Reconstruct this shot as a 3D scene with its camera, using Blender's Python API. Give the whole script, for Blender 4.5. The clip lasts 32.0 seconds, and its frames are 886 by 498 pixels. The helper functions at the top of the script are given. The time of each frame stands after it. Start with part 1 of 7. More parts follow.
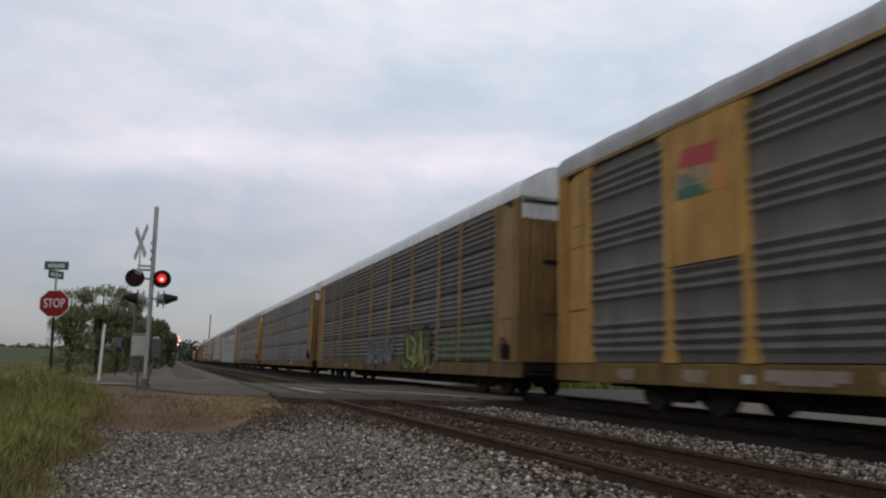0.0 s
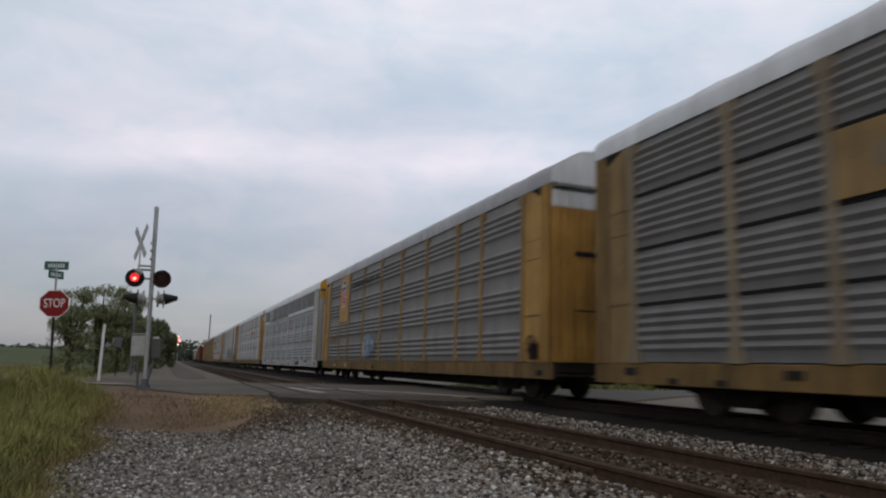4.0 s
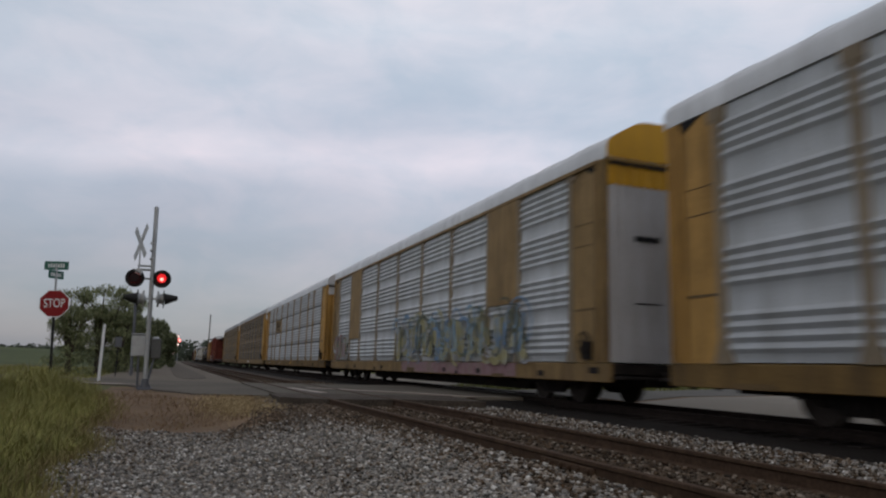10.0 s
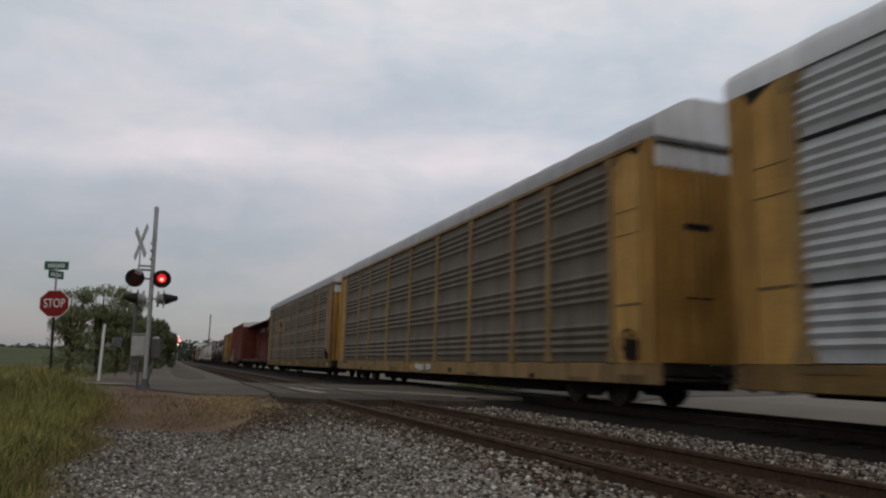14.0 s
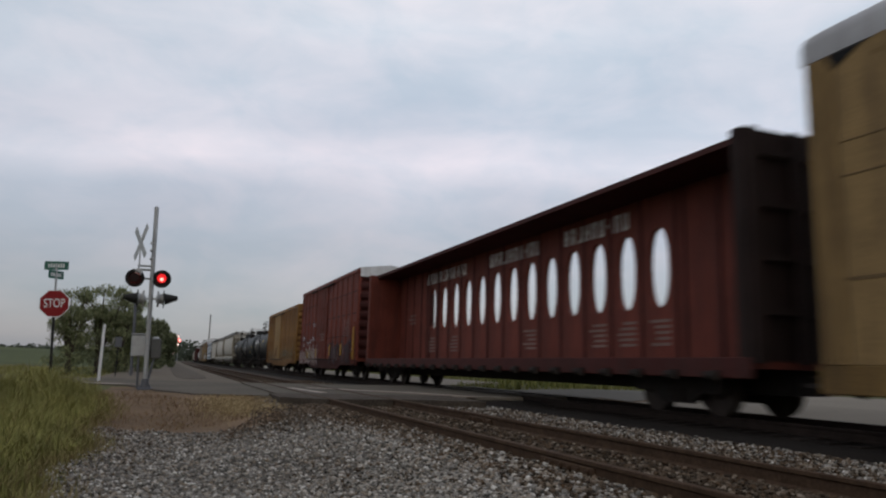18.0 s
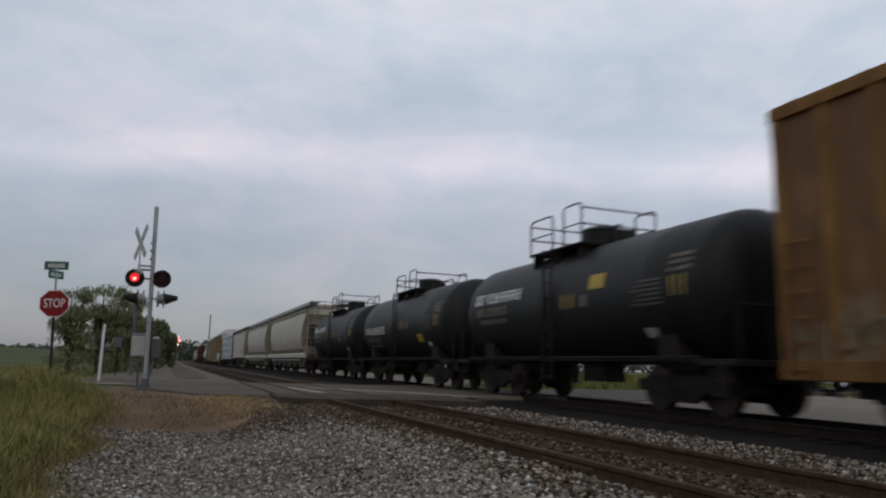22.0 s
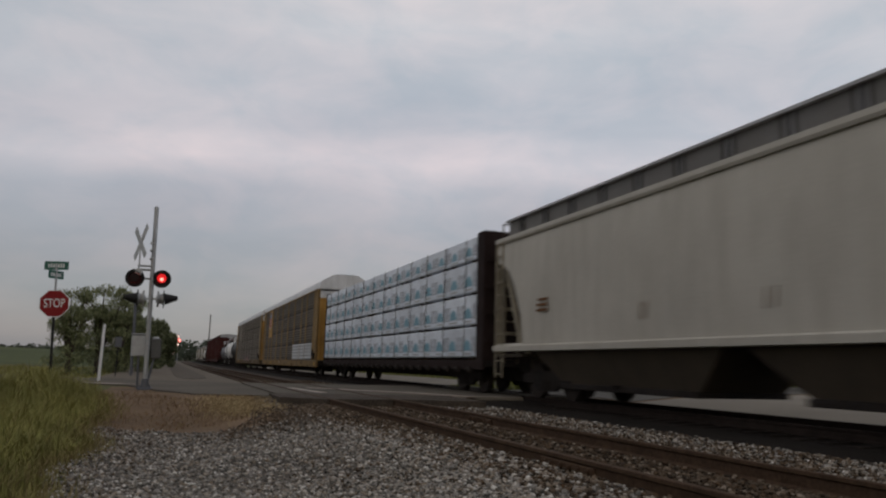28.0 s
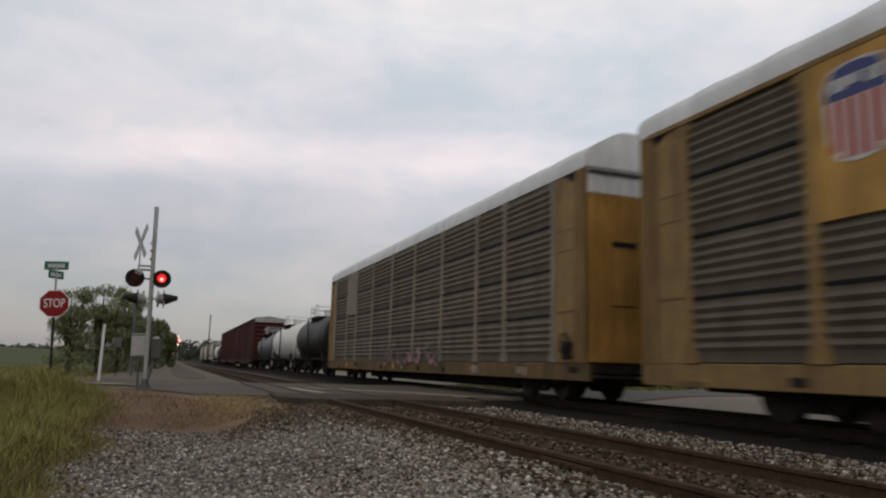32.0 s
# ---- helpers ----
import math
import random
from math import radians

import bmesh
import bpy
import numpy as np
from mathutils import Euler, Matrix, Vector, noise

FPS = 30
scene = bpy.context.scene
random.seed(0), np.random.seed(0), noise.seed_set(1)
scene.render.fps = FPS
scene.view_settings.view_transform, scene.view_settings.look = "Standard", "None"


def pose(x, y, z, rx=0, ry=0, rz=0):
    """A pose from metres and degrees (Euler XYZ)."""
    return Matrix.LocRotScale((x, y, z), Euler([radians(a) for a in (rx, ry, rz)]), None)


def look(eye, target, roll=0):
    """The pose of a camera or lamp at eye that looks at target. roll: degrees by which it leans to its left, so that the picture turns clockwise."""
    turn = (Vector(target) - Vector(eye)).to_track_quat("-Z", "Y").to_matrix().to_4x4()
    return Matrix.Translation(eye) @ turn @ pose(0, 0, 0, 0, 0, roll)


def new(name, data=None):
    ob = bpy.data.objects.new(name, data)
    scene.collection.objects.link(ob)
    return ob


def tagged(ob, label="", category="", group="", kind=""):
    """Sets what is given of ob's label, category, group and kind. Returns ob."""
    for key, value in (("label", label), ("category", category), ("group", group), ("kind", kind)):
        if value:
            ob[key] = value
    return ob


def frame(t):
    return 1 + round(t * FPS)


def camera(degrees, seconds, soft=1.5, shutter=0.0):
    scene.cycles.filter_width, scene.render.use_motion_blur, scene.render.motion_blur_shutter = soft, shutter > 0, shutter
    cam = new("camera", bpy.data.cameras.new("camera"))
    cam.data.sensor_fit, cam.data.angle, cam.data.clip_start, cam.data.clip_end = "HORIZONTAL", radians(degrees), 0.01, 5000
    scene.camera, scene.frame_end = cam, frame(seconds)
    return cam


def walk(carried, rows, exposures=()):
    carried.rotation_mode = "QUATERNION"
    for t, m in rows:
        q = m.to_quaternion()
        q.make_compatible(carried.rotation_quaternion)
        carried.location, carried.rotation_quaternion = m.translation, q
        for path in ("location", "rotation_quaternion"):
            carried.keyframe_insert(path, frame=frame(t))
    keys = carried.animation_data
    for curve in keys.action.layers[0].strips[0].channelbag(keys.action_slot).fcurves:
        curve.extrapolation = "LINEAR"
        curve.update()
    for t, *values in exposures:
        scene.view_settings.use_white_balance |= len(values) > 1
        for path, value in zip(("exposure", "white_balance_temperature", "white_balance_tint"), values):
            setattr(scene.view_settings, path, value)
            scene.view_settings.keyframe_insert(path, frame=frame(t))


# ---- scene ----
HFOV = 63.963
EYE = (0.0, 0.0, 0.759)          # height over the rail heads
AHEAD = (0.35360643, 0.92098582, 0.16354699)
cam = camera(HFOV, 32.0, soft=2.2, shutter=0.5)
TARGET = tuple(e + 10 * a for e, a in zip(EYE, AHEAD))
STILL = look(EYE, TARGET, 1.571)
walk(cam, [(0.0, STILL), (32.0, STILL)], exposures=[
    (0.0, -0.05, 6600, 8), (3.0, -0.10, 6550, 8), (6.0, -0.12, 6450, 8), (8.0, -0.22, 6450, 8), (10.0, -0.25, 6450, 9), (12.0, -0.30, 6850, 8), (14.0, -0.28, 6850, 8),
    (17.0, -0.02, 6850, 8), (18.0, -0.15, 6550, 8), (19.0, -0.28, 6450, 9), (21.0, -0.12, 6650, 8), (22.0, -0.30, 6450, 8), (23.0, -0.60, 6450, 8), (24.0, -0.65, 6700, 12),
    (25.0, -0.52, 6950, 12), (28.0, -0.46, 6950, 10), (30.0, -0.55, 6950, 10), (31.0, -0.18, 7000, 9), (32.0, -0.08, 7100, 9)])

# ---- light: overcast evening sky ----
def make_world():
    w = bpy.data.worlds.new("overcast_sky")
    scene.world = w
    w.use_nodes = True
    nt = w.node_tree
    nt.nodes.clear()
    N = nt.nodes.new
    L = nt.links.new
    out = N("ShaderNodeOutputWorld")
    bg = N("ShaderNodeBackground")
    sky = N("ShaderNodeTexSky")
    sky.sky_type = "NISHITA"
    sky.sun_disc = False
    sky.sun_elevation = radians(14)
    sky.sun_rotation = radians(200)
    bg2 = N("ShaderNodeBackground")
    bg2.inputs[1].default_value = 0.02
    L(sky.outputs[0], bg2.inputs[0])
    tc = N("ShaderNodeTexCoord")
    mp = N("ShaderNodeMapping")
    mp.inputs["Scale"].default_value = (1.0, 1.0, 3.6)
    mp.inputs["Rotation"].default_value = (radians(4), radians(-5), radians(20))
    L(tc.outputs["Generated"], mp.inputs[0])
    n1 = N("ShaderNodeTexNoise")
    n1.inputs["Scale"].default_value = 1.7
    n1.inputs["Detail"].default_value = 7
    n1.inputs["Roughness"].default_value = 0.5
    n1.inputs["Distortion"].default_value = 0.25
    L(mp.outputs[0], n1.inputs[0])
    r1 = N("ShaderNodeValToRGB")
    r1.color_ramp.elements[0].position = 0.36
    r1.color_ramp.elements[0].color = (0.59, 0.637, 0.71, 1)
    r1.color_ramp.elements[1].position = 0.66
    r1.color_ramp.elements[1].color = (0.79, 0.792, 0.842, 1)
    L(n1.outputs[0], r1.inputs[0])
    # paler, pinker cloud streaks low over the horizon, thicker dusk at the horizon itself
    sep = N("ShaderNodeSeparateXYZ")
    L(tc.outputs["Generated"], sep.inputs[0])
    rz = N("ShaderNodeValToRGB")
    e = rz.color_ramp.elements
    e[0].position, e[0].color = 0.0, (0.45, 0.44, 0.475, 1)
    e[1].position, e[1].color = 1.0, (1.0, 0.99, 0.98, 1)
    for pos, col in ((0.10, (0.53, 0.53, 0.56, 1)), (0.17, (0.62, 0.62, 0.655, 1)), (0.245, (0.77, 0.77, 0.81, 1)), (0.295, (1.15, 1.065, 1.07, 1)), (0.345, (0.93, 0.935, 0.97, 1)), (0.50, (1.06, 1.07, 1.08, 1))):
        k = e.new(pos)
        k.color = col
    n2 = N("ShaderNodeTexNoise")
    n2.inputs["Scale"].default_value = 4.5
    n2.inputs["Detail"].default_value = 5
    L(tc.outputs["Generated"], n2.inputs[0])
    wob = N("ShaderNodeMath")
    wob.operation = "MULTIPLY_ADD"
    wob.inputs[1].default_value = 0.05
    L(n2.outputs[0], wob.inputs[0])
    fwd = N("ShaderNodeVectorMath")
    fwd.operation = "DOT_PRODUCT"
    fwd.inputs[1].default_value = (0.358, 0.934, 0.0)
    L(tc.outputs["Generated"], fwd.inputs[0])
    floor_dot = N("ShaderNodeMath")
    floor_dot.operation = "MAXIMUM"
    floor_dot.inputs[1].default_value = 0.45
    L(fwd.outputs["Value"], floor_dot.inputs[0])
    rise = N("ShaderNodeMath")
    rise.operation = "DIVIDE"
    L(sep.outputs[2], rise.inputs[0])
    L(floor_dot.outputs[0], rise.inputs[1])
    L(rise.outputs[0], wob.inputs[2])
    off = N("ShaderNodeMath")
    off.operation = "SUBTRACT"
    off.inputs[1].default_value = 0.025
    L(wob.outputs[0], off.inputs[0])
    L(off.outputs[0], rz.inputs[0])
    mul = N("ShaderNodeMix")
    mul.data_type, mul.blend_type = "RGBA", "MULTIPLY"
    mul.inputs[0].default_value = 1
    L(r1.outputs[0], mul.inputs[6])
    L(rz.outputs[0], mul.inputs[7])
    # the cloud thins out ahead and thickens behind, where the evening is darker
    dot = N("ShaderNodeVectorMath")
    dot.operation = "DOT_PRODUCT"
    dot.inputs[1].default_value = (0.85, 0.53, 0.0)
    L(tc.outputs["Generated"], dot.inputs[0])
    rb = N("ShaderNodeMapRange")
    rb.inputs[1].default_value, rb.inputs[2].default_value = -0.9, 0.98
    rb.inputs[3].default_value, rb.inputs[4].default_value = 0.72, 1.07
    L(dot.outputs["Value"], rb.inputs[0])
    mul2 = N("ShaderNodeMix")
    mul2.data_type, mul2.blend_type = "RGBA", "MULTIPLY"
    mul2.inputs[0].default_value = 1
    L(mul.outputs[2], mul2.inputs[6])
    L(rb.outputs[0], mul2.inputs[7])
    # small mottled cloud patches, cyan-grey to pale rose
    mp2 = N("ShaderNodeMapping")
    mp2.inputs["Scale"].default_value = (1.0, 1.0, 2.0)
    L(tc.outputs["Generated"], mp2.inputs[0])
    n3 = N("ShaderNodeTexNoise")
    n3.inputs["Scale"].default_value = 7.0
    n3.inputs["Detail"].default_value = 6
    n3.inputs["Roughness"].default_value = 0.55
    n3.inputs["Distortion"].default_value = 0.4
    L(mp2.outputs[0], n3.inputs[0])
    r3 = N("ShaderNodeValToRGB")
    r3.color_ramp.elements[0].position, r3.color_ramp.elements[0].color = 0.38, (0.905, 0.94, 0.975, 1)
    r3.color_ramp.elements[1].position, r3.color_ramp.elements[1].color = 0.64, (1.095, 1.04, 1.045, 1)
    L(n3.outputs[0], r3.inputs[0])
    mul3 = N("ShaderNodeMix")
    mul3.data_type, mul3.blend_type = "RGBA", "MULTIPLY"
    mul3.inputs[0].default_value = 1
    L(mul2.outputs[2], mul3.inputs[6])
    L(r3.outputs[0], mul3.inputs[7])
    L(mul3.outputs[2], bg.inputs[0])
    bg.inputs[1].default_value = 0.965
    add = N("ShaderNodeAddShader")
    L(bg.outputs[0], add.inputs[0])
    L(bg2.outputs[0], add.inputs[1])
    L(add.outputs[0], out.inputs[0])


make_world()
sun = new("sun", bpy.data.lights.new("sun", "SUN"))
sun.data.energy, sun.data.angle, sun.data.color = 0.22, radians(40), (1.0, 0.95, 0.88)
sun.matrix_world = look((-30, -40, 60), (0, 0, 0))


# ---- materials ----
def mat(name, col, rough=0.75, metal=0.0, var=0.25, scale=1.2, fine=30.0, streak=0.0, dirt=(0.05, 0.04, 0.035), bump=0.15, rand=0.0, stretch=(1, 1, 1), coat=0.0, world_space=False):
    """Painted, rusty or earthy surface: two scales of tone, dirt that runs down, fine relief."""
    m = bpy.data.materials.new(name)
    m.use_nodes = True
    nt = m.node_tree
    N = nt.nodes.new
    L = nt.links.new
    b = nt.nodes["Principled BSDF"]
    tc = N("ShaderNodeTexCoord")
    mp = N("ShaderNodeMapping")
    mp.inputs["Scale"].default_value = stretch
    L(tc.outputs["Object"], mp.inputs[0])
    n1 = N("ShaderNodeTexNoise")
    n1.inputs["Scale"].default_value = scale
    n1.inputs["Detail"].default_value = 5
    n2 = N("ShaderNodeTexNoise")
    n2.inputs["Scale"].default_value = fine
    n2.inputs["Detail"].default_value = 3
    L(mp.outputs[0], n1.inputs[0])
    L(mp.outputs[0], n2.inputs[0])
    add = N("ShaderNodeMath")
    add.operation = "ADD"
    L(n1.outputs[0], add.inputs[0])
    L(n2.outputs[0], add.inputs[1])
    rm = N("ShaderNodeMapRange")
    rm.inputs[1].default_value, rm.inputs[2].default_value = 0.72, 1.28
    rm.inputs[3].default_value, rm.inputs[4].default_value = 1 - var, 1 + var
    L(add.outputs[0], rm.inputs[0])
    val = rm.outputs[0]
    if rand:
        oi = N("ShaderNodeObjectInfo")
        rr = N("ShaderNodeMapRange")
        rr.inputs[3].default_value, rr.inputs[4].default_value = 1 - rand, 1 + rand
        L(oi.outputs["Random"], rr.inputs[0])
        mm = N("ShaderNodeMath")
        mm.operation = "MULTIPLY"
        L(val, mm.inputs[0])
        L(rr.outputs[0], mm.inputs[1])
        val = mm.outputs[0]
    mx = N("ShaderNodeMix")
    mx.data_type, mx.blend_type = "RGBA", "MULTIPLY"
    mx.inputs[0].default_value = 1
    mx.inputs[6].default_value = (*col, 1)
    L(val, mx.inputs[7])
    colour = mx.outputs[2]
    if streak:
        sm = N("ShaderNodeMapping")
        sm.inputs["Scale"].default_value = (2.2, 2.2, 0.28)
        L(tc.outputs["Object"], sm.inputs[0])
        n3 = N("ShaderNodeTexNoise")
        n3.inputs["Scale"].default_value = 1.6
        n3.inputs["Detail"].default_value = 6
        n3.inputs["Roughness"].default_value = 0.65
        L(sm.outputs[0], n3.inputs[0])
        r3 = N("ShaderNodeMapRange")
        r3.inputs[1].default_value, r3.inputs[2].default_value = 0.42, 0.75
        r3.inputs[3].default_value, r3.inputs[4].default_value = 0.0, streak
        L(n3.outputs[0], r3.inputs[0])
        m3 = N("ShaderNodeMix")
        m3.data_type = "RGBA"
        m3.inputs[7].default_value = (*dirt, 1)
        L(r3.outputs[0], m3.inputs[0])
        L(colour, m3.inputs[6])
        colour = m3.outputs[2]
    L(colour, b.inputs["Base Color"])
    b.inputs["Roughness"].default_value = rough
    b.inputs["Metallic"].default_value = metal
    if coat:
        b.inputs["Coat Weight"].default_value = coat
    if bump:
        bp = N("ShaderNodeBump")
        bp.inputs["Strength"].default_value = bump
        bp.inputs["Distance"].default_value = 0.02
        L(n2.outputs[0], bp.inputs["Height"])
        L(bp.outputs[0], b.inputs["Normal"])
    return m


def glow(name, col, power):
    m = bpy.data.materials.new(name)
    m.use_nodes = True
    b = m.node_tree.nodes["Principled BSDF"]
    b.inputs["Base Color"].default_value = (*col, 1)
    b.inputs["Emission Color"].default_value = (*col, 1)
    b.inputs["Emission Strength"].default_value = power
    return m


DARK = (0.03, 0.025, 0.022)
RUSTY = (0.10, 0.05, 0.03)
M = dict(
    yellow=mat("rail_yellow_paint", (0.44, 0.252, 0.070), 0.6, var=0.24, streak=0.6, dirt=(0.09, 0.05, 0.02), rand=0.1),
    yellow_bright=mat("bright_yellow_paint", (0.50, 0.27, 0.02), 0.55, var=0.12, streak=0.3, dirt=(0.12, 0.07, 0.03)),
    tan=mat("faded_tan_paint", (0.245, 0.198, 0.138), 0.7, var=0.2, streak=0.5, dirt=(0.08, 0.05, 0.03), rand=0.1),
    roof=mat("galvanised_roof", (0.62, 0.63, 0.64), 0.5, 0.15, var=0.12, streak=0.4, dirt=(0.2, 0.19, 0.18)),
    roof_dark=mat("grey_roof", (0.36, 0.36, 0.37), 0.55, 0.15, var=0.15, streak=0.5, dirt=(0.14, 0.13, 0.12)),
    panel_dark=mat("soiled_galvanised_panel", (0.142, 0.132, 0.122), 0.7, 0.03, var=0.16, streak=0.6, dirt=(0.07, 0.06, 0.05), rand=0.10),
    panel_mid=mat("grey_galvanised_panel", (0.188, 0.183, 0.178), 0.6, 0.05, var=0.14, streak=0.5, dirt=(0.13, 0.115, 0.10), rand=0.10),
    panel_light=mat("bright_galvanised_panel", (0.47, 0.49, 0.505), 0.5, 0.1, var=0.14, streak=0.45, dirt=(0.20, 0.18, 0.15), rand=0.08),
    panel_brown=mat("brown_filmed_panel", (0.135, 0.117, 0.093), 0.7, 0.03, var=0.16, streak=0.6, dirt=(0.06, 0.045, 0.035), rand=0.10),
    white=mat("white_paint", (0.50, 0.50, 0.515), 0.5, var=0.1, streak=0.4, dirt=(0.25, 0.22, 0.18)),
    under=mat("underframe_black", (0.024, 0.021, 0.020), 0.85, var=0.4, streak=0.4, dirt=(0.05, 0.035, 0.025)),
    wheel=mat("wheel_steel", (0.05, 0.04, 0.035), 0.6, 0.5, var=0.3),
    line=mat("black_joint", (0.012, 0.012, 0.013), 0.7, var=0.2),
    oxide=mat("oxide_red_paint", (0.155, 0.042, 0.030), 0.65, var=0.25, streak=0.6, dirt=(0.04, 0.022, 0.02), rand=0.12),
    oxide_dark=mat("dark_oxide_paint", (0.065, 0.02, 0.018), 0.7, var=0.25, streak=0.5, dirt=DARK),
    ochre=mat("ochre_box_paint", (0.225, 0.122, 0.040), 0.65, var=0.38, streak=0.95, dirt=(0.10, 0.035, 0.018), rand=0.15),
    tank=mat("tank_black_paint", (0.012, 0.0135, 0.014), 0.5, var=0.3, streak=0.4, dirt=(0.04, 0.038, 0.035)),
    tank_white=mat("tank_white_paint", (0.74, 0.74, 0.72), 0.5, var=0.1, streak=0.4, dirt=(0.3, 0.27, 0.23)),
    tank_grey=mat("tank_grey_paint", (0.085, 0.09, 0.105), 0.5, var=0.2, streak=0.4),
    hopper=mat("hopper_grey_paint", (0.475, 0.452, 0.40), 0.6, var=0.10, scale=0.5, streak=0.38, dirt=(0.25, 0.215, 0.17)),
    # soil plus the shade beneath the car and inside its ends, as base colour
    hopper_low=mat("hopper_soiled_shaded_grey", (0.062, 0.050, 0.037), 0.7, var=0.18, streak=0.6, dirt=(0.09, 0.07, 0.05)),
    wrap=mat("white_lumber_wrap", (0.64, 0.69, 0.76), 0.35, var=0.16, scale=2.5, fine=14, bump=0.5, rand=0.12),
    print_grey=mat("wrap_print_grey", (0.33, 0.35, 0.39), 0.5, var=0.3, scale=9),
    teal=mat("wrap_print_teal", (0.19, 0.39, 0.49), 0.5, var=0.3),
    red=mat("logo_red", (0.36, 0.035, 0.025), 0.55, var=0.15),
    green=mat("logo_green", (0.02, 0.10, 0.06), 0.55, var=0.15),
    rust_red=mat("lettering_rust_red", (0.36, 0.06, 0.025), 0.6, var=0.25, streak=0.3, dirt=(0.2, 0.17, 0.14)),
    blue=mat("logo_blue", (0.03, 0.045, 0.16), 0.55, var=0.15),
    orange=mat("logo_orange", (0.50, 0.20, 0.03), 0.55, var=0.15),
    letter=mat("lettering_white", (0.62, 0.62, 0.60), 0.6, var=0.2, streak=0.4),
    letter_tan=mat("lettering_faded", (0.33, 0.27, 0.22), 0.6, var=0.25, streak=0.5),
    spray_blue=mat("spray_blue", (0.12, 0.22, 0.36), 0.5, var=0.3),
    spray_green=mat("spray_green", (0.22, 0.30, 0.08), 0.5, var=0.3),
    spray_pink=mat("spray_pink", (0.36, 0.18, 0.20), 0.5, var=0.3),
    spray_grey=mat("spray_silver", (0.34, 0.34, 0.36), 0.5, var=0.3),
    rail=mat("rail_steel_brown", (0.066, 0.041, 0.026), 0.8, 0.1, var=0.3, scale=6),
    rail_top=mat("rail_head_steel", (0.16, 0.14, 0.125), 0.45, 0.7, var=0.2, scale=8),
    tie=mat("creosoted_tie", (0.05, 0.033, 0.021), 0.9, var=0.4, scale=3, fine=24, stretch=(1, 6, 6), rand=0.3, bump=0.5),
    asphalt=mat("worn_asphalt", (0.104, 0.091, 0.074), 0.9, var=0.28, scale=0.35, fine=60, bump=0.3),
    concrete=mat("pale_concrete", (0.195, 0.172, 0.140), 0.85, var=0.15, scale=0.3, fine=25, bump=0.2),
    dirt=mat("brown_dirt", (0.145, 0.098, 0.062), 0.95, var=0.35, scale=0.8, fine=20, bump=0.6),
    field=mat("green_field", (0.070, 0.084, 0.036), 0.95, var=0.35, scale=0.05, fine=3, bump=0.6),
    verge=mat("rough_verge", (0.075, 0.074, 0.030), 0.95, var=0.4, scale=0.3, fine=9, bump=0.6),
    # near-black: the train's shade is in the base colour, along with oil
    gravel_dark=mat("oily_shaded_ballast", (0.014, 0.011, 0.009), 0.9, var=0.45, scale=1.5, fine=22, bump=1.0),
    gravel=mat("limestone_ballast", (0.10, 0.088, 0.075), 0.9, var=0.45, scale=1.5, fine=22, bump=1.0),
    galv=mat("galvanised_steel", (0.35, 0.36, 0.365), 0.45, 0.4, var=0.12, scale=4, streak=0.2, dirt=(0.2, 0.2, 0.2)),
    black=mat("black_enamel", (0.015, 0.015, 0.015), 0.5, var=0.2),
    sign_red=mat("sign_red_sheeting", (0.22, 0.010, 0.013), 0.5, var=0.08),
    sign_white=mat("sign_white_sheeting", (0.70, 0.70, 0.70), 0.5, var=0.06),
    sign_green=mat("sign_green_sheeting", (0.014, 0.105, 0.075), 0.5, var=0.08),
    bark=mat("bark", (0.06, 0.045, 0.035), 0.95, var=0.4, scale=5, bump=0.8),
    lens_dark=mat("unlit_red_lens", (0.012, 0.002, 0.0025), 0.45, var=0.1, bump=0.0),
    # far track's ties and rails, oily and darkened for the shade below the train
    tie_dark=mat("oily_shaded_tie", (0.02, 0.016, 0.014), 0.9, var=0.4, scale=3, rand=0.3),
    rail_dark=mat("oily_shaded_rail", (0.025, 0.018, 0.015), 0.8, var=0.3, scale=6),
    placard_yellow=mat("placard_yellow_paint", (0.60, 0.43, 0.07), 0.55, var=0.15, streak=0.2),
    letter_clean=mat("lettering_clean_white", (0.85, 0.85, 0.83), 0.55, var=0.12),
    box_dull=mat("dull_box_paint", (0.10, 0.10, 0.095), 0.8, var=0.2, scale=3, streak=0.3),
    post_grey=mat("dull_post_paint", (0.24, 0.21, 0.17), 0.7, var=0.2, streak=0.4),
    ochre_pale=mat("faded_yellow_door", (0.33, 0.21, 0.075), 0.65, var=0.25, streak=0.6, dirt=(0.13, 0.05, 0.025)),
    yellow_dull=mat("dull_yellow_paint", (0.262, 0.172, 0.072), 0.65, var=0.26, streak=0.65, dirt=(0.08, 0.05, 0.03), rand=0.1),
    # splash dirt with some shade mixed into the colour
    hopper_mid=mat("hopper_splashed_shaded_grey", (0.255, 0.225, 0.170), 0.7, var=0.15, scale=0.6, streak=0.4, dirt=(0.15, 0.12, 0.09)),
    bulkhead=mat("near_black_oxide_paint", (0.024, 0.015, 0.014), 0.8, var=0.3, streak=0.4, dirt=DARK),
    letter_dim=mat("lettering_worn", (0.19, 0.12, 0.10), 0.7, var=0.3, streak=0.5),
    # rust-streaked ochre, base colour darkened to deepen the recesses between ribs
    ochre_dark=mat("rusty_ochre_recess", (0.165, 0.080, 0.027), 0.75, var=0.4, streak=0.9, dirt=(0.06, 0.022, 0.012)),
    sill_yellow=mat("soiled_yellow_sill", (0.175, 0.108, 0.037), 0.7, var=0.35, scale=0.8, streak=0.85, dirt=(0.055, 0.036, 0.022)),
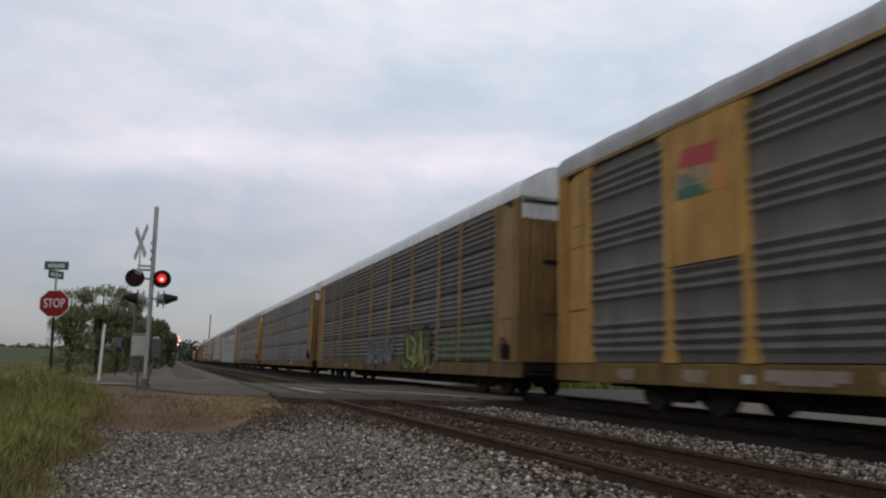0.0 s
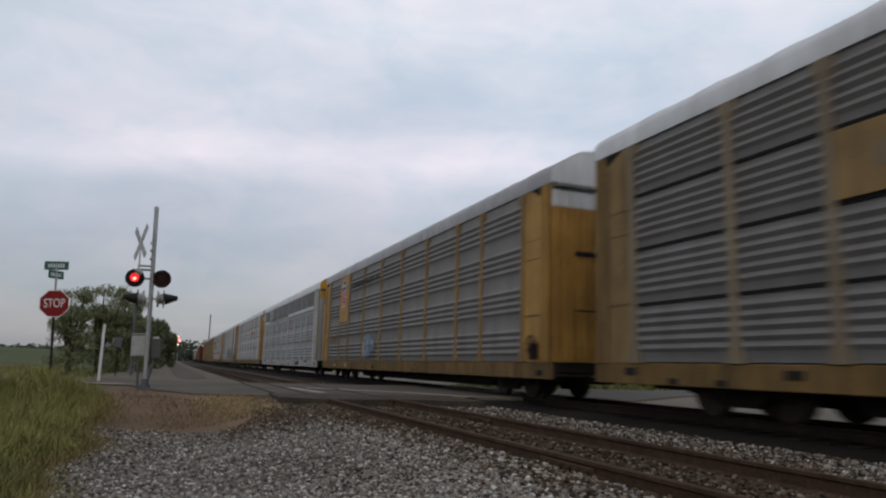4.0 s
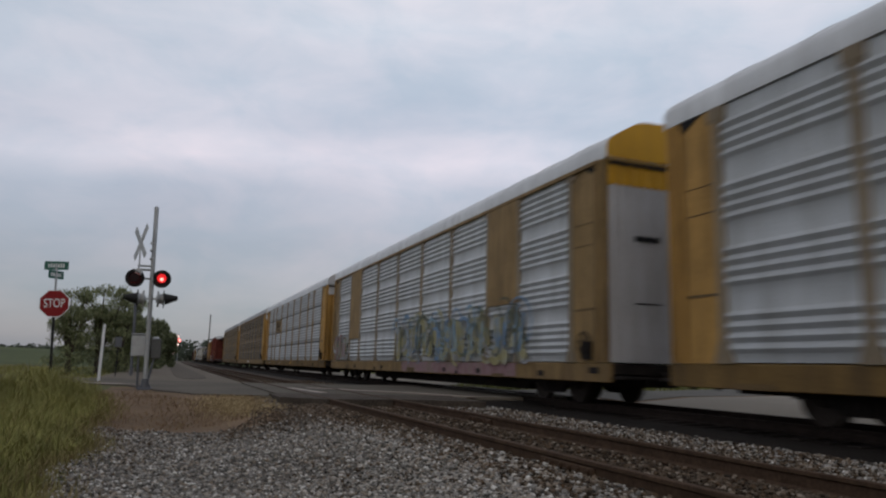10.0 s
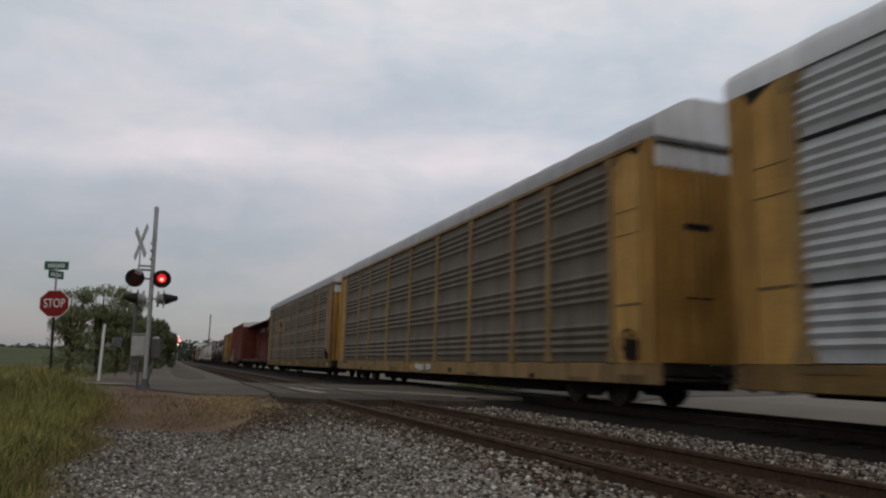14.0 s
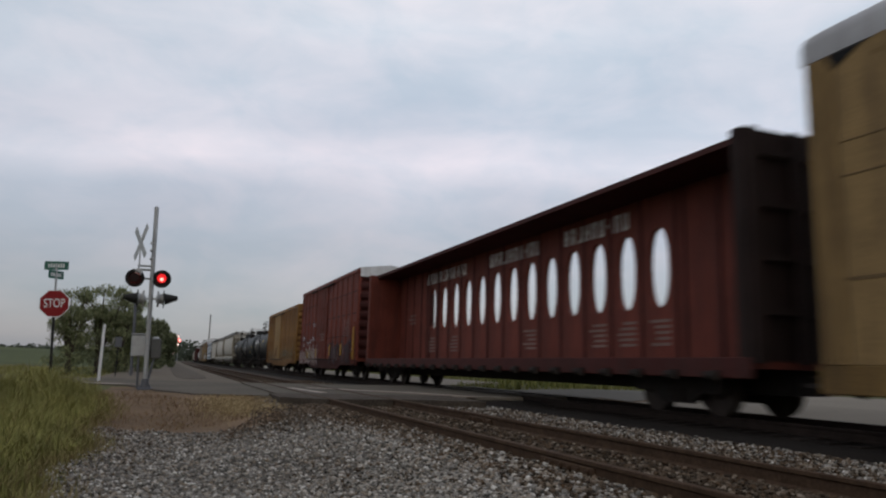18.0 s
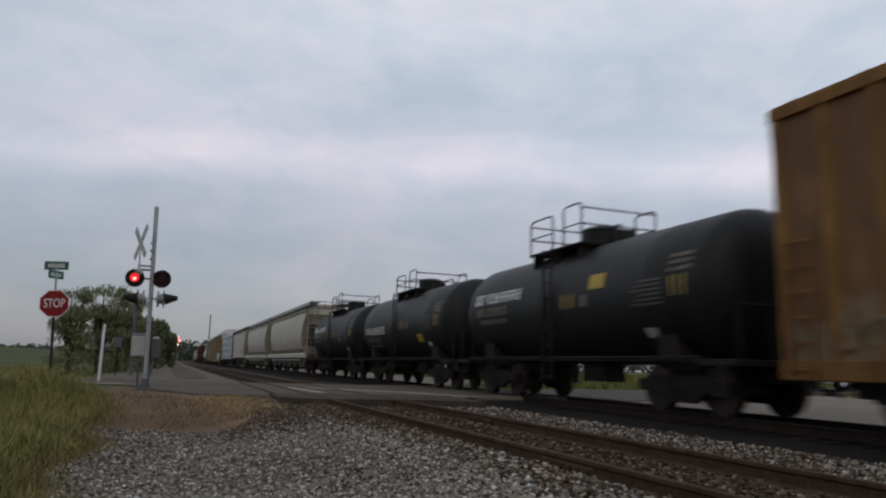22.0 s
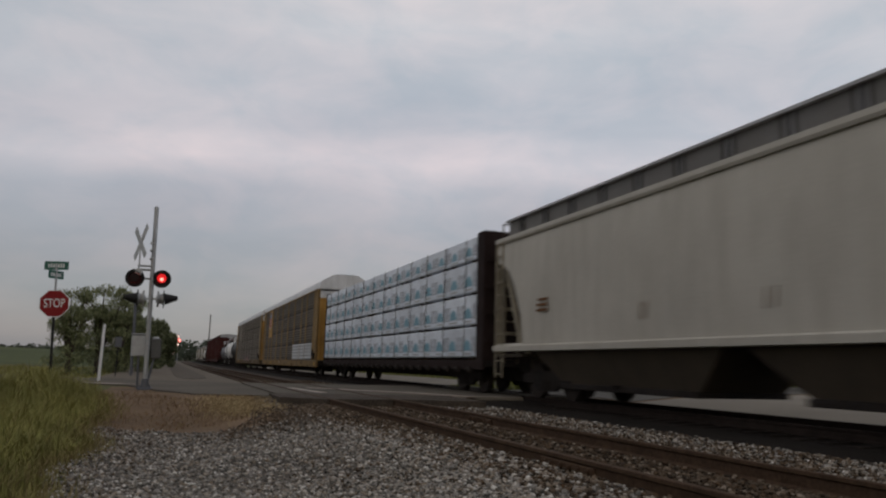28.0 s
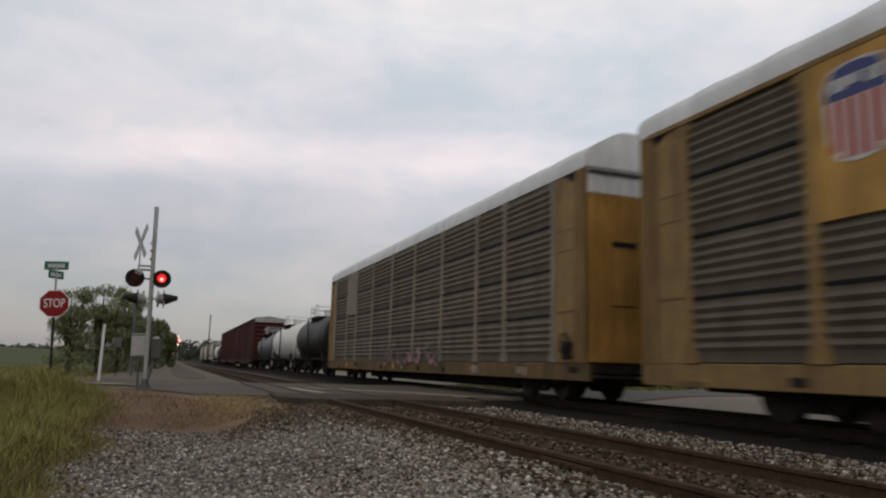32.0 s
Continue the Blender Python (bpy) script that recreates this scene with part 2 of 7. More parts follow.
    sill_dirty=mat("grimy_sill", (0.15, 0.098, 0.045), 0.75, var=0.4, scale=0.8, streak=0.7, dirt=(0.04, 0.032, 0.022)),
    gravel_brown=mat("rusty_ballast", (0.062, 0.050, 0.039), 0.95, var=0.45, scale=1.5, fine=22, bump=1.0),
    panel_pale=mat("soiled_pale_panel", (0.31, 0.325, 0.335), 0.55, 0.05, var=0.16, scale=0.8, streak=0.6, dirt=(0.16, 0.14, 0.12), rand=0.10),
    white_worn=mat("soiled_white_paint", (0.43, 0.425, 0.42), 0.6, var=0.16, scale=0.7, streak=0.6, dirt=(0.20, 0.165, 0.12)),
    faded_red=mat("faded_red_emblem", (0.31, 0.09, 0.075), 0.65, var=0.3, streak=0.5, dirt=(0.28, 0.26, 0.25)),
    olive=mat("spray_olive", (0.26, 0.23, 0.08), 0.6, var=0.3, scale=3),
    lens_lit=glow("lit_red_lens", (0.62, 0.010, 0.012), 1.2),
    lens_core=glow("lit_lens_core", (1.0, 0.26, 0.22), 3.0),
    far_lamp=glow("far_pale_lamp", (1.0, 0.70, 0.62), 2.0),
)

def spray(name, cols, scale=1.1):
    """Sprayed paint that runs from colour to colour in soft, upright patches."""
    m = bpy.data.materials.new(name)
    m.use_nodes = True
    nt = m.node_tree
    b = nt.nodes["Principled BSDF"]
    tc = nt.nodes.new("ShaderNodeTexCoord")
    mp = nt.nodes.new("ShaderNodeMapping")
    mp.inputs["Scale"].default_value = (1, 1.6, 0.8)
    nt.links.new(tc.outputs["Object"], mp.inputs[0])
    n = nt.nodes.new("ShaderNodeTexNoise")
    n.inputs["Scale"].default_value = scale
    n.inputs["Detail"].default_value = 4
    n.inputs["Distortion"].default_value = 1.6
    nt.links.new(mp.outputs[0], n.inputs[0])
    r = nt.nodes.new("ShaderNodeValToRGB")
    e = r.color_ramp.elements
    e[0].position, e[0].color = 0.38, (*cols[0], 1)
    e[1].position, e[1].color = 0.62, (*cols[-1], 1)
    for i, c in enumerate(cols[1:-1]):
        k = e.new(0.38 + 0.24 * (i + 1) / (len(cols) - 1))
        k.color = (*c, 1)
    nt.links.new(n.outputs[0], r.inputs[0])
    nt.links.new(r.outputs[0], b.inputs["Base Color"])
    b.inputs["Roughness"].default_value = 0.7
    b.inputs["Specular IOR Level"].default_value = 0.15
    return m


M["spray_lime"] = spray("spray_lime_and_black", [(0.02, 0.025, 0.02), (0.06, 0.07, 0.03), (0.20, 0.20, 0.05), (0.03, 0.04, 0.03), (0.13, 0.12, 0.06)], 2.0)
M["spray_steel"] = spray("spray_steel_letters", [(0.06, 0.06, 0.07), (0.15, 0.15, 0.17), (0.23, 0.23, 0.25), (0.09, 0.09, 0.11)], 2.8)
M["spray_gold"] = spray("spray_gold_and_blue", [(0.05, 0.13, 0.26), (0.27, 0.22, 0.08), (0.36, 0.31, 0.10), (0.06, 0.17, 0.20), (0.30, 0.20, 0.11), (0.16, 0.24, 0.12)], 1.7)
M["gold_faint"] = spray("spray_gold_faint", [(0.30, 0.27, 0.13), (0.36, 0.33, 0.18), (0.30, 0.30, 0.24)], 1.5)
M["spray_sky"] = spray("spray_pale_blue", [(0.20, 0.32, 0.42), (0.30, 0.42, 0.50), (0.16, 0.27, 0.40)], 1.8)
M["spray_mix"] = spray("spray_red_green_white", [(0.26, 0.03, 0.05), (0.24, 0.22, 0.23), (0.07, 0.16, 0.06), (0.22, 0.24, 0.20), (0.28, 0.10, 0.15), (0.07, 0.05, 0.07)], 2.6)
M["spray_pale"] = spray("spray_pale_grey", [(0.14, 0.05, 0.045), (0.26, 0.20, 0.19), (0.42, 0.37, 0.36), (0.18, 0.09, 0.08), (0.33, 0.27, 0.26)], 2.6)
M["spray_moss"] = spray("spray_moss_film", [(0.07, 0.085, 0.055), (0.10, 0.115, 0.075), (0.12, 0.115, 0.10), (0.08, 0.095, 0.06)], 0.9)
M["spray_tan"] = spray("spray_pale_tan", [(0.16, 0.085, 0.034), (0.21, 0.15, 0.085), (0.14, 0.12, 0.08), (0.25, 0.18, 0.10), (0.17, 0.09, 0.038)], 3.0)
M["ochre_wash"] = spray("washed_ochre", [(0.22, 0.16, 0.09), (0.17, 0.15, 0.11), (0.25, 0.17, 0.08)], 2.4)
M["rust"] = spray("rust_bloom", [(0.10, 0.042, 0.018), (0.16, 0.072, 0.026), (0.085, 0.036, 0.018)], 3.5)
M["spray_rose"] = spray("spray_rose", [(0.22, 0.13, 0.13), (0.28, 0.18, 0.20), (0.20, 0.16, 0.12)], 1.2)
M["spray_night"] = spray("spray_blue_black", [(0.02, 0.02, 0.026), (0.045, 0.042, 0.052), (0.085, 0.04, 0.036), (0.03, 0.028, 0.036)], 2.2)

M["tank"].node_tree.nodes["Principled BSDF"].inputs["Specular IOR Level"].default_value = 0.2
for k in ("panel_pale", "white_worn", "lens_dark", "panel_light", "panel_dark", "panel_mid", "panel_brown", "yellow", "yellow_dull", "yellow_bright", "sill_yellow", "sill_dirty", "gravel_brown", "black", "sign_red", "tan", "post_grey", "white", "hopper", "hopper_mid", "hopper_low", "roof_dark"):
    M[k].node_tree.nodes["Principled BSDF"].inputs["Specular IOR Level"].default_value = 0.2
for k in ("gravel", "gravel_dark", "dirt", "asphalt", "concrete", "tie", "tie_dark", "rail", "rail_dark", "under", "verge", "field", "oxide_dark", "wheel", "line", "oxide", "ochre", "bulkhead"):
    M[k].node_tree.nodes["Principled BSDF"].inputs["Specular IOR Level"].default_value = 0.12


# ---- mesh helpers ----
def box(bm, x0, x1, y0, y1, z0, z1, bev=0.0):
    r = bmesh.ops.create_cube(bm, size=1.0)
    vs = r["verts"]
    for v in vs:
        v.co = Vector(((x0 + x1) / 2 + v.co.x * (x1 - x0), (y0 + y1) / 2 + v.co.y * (y1 - y0), (z0 + z1) / 2 + v.co.z * (z1 - z0)))
    if bev:
        es = list({e for v in vs for e in v.link_edges})
        bmesh.ops.bevel(bm, geom=es, offset=bev, segments=1, affect="EDGES")


def cyl(bm, p0, p1, r0, r1=None, seg=12, caps=True):
    p0, p1 = Vector(p0), Vector(p1)
    d = p1 - p0
    m = Matrix.Translation((p0 + p1) / 2) @ d.to_track_quat("Z", "Y").to_matrix().to_4x4()
    bmesh.ops.create_cone(bm, cap_ends=caps, segments=seg, radius1=r0, radius2=r0 if r1 is None else r1, depth=d.length, matrix=m)


def prism(bm, pts, axis, a, b):
    """Closed outline pts (two numbers each), drawn out along axis 'x', 'y' or 'z' from a to b."""
    def at(u, v, w):
        return (w, u, v) if axis == "x" else (u, w, v) if axis == "y" else (u, v, w)
    lo = [bm.verts.new(at(u, v, a)) for u, v in pts]
    hi = [bm.verts.new(at(u, v, b)) for u, v in pts]
    n = len(pts)
    for i in range(n):
        bm.faces.new((lo[i], lo[(i + 1) % n], hi[(i + 1) % n], hi[i]))
    bm.faces.new(lo[::-1])
    bm.faces.new(hi)


def lathe(bm, prof, seg=28, base=None):
    """Profile of (radius, y), turned round the y axis at height base."""
    rings = []
    for r, y in prof:
        rings.append([bm.verts.new((r * math.cos(2 * math.pi * i / seg), y, base + r * math.sin(2 * math.pi * i / seg))) for i in range(seg)])
    for a, b in zip(rings, rings[1:]):
        for i in range(seg):
            bm.faces.new((a[i], a[(i + 1) % seg], b[(i + 1) % seg], b[i]))
    bm.faces.new(rings[0][::-1])
    bm.faces.new(rings[-1])


def data(name, bm, material, smooth=False):
    me = bpy.data.meshes.new(name)
    bmesh.ops.recalc_face_normals(bm, faces=bm.faces[:])
    bm.to_mesh(me)
    bm.free()
    me.materials.append(material)
    if smooth:
        for p in me.polygons:
            p.use_smooth = True
        me.set_sharp_from_angle(angle=radians(40))
    return me


def put(name, me, parent=None, loc=(0, 0, 0), rot=(0, 0, 0), label=""):
    ob = new(name, me)
    ob.parent = parent
    ob.location = loc
    ob.rotation_euler = [radians(a) for a in rot]
    if label:
        ob["label"] = label
    return ob


def part(name, bm, material, parent, label="", smooth=False):
    ob = put(name, data(name, bm, material, smooth), parent, label=label)
    if name in ("lettering", "emblem_bar", "lettering_line", "door_slot", "door_rail", "brake_gear"):
        ob["kind"] = "stuff"
    return ob


def root(name, label, category, group=""):
    ob = new(name)
    ob.empty_display_size = 0.3
    return tagged(ob, label, category, group)


CACHE = {}


def once(key, make):
    if key not in CACHE:
        CACHE[key] = make()
    return CACHE[key]


# ---- the line of the tracks: a very wide bend to the east ----
BEND = 3.5e-5
NEAR = 3.48 + 0.7525             # centre of the near track
FAR = 9.607 + 0.7525             # centre of the far track, which carries the train
SPEED = 14.87


def bend(y):
    return BEND * y * y if y > 0 else 0.0


def heading(y):
    return -math.degrees(math.atan(2 * BEND * y)) if y > 0 else 0.0


# ---- rolling stock: built at the origin, front end towards -y, rail heads at z = 0 ----
def truck_parts(parent, y, tag):
    """A two-axle truck with side frames, bolster, springs and two wheelsets."""
    def frame_mesh():
        bm = bmesh.new()
        for s in (-1, 1):
            x = 0.98 * s
            prism(bm, [(-1.25, 0.40), (-1.25, 0.62), (-0.55, 0.72), (0.55, 0.72), (1.25, 0.62), (1.25, 0.40), (0.75, 0.42), (0.42, 0.20), (-0.42, 0.20), (-0.75, 0.42)], "x", x - 0.07, x + 0.07)
        box(bm, -1.0, 1.0, -0.22, 0.22, 0.38, 0.70, 0.03)
        return data("side_frames", bm, M["under"])

    def spring_mesh():
        bm = bmesh.new()
        for s in (-1, 1):
            for k in (-0.16, 0.0, 0.16):
                cyl(bm, (1.06 * s, k, 0.24), (1.06 * s, k, 0.5), 0.065, seg=8)
        return data("spring_pack", bm, M["under"])

    def set_mesh():
        bm = bmesh.new()
        cyl(bm, (-1.0, 0, 0), (1.0, 0, 0), 0.08, seg=10)
        for s in (-1, 1):
            a, b = sorted((0.69 * s, 0.81 * s))
            cyl(bm, (a, 0, 0), (b, 0, 0), 0.457, seg=26)
            cyl(bm, (0.66 * s, 0, 0), (0.69 * s, 0, 0), 0.485, seg=26)
            cyl(bm, (0.81 * s, 0, 0), (0.86 * s, 0, 0), 0.17, 0.12, seg=12)
        return data("wheelset", bm, M["wheel"])

    t = put("truck", once("truck", frame_mesh), parent, (0, y, 0))
    put("spring_pack", once("springs", spring_mesh), t)["kind"] = "stuff"
    sets = [put("wheelset", once("wheelset", set_mesh), t, (0, k, 0.457)) for k in (-0.89, 0.89)]
    return sets


def coupler(parent, y, s):
    def make():
        bm = bmesh.new()
        box(bm, -0.09, 0.09, 0.0, 0.62, 0.72, 0.92, 0.02)
        prism(bm, [(-0.16, 0.55), (0.18, 0.5), (0.18, 0.72), (0.02, 0.86), (-0.13, 0.95), (-0.2, 0.8)], "z", 0.68, 0.97)
        cyl(bm, (0.3, 0.0, 0.75), (0.12, 0.8, 0.45), 0.035, seg=6)
        return data("coupler", bm, M["under"])
    put("coupler", once("coupler", make), parent, (0, y, 0), (0, 0, 0 if s > 0 else 180))


def ladder(parent, material, x, y, z0, z1, along="y", width=0.42, key="ladder"):
    def make():
        bm = bmesh.new()
        for k in (-width / 2, width / 2):
            box(bm, -0.02, 0.02, k - 0.02, k + 0.02, z0, z1)
        n = int((z1 - z0) / 0.38)
        for i in range(n + 1):
            z = z0 + 0.1 + i * (z1 - z0 - 0.2) / max(1, n)
            box(bm, -0.015, 0.015, -width / 2, width / 2, z - 0.015, z + 0.015)
        return data("ladder", bm, material)
    put("ladder", once((key, z0, z1, width, material.name), make), parent, (x, y, 0), (0, 0, 0 if along == "y" else 90))


def bars(bm, x, y0, y1, z0, z1, n, rng, gap=0.25, t=0.008):
    """A row of n upright bars in place of lettering, on a side that faces -x."""
    w = (y1 - y0) / n
    for i in range(n):
        a = y0 + i * w
        if rng.random() < 0.10:
            continue
        box(bm, x - t, x, a, a + w * (1 - gap), z0 + (0.0 if rng.random() < 0.7 else (z1 - z0) * 0.25), z1)


def lines(bm, x, y0, y1, z0, z1, n, rng, t=0.008):
    """n small lines of unreadable writing."""
    h = (z1 - z0) / n
    for i in range(n):
        z = z0 + i * h
        box(bm, x - t, x, y0, y0 + (y1 - y0) * rng.uniform(0.6, 1.0), z, z + h * 0.5)


def blob(bm, x, cy, cz, ry, rz, rng, n=20, t=0.006):
    """A rounded sprayed shape with a wavering outline."""
    ph = [rng.uniform(0, 6.28) for _ in range(3)]
    pts = []
    for i in range(n):
        a = 2 * math.pi * i / n
        k = 1 + 0.22 * math.sin(3 * a + ph[0]) + 0.16 * math.sin(5 * a + ph[1]) + 0.1 * math.sin(8 * a + ph[2])
        pts.append((cy + ry * k * math.cos(a), cz + rz * k * math.sin(a)))
    prism(bm, pts, "x", x - t, x)


def arc(bm, x, cy, cz, r, a0, a1, w, squash=1.0, t=0.005):
    """A sprayed curved stroke on a side that faces -x."""
    n = 9
    pts = []
    for s in (1, -1):
        seq = range(n + 1) if s > 0 else range(n, -1, -1)
        for i in seq:
            a = a0 + (a1 - a0) * i / n
            k = r + s * w / 2 * (0.5 + 0.5 * math.sin(math.pi * (0.15 + 0.7 * i / n)))
            pts.append((cy + k * math.cos(a) * squash, cz + k * math.sin(a)))
    prism(bm, pts, "x", x - t, x)


SHAPES = [
    [(0, 0), (0.5, 0.1), (1, 0), (0.8, 0.6), (1, 1), (0.4, 0.86), (0.1, 1), (0.25, 0.5)],
    [(0.1, 0), (0.7, 0.05), (0.6, 0.35), (1, 0.4), (0.5, 1), (0, 0.95), (0.35, 0.6), (0, 0.5)],
    [(0, 0.1), (0.6, 0), (1, 0.3), (0.9, 1), (0.55, 0.95), (0.6, 0.4), (0.35, 0.3), (0.3, 0.75), (0, 0.8)],
    [(0.3, 0), (0.7, 0.02), (1, 0.4), (0.7, 1), (0.45, 0.7), (0.2, 1), (0, 0.5)],
    [(0, 0), (0.4, 0.04), (0.55, 0.3), (0.75, 0.02), (1, 0.1), (0.7, 0.55), (0.95, 0.9), (0.5, 0.7), (0.15, 1), (0.3, 0.5)]]


def graffiti(car, x, y0, y1, z0, z1, fill, strokes, rng, n=6, label="faded sprayed graffiti", soft=False):
    """Sprayed wedges and hooks of running paint side by side, with curved strokes over them."""
    n *= 1 if soft else 2
    hgt = z1 - z0
    pitch = (y1 - y0) / n
    for i in range(n):
        cy = y0 + (i + 0.5) * pitch
        d = 0.002 + 0.002 * (i % 3)
        bm = bmesh.new()
        w = pitch * 1.35
        shape = SHAPES[rng.randrange(len(SHAPES))]
        flip, slant = rng.choice((-1, 1)), rng.uniform(-0.18, 0.18)
        lo, tall = z0 + hgt * rng.uniform(-0.04, 0.10), hgt * rng.uniform(0.86, 1.0)
        pts = [(cy + w * (flip * (u - 0.5) + slant * (v - 0.5)) + rng.uniform(-0.03, 0.03), lo + tall * v + rng.uniform(-0.03, 0.03)) for u, v in shape]
        if soft:
            blob(bm, x - d, cy, lo + tall * 0.5, pitch * 0.66, tall * 0.42, rng, 26, 0.003)
        else:
            prism(bm, pts, "x", x - d - 0.003, x - d)
        g = part("graffiti", bm, fill, car, label)
        for q, m in enumerate(strokes):
            if (i + q) % 2:
                continue
            bm = bmesh.new()
            a0 = rng.uniform(0, 6.28)
            e = d + 0.007 + 0.003 * q
            arc(bm, x - e, cy + rng.uniform(-0.4, 0.4) * pitch, z0 + hgt * rng.uniform(0.35, 0.65), hgt * rng.uniform(0.20, 0.36), a0, a0 + rng.uniform(1.4, 3.4), rng.uniform(0.05, 0.13), rng.uniform(0.6, 1.2), 0.003)
            part("stroke", bm, m, g)


def tag_strokes(car, x, y0, y1, z0, z1, mats, rng, n=40, label="sprayed letters in loose strokes", wide=(0.06, 0.17)):
    """Sprayed letters of loose curved and straight strokes, with the wall showing between them."""
    hgt = z1 - z0
    for i in range(n):
        bm = bmesh.new()
        cy = y0 + (y1 - y0) * (i + rng.random()) / n
        e = 0.002 * (i % 9)
        a0 = rng.uniform(0, 6.28)
        if i % 3 == 2:
            w, k = rng.uniform(*wide), rng.uniform(-0.3, 0.3)
            lo, hi = z0 + hgt * rng.uniform(0, 0.3), z0 + hgt * rng.uniform(0.6, 1.0)
            prism(bm, [(cy, lo), (cy + w, lo), (cy + w + k, hi), (cy + k, hi)], "x", x - e - 0.002, x - e)
        else:
            r = hgt * rng.uniform(0.16, 0.36)
            arc(bm, x - e, cy, z0 + rng.uniform(r, hgt - r), r, a0, a0 + rng.uniform(1.6, 4.4), rng.uniform(*wide), rng.uniform(0.55, 1.1), 0.002)
        ob = part("graffiti_stroke", bm, mats[rng.randrange(len(mats))], car, label if i == 0 else "")
        ob["kind"] = "stuff"


def ribbed_sheet(car, y0, y1, z0, z1, material, name, label=""):
    """A corrugated sheet laid over the side, its ribs running lengthwise."""
    bm = bmesh.new()
    x = -HALF - 0.03
    n = max(2, round((z1 - z0) / 0.2))
    pts = [(x + 0.04, z0)]
    for i in range(n):
        for k in range(6):
            pts.append((x - 0.022 * (1 - math.cos(2 * math.pi * k / 6)), z0 + (z1 - z0) * (i + k / 6) / n))
    pts += [(x, z1), (x + 0.04, z1)]
    prism(bm, pts, "y", y0, y1)
    return part(name, bm, material, car, label, True)


HALF = 1.655                      # half width of the covered racks


def rack_panel(width, even=False, ribs=5):
    """One corrugated side sheet in four tiers; ribs spread evenly, or gathered in threes under a flat."""
    z = 0.955
    tier = 1.11
    pts = [(0.0, z)]
    for k in range(4):
        b = z + k * tier
        pitch = 0.168 if ribs == 5 else 0.182
        for i in range(ribs):
            c = b + (0.17 if even else 0.13) + i * pitch
            for k5 in range(6):
                pts.append((-0.026 * (1 - math.cos(2 * math.pi * k5 / 6)), c + pitch * k5 / 6))
        pts.append((0.0, c + pitch + 0.001))
        pts.append((0.0, b + tier - 0.004))
    pts += [(0.05, z + 4 * tier - 0.004), (0.05, z)]
    bm = bmesh.new()
    prism(bm, pts, "y", -width / 2, width / 2)
    return bm


BAYS = [2.7, 1.95, 2.96, 2.96, 2.96, 2.96, 2.96, 1.95, 2.7]


def autorack(label, panel="panel_dark", post="yellow", sill="sill_yellow", end="yellow", roof="roof", tiers=False, cap="roof", seed=1, length=27.0, doors="yellow", eave=None, ribs=4):
    """A long covered rack for new motor cars. Returns the car and the bays' middle places from front to rear."""
    rng = random.Random(seed)
    car = root("autorack", label, "railcar", "cars of the freight train")
    h = length / 2
    e0 = 1.5
    k = (length - 2.9) / sum(BAYS)
    # side sills and floor
    for s in (-1, 1):
        bm = bmesh.new()
        box(bm, *sorted((s * (HALF - 0.10), s * HALF)), -h, h, 0.52, 0.93, 0.015)
        for i in range(20):
            y = -h + 0.6 + i * (length - 1.2) / 19
            box(bm, *sorted((s * HALF, s * (HALF + 0.012))), y - 0.03, y + 0.03, 0.55, 0.90)
        side = part("side_sill", bm, M[sill], car)
        y = -h + 0.4
        while s < 0 and y < h - 1.0:
            w, z0, z1, m = rng.choice(((0.55, 0.60, 0.82, "letter_tan"), (0.34, 0.64, 0.82, "yellow_bright" if seed != 14 else "sill_dirty"), (0.9, 0.53, 0.70, "sill_dirty"), (0.24, 0.55, 0.66, "under"), (0.30, 0.60, 0.74, "under"), (0.36, 0.70, 0.84, "under"), (0.18, 0.62, 0.76, "letter"), (0.8, 0.525, 0.62, "sill_dirty"), (1.1, 0.80, 0.925, "sill_dirty")))
            bm = bmesh.new()
            if m == "letter_tan":
                bars(bm, -HALF - 0.012, y, y + w, z0, z1, 7, rng, 0.35, 0.006)
            else:
                box(bm, -HALF - 0.018, -HALF - 0.012, y, y + w, z0, z1)
            part("sill_plate", bm, M[m], side)["kind"] = "stuff"
            y += w + rng.uniform(0.8, 3.4)
    bm = bmesh.new()
    box(bm, -HALF + 0.1, HALF - 0.1, -h + 0.1, h - 0.1, 0.70, 0.92)
    box(bm, -0.45, 0.45, -h + 0.4, h - 0.4, 0.42, 0.70)
    part("floor", bm, M["under"], car)
    bm = bmesh.new()
    prism(bm, [(-8.3, 0.70), (8.3, 0.70), (7.9, 0.20), (-7.9, 0.20)], "x", -0.62, 0.62)
    part("centre_sill", bm, M["under"], car)
    for i in range(9):
        def bearer():
            bm = bmesh.new()
            prism(bm, [(-HALF + 0.12, 0.71), (HALF - 0.12, 0.71), (0.7, 0.40), (-0.7, 0.40)], "y", -0.1, 0.1)
            return data("cross_bearer", bm, M["under"])
        put("cross_bearer", once("crossbearer", bearer), car, (0, -7.2 + i * 1.8, 0))
    # roof: arched, its ends rounded down
    bm = bmesh.new()
    prof = [(HALF + 0.015, 5.41), (HALF + 0.015, 5.70), (1.58, 5.855), (1.45, 5.95), (1.0, 6.22), (0.80, 6.325), (0.62, 6.36), (0, 6.38)]
    prof = prof + [(-a, b) for a, b in prof[-2::-1]]
    rings = []
    for y, drop in ((-h + 0.02, 0.025), (-h + 0.10, 0.0), (0, 0), (h - 0.10, 0.0), (h - 0.02, 0.025)):
        rings.append([bm.verts.new((a, y, 5.41 + (b - 5.41) * (1 - drop))) for a, b in prof])
    for a, b in zip(rings, rings[1:]):
        for i in range(len(prof) - 1):
            bm.faces.new((a[i], a[i + 1], b[i + 1], b[i]))
        bm.faces.new((a[-1], a[0], b[0], b[-1]))
    bm.faces.new(rings[0])
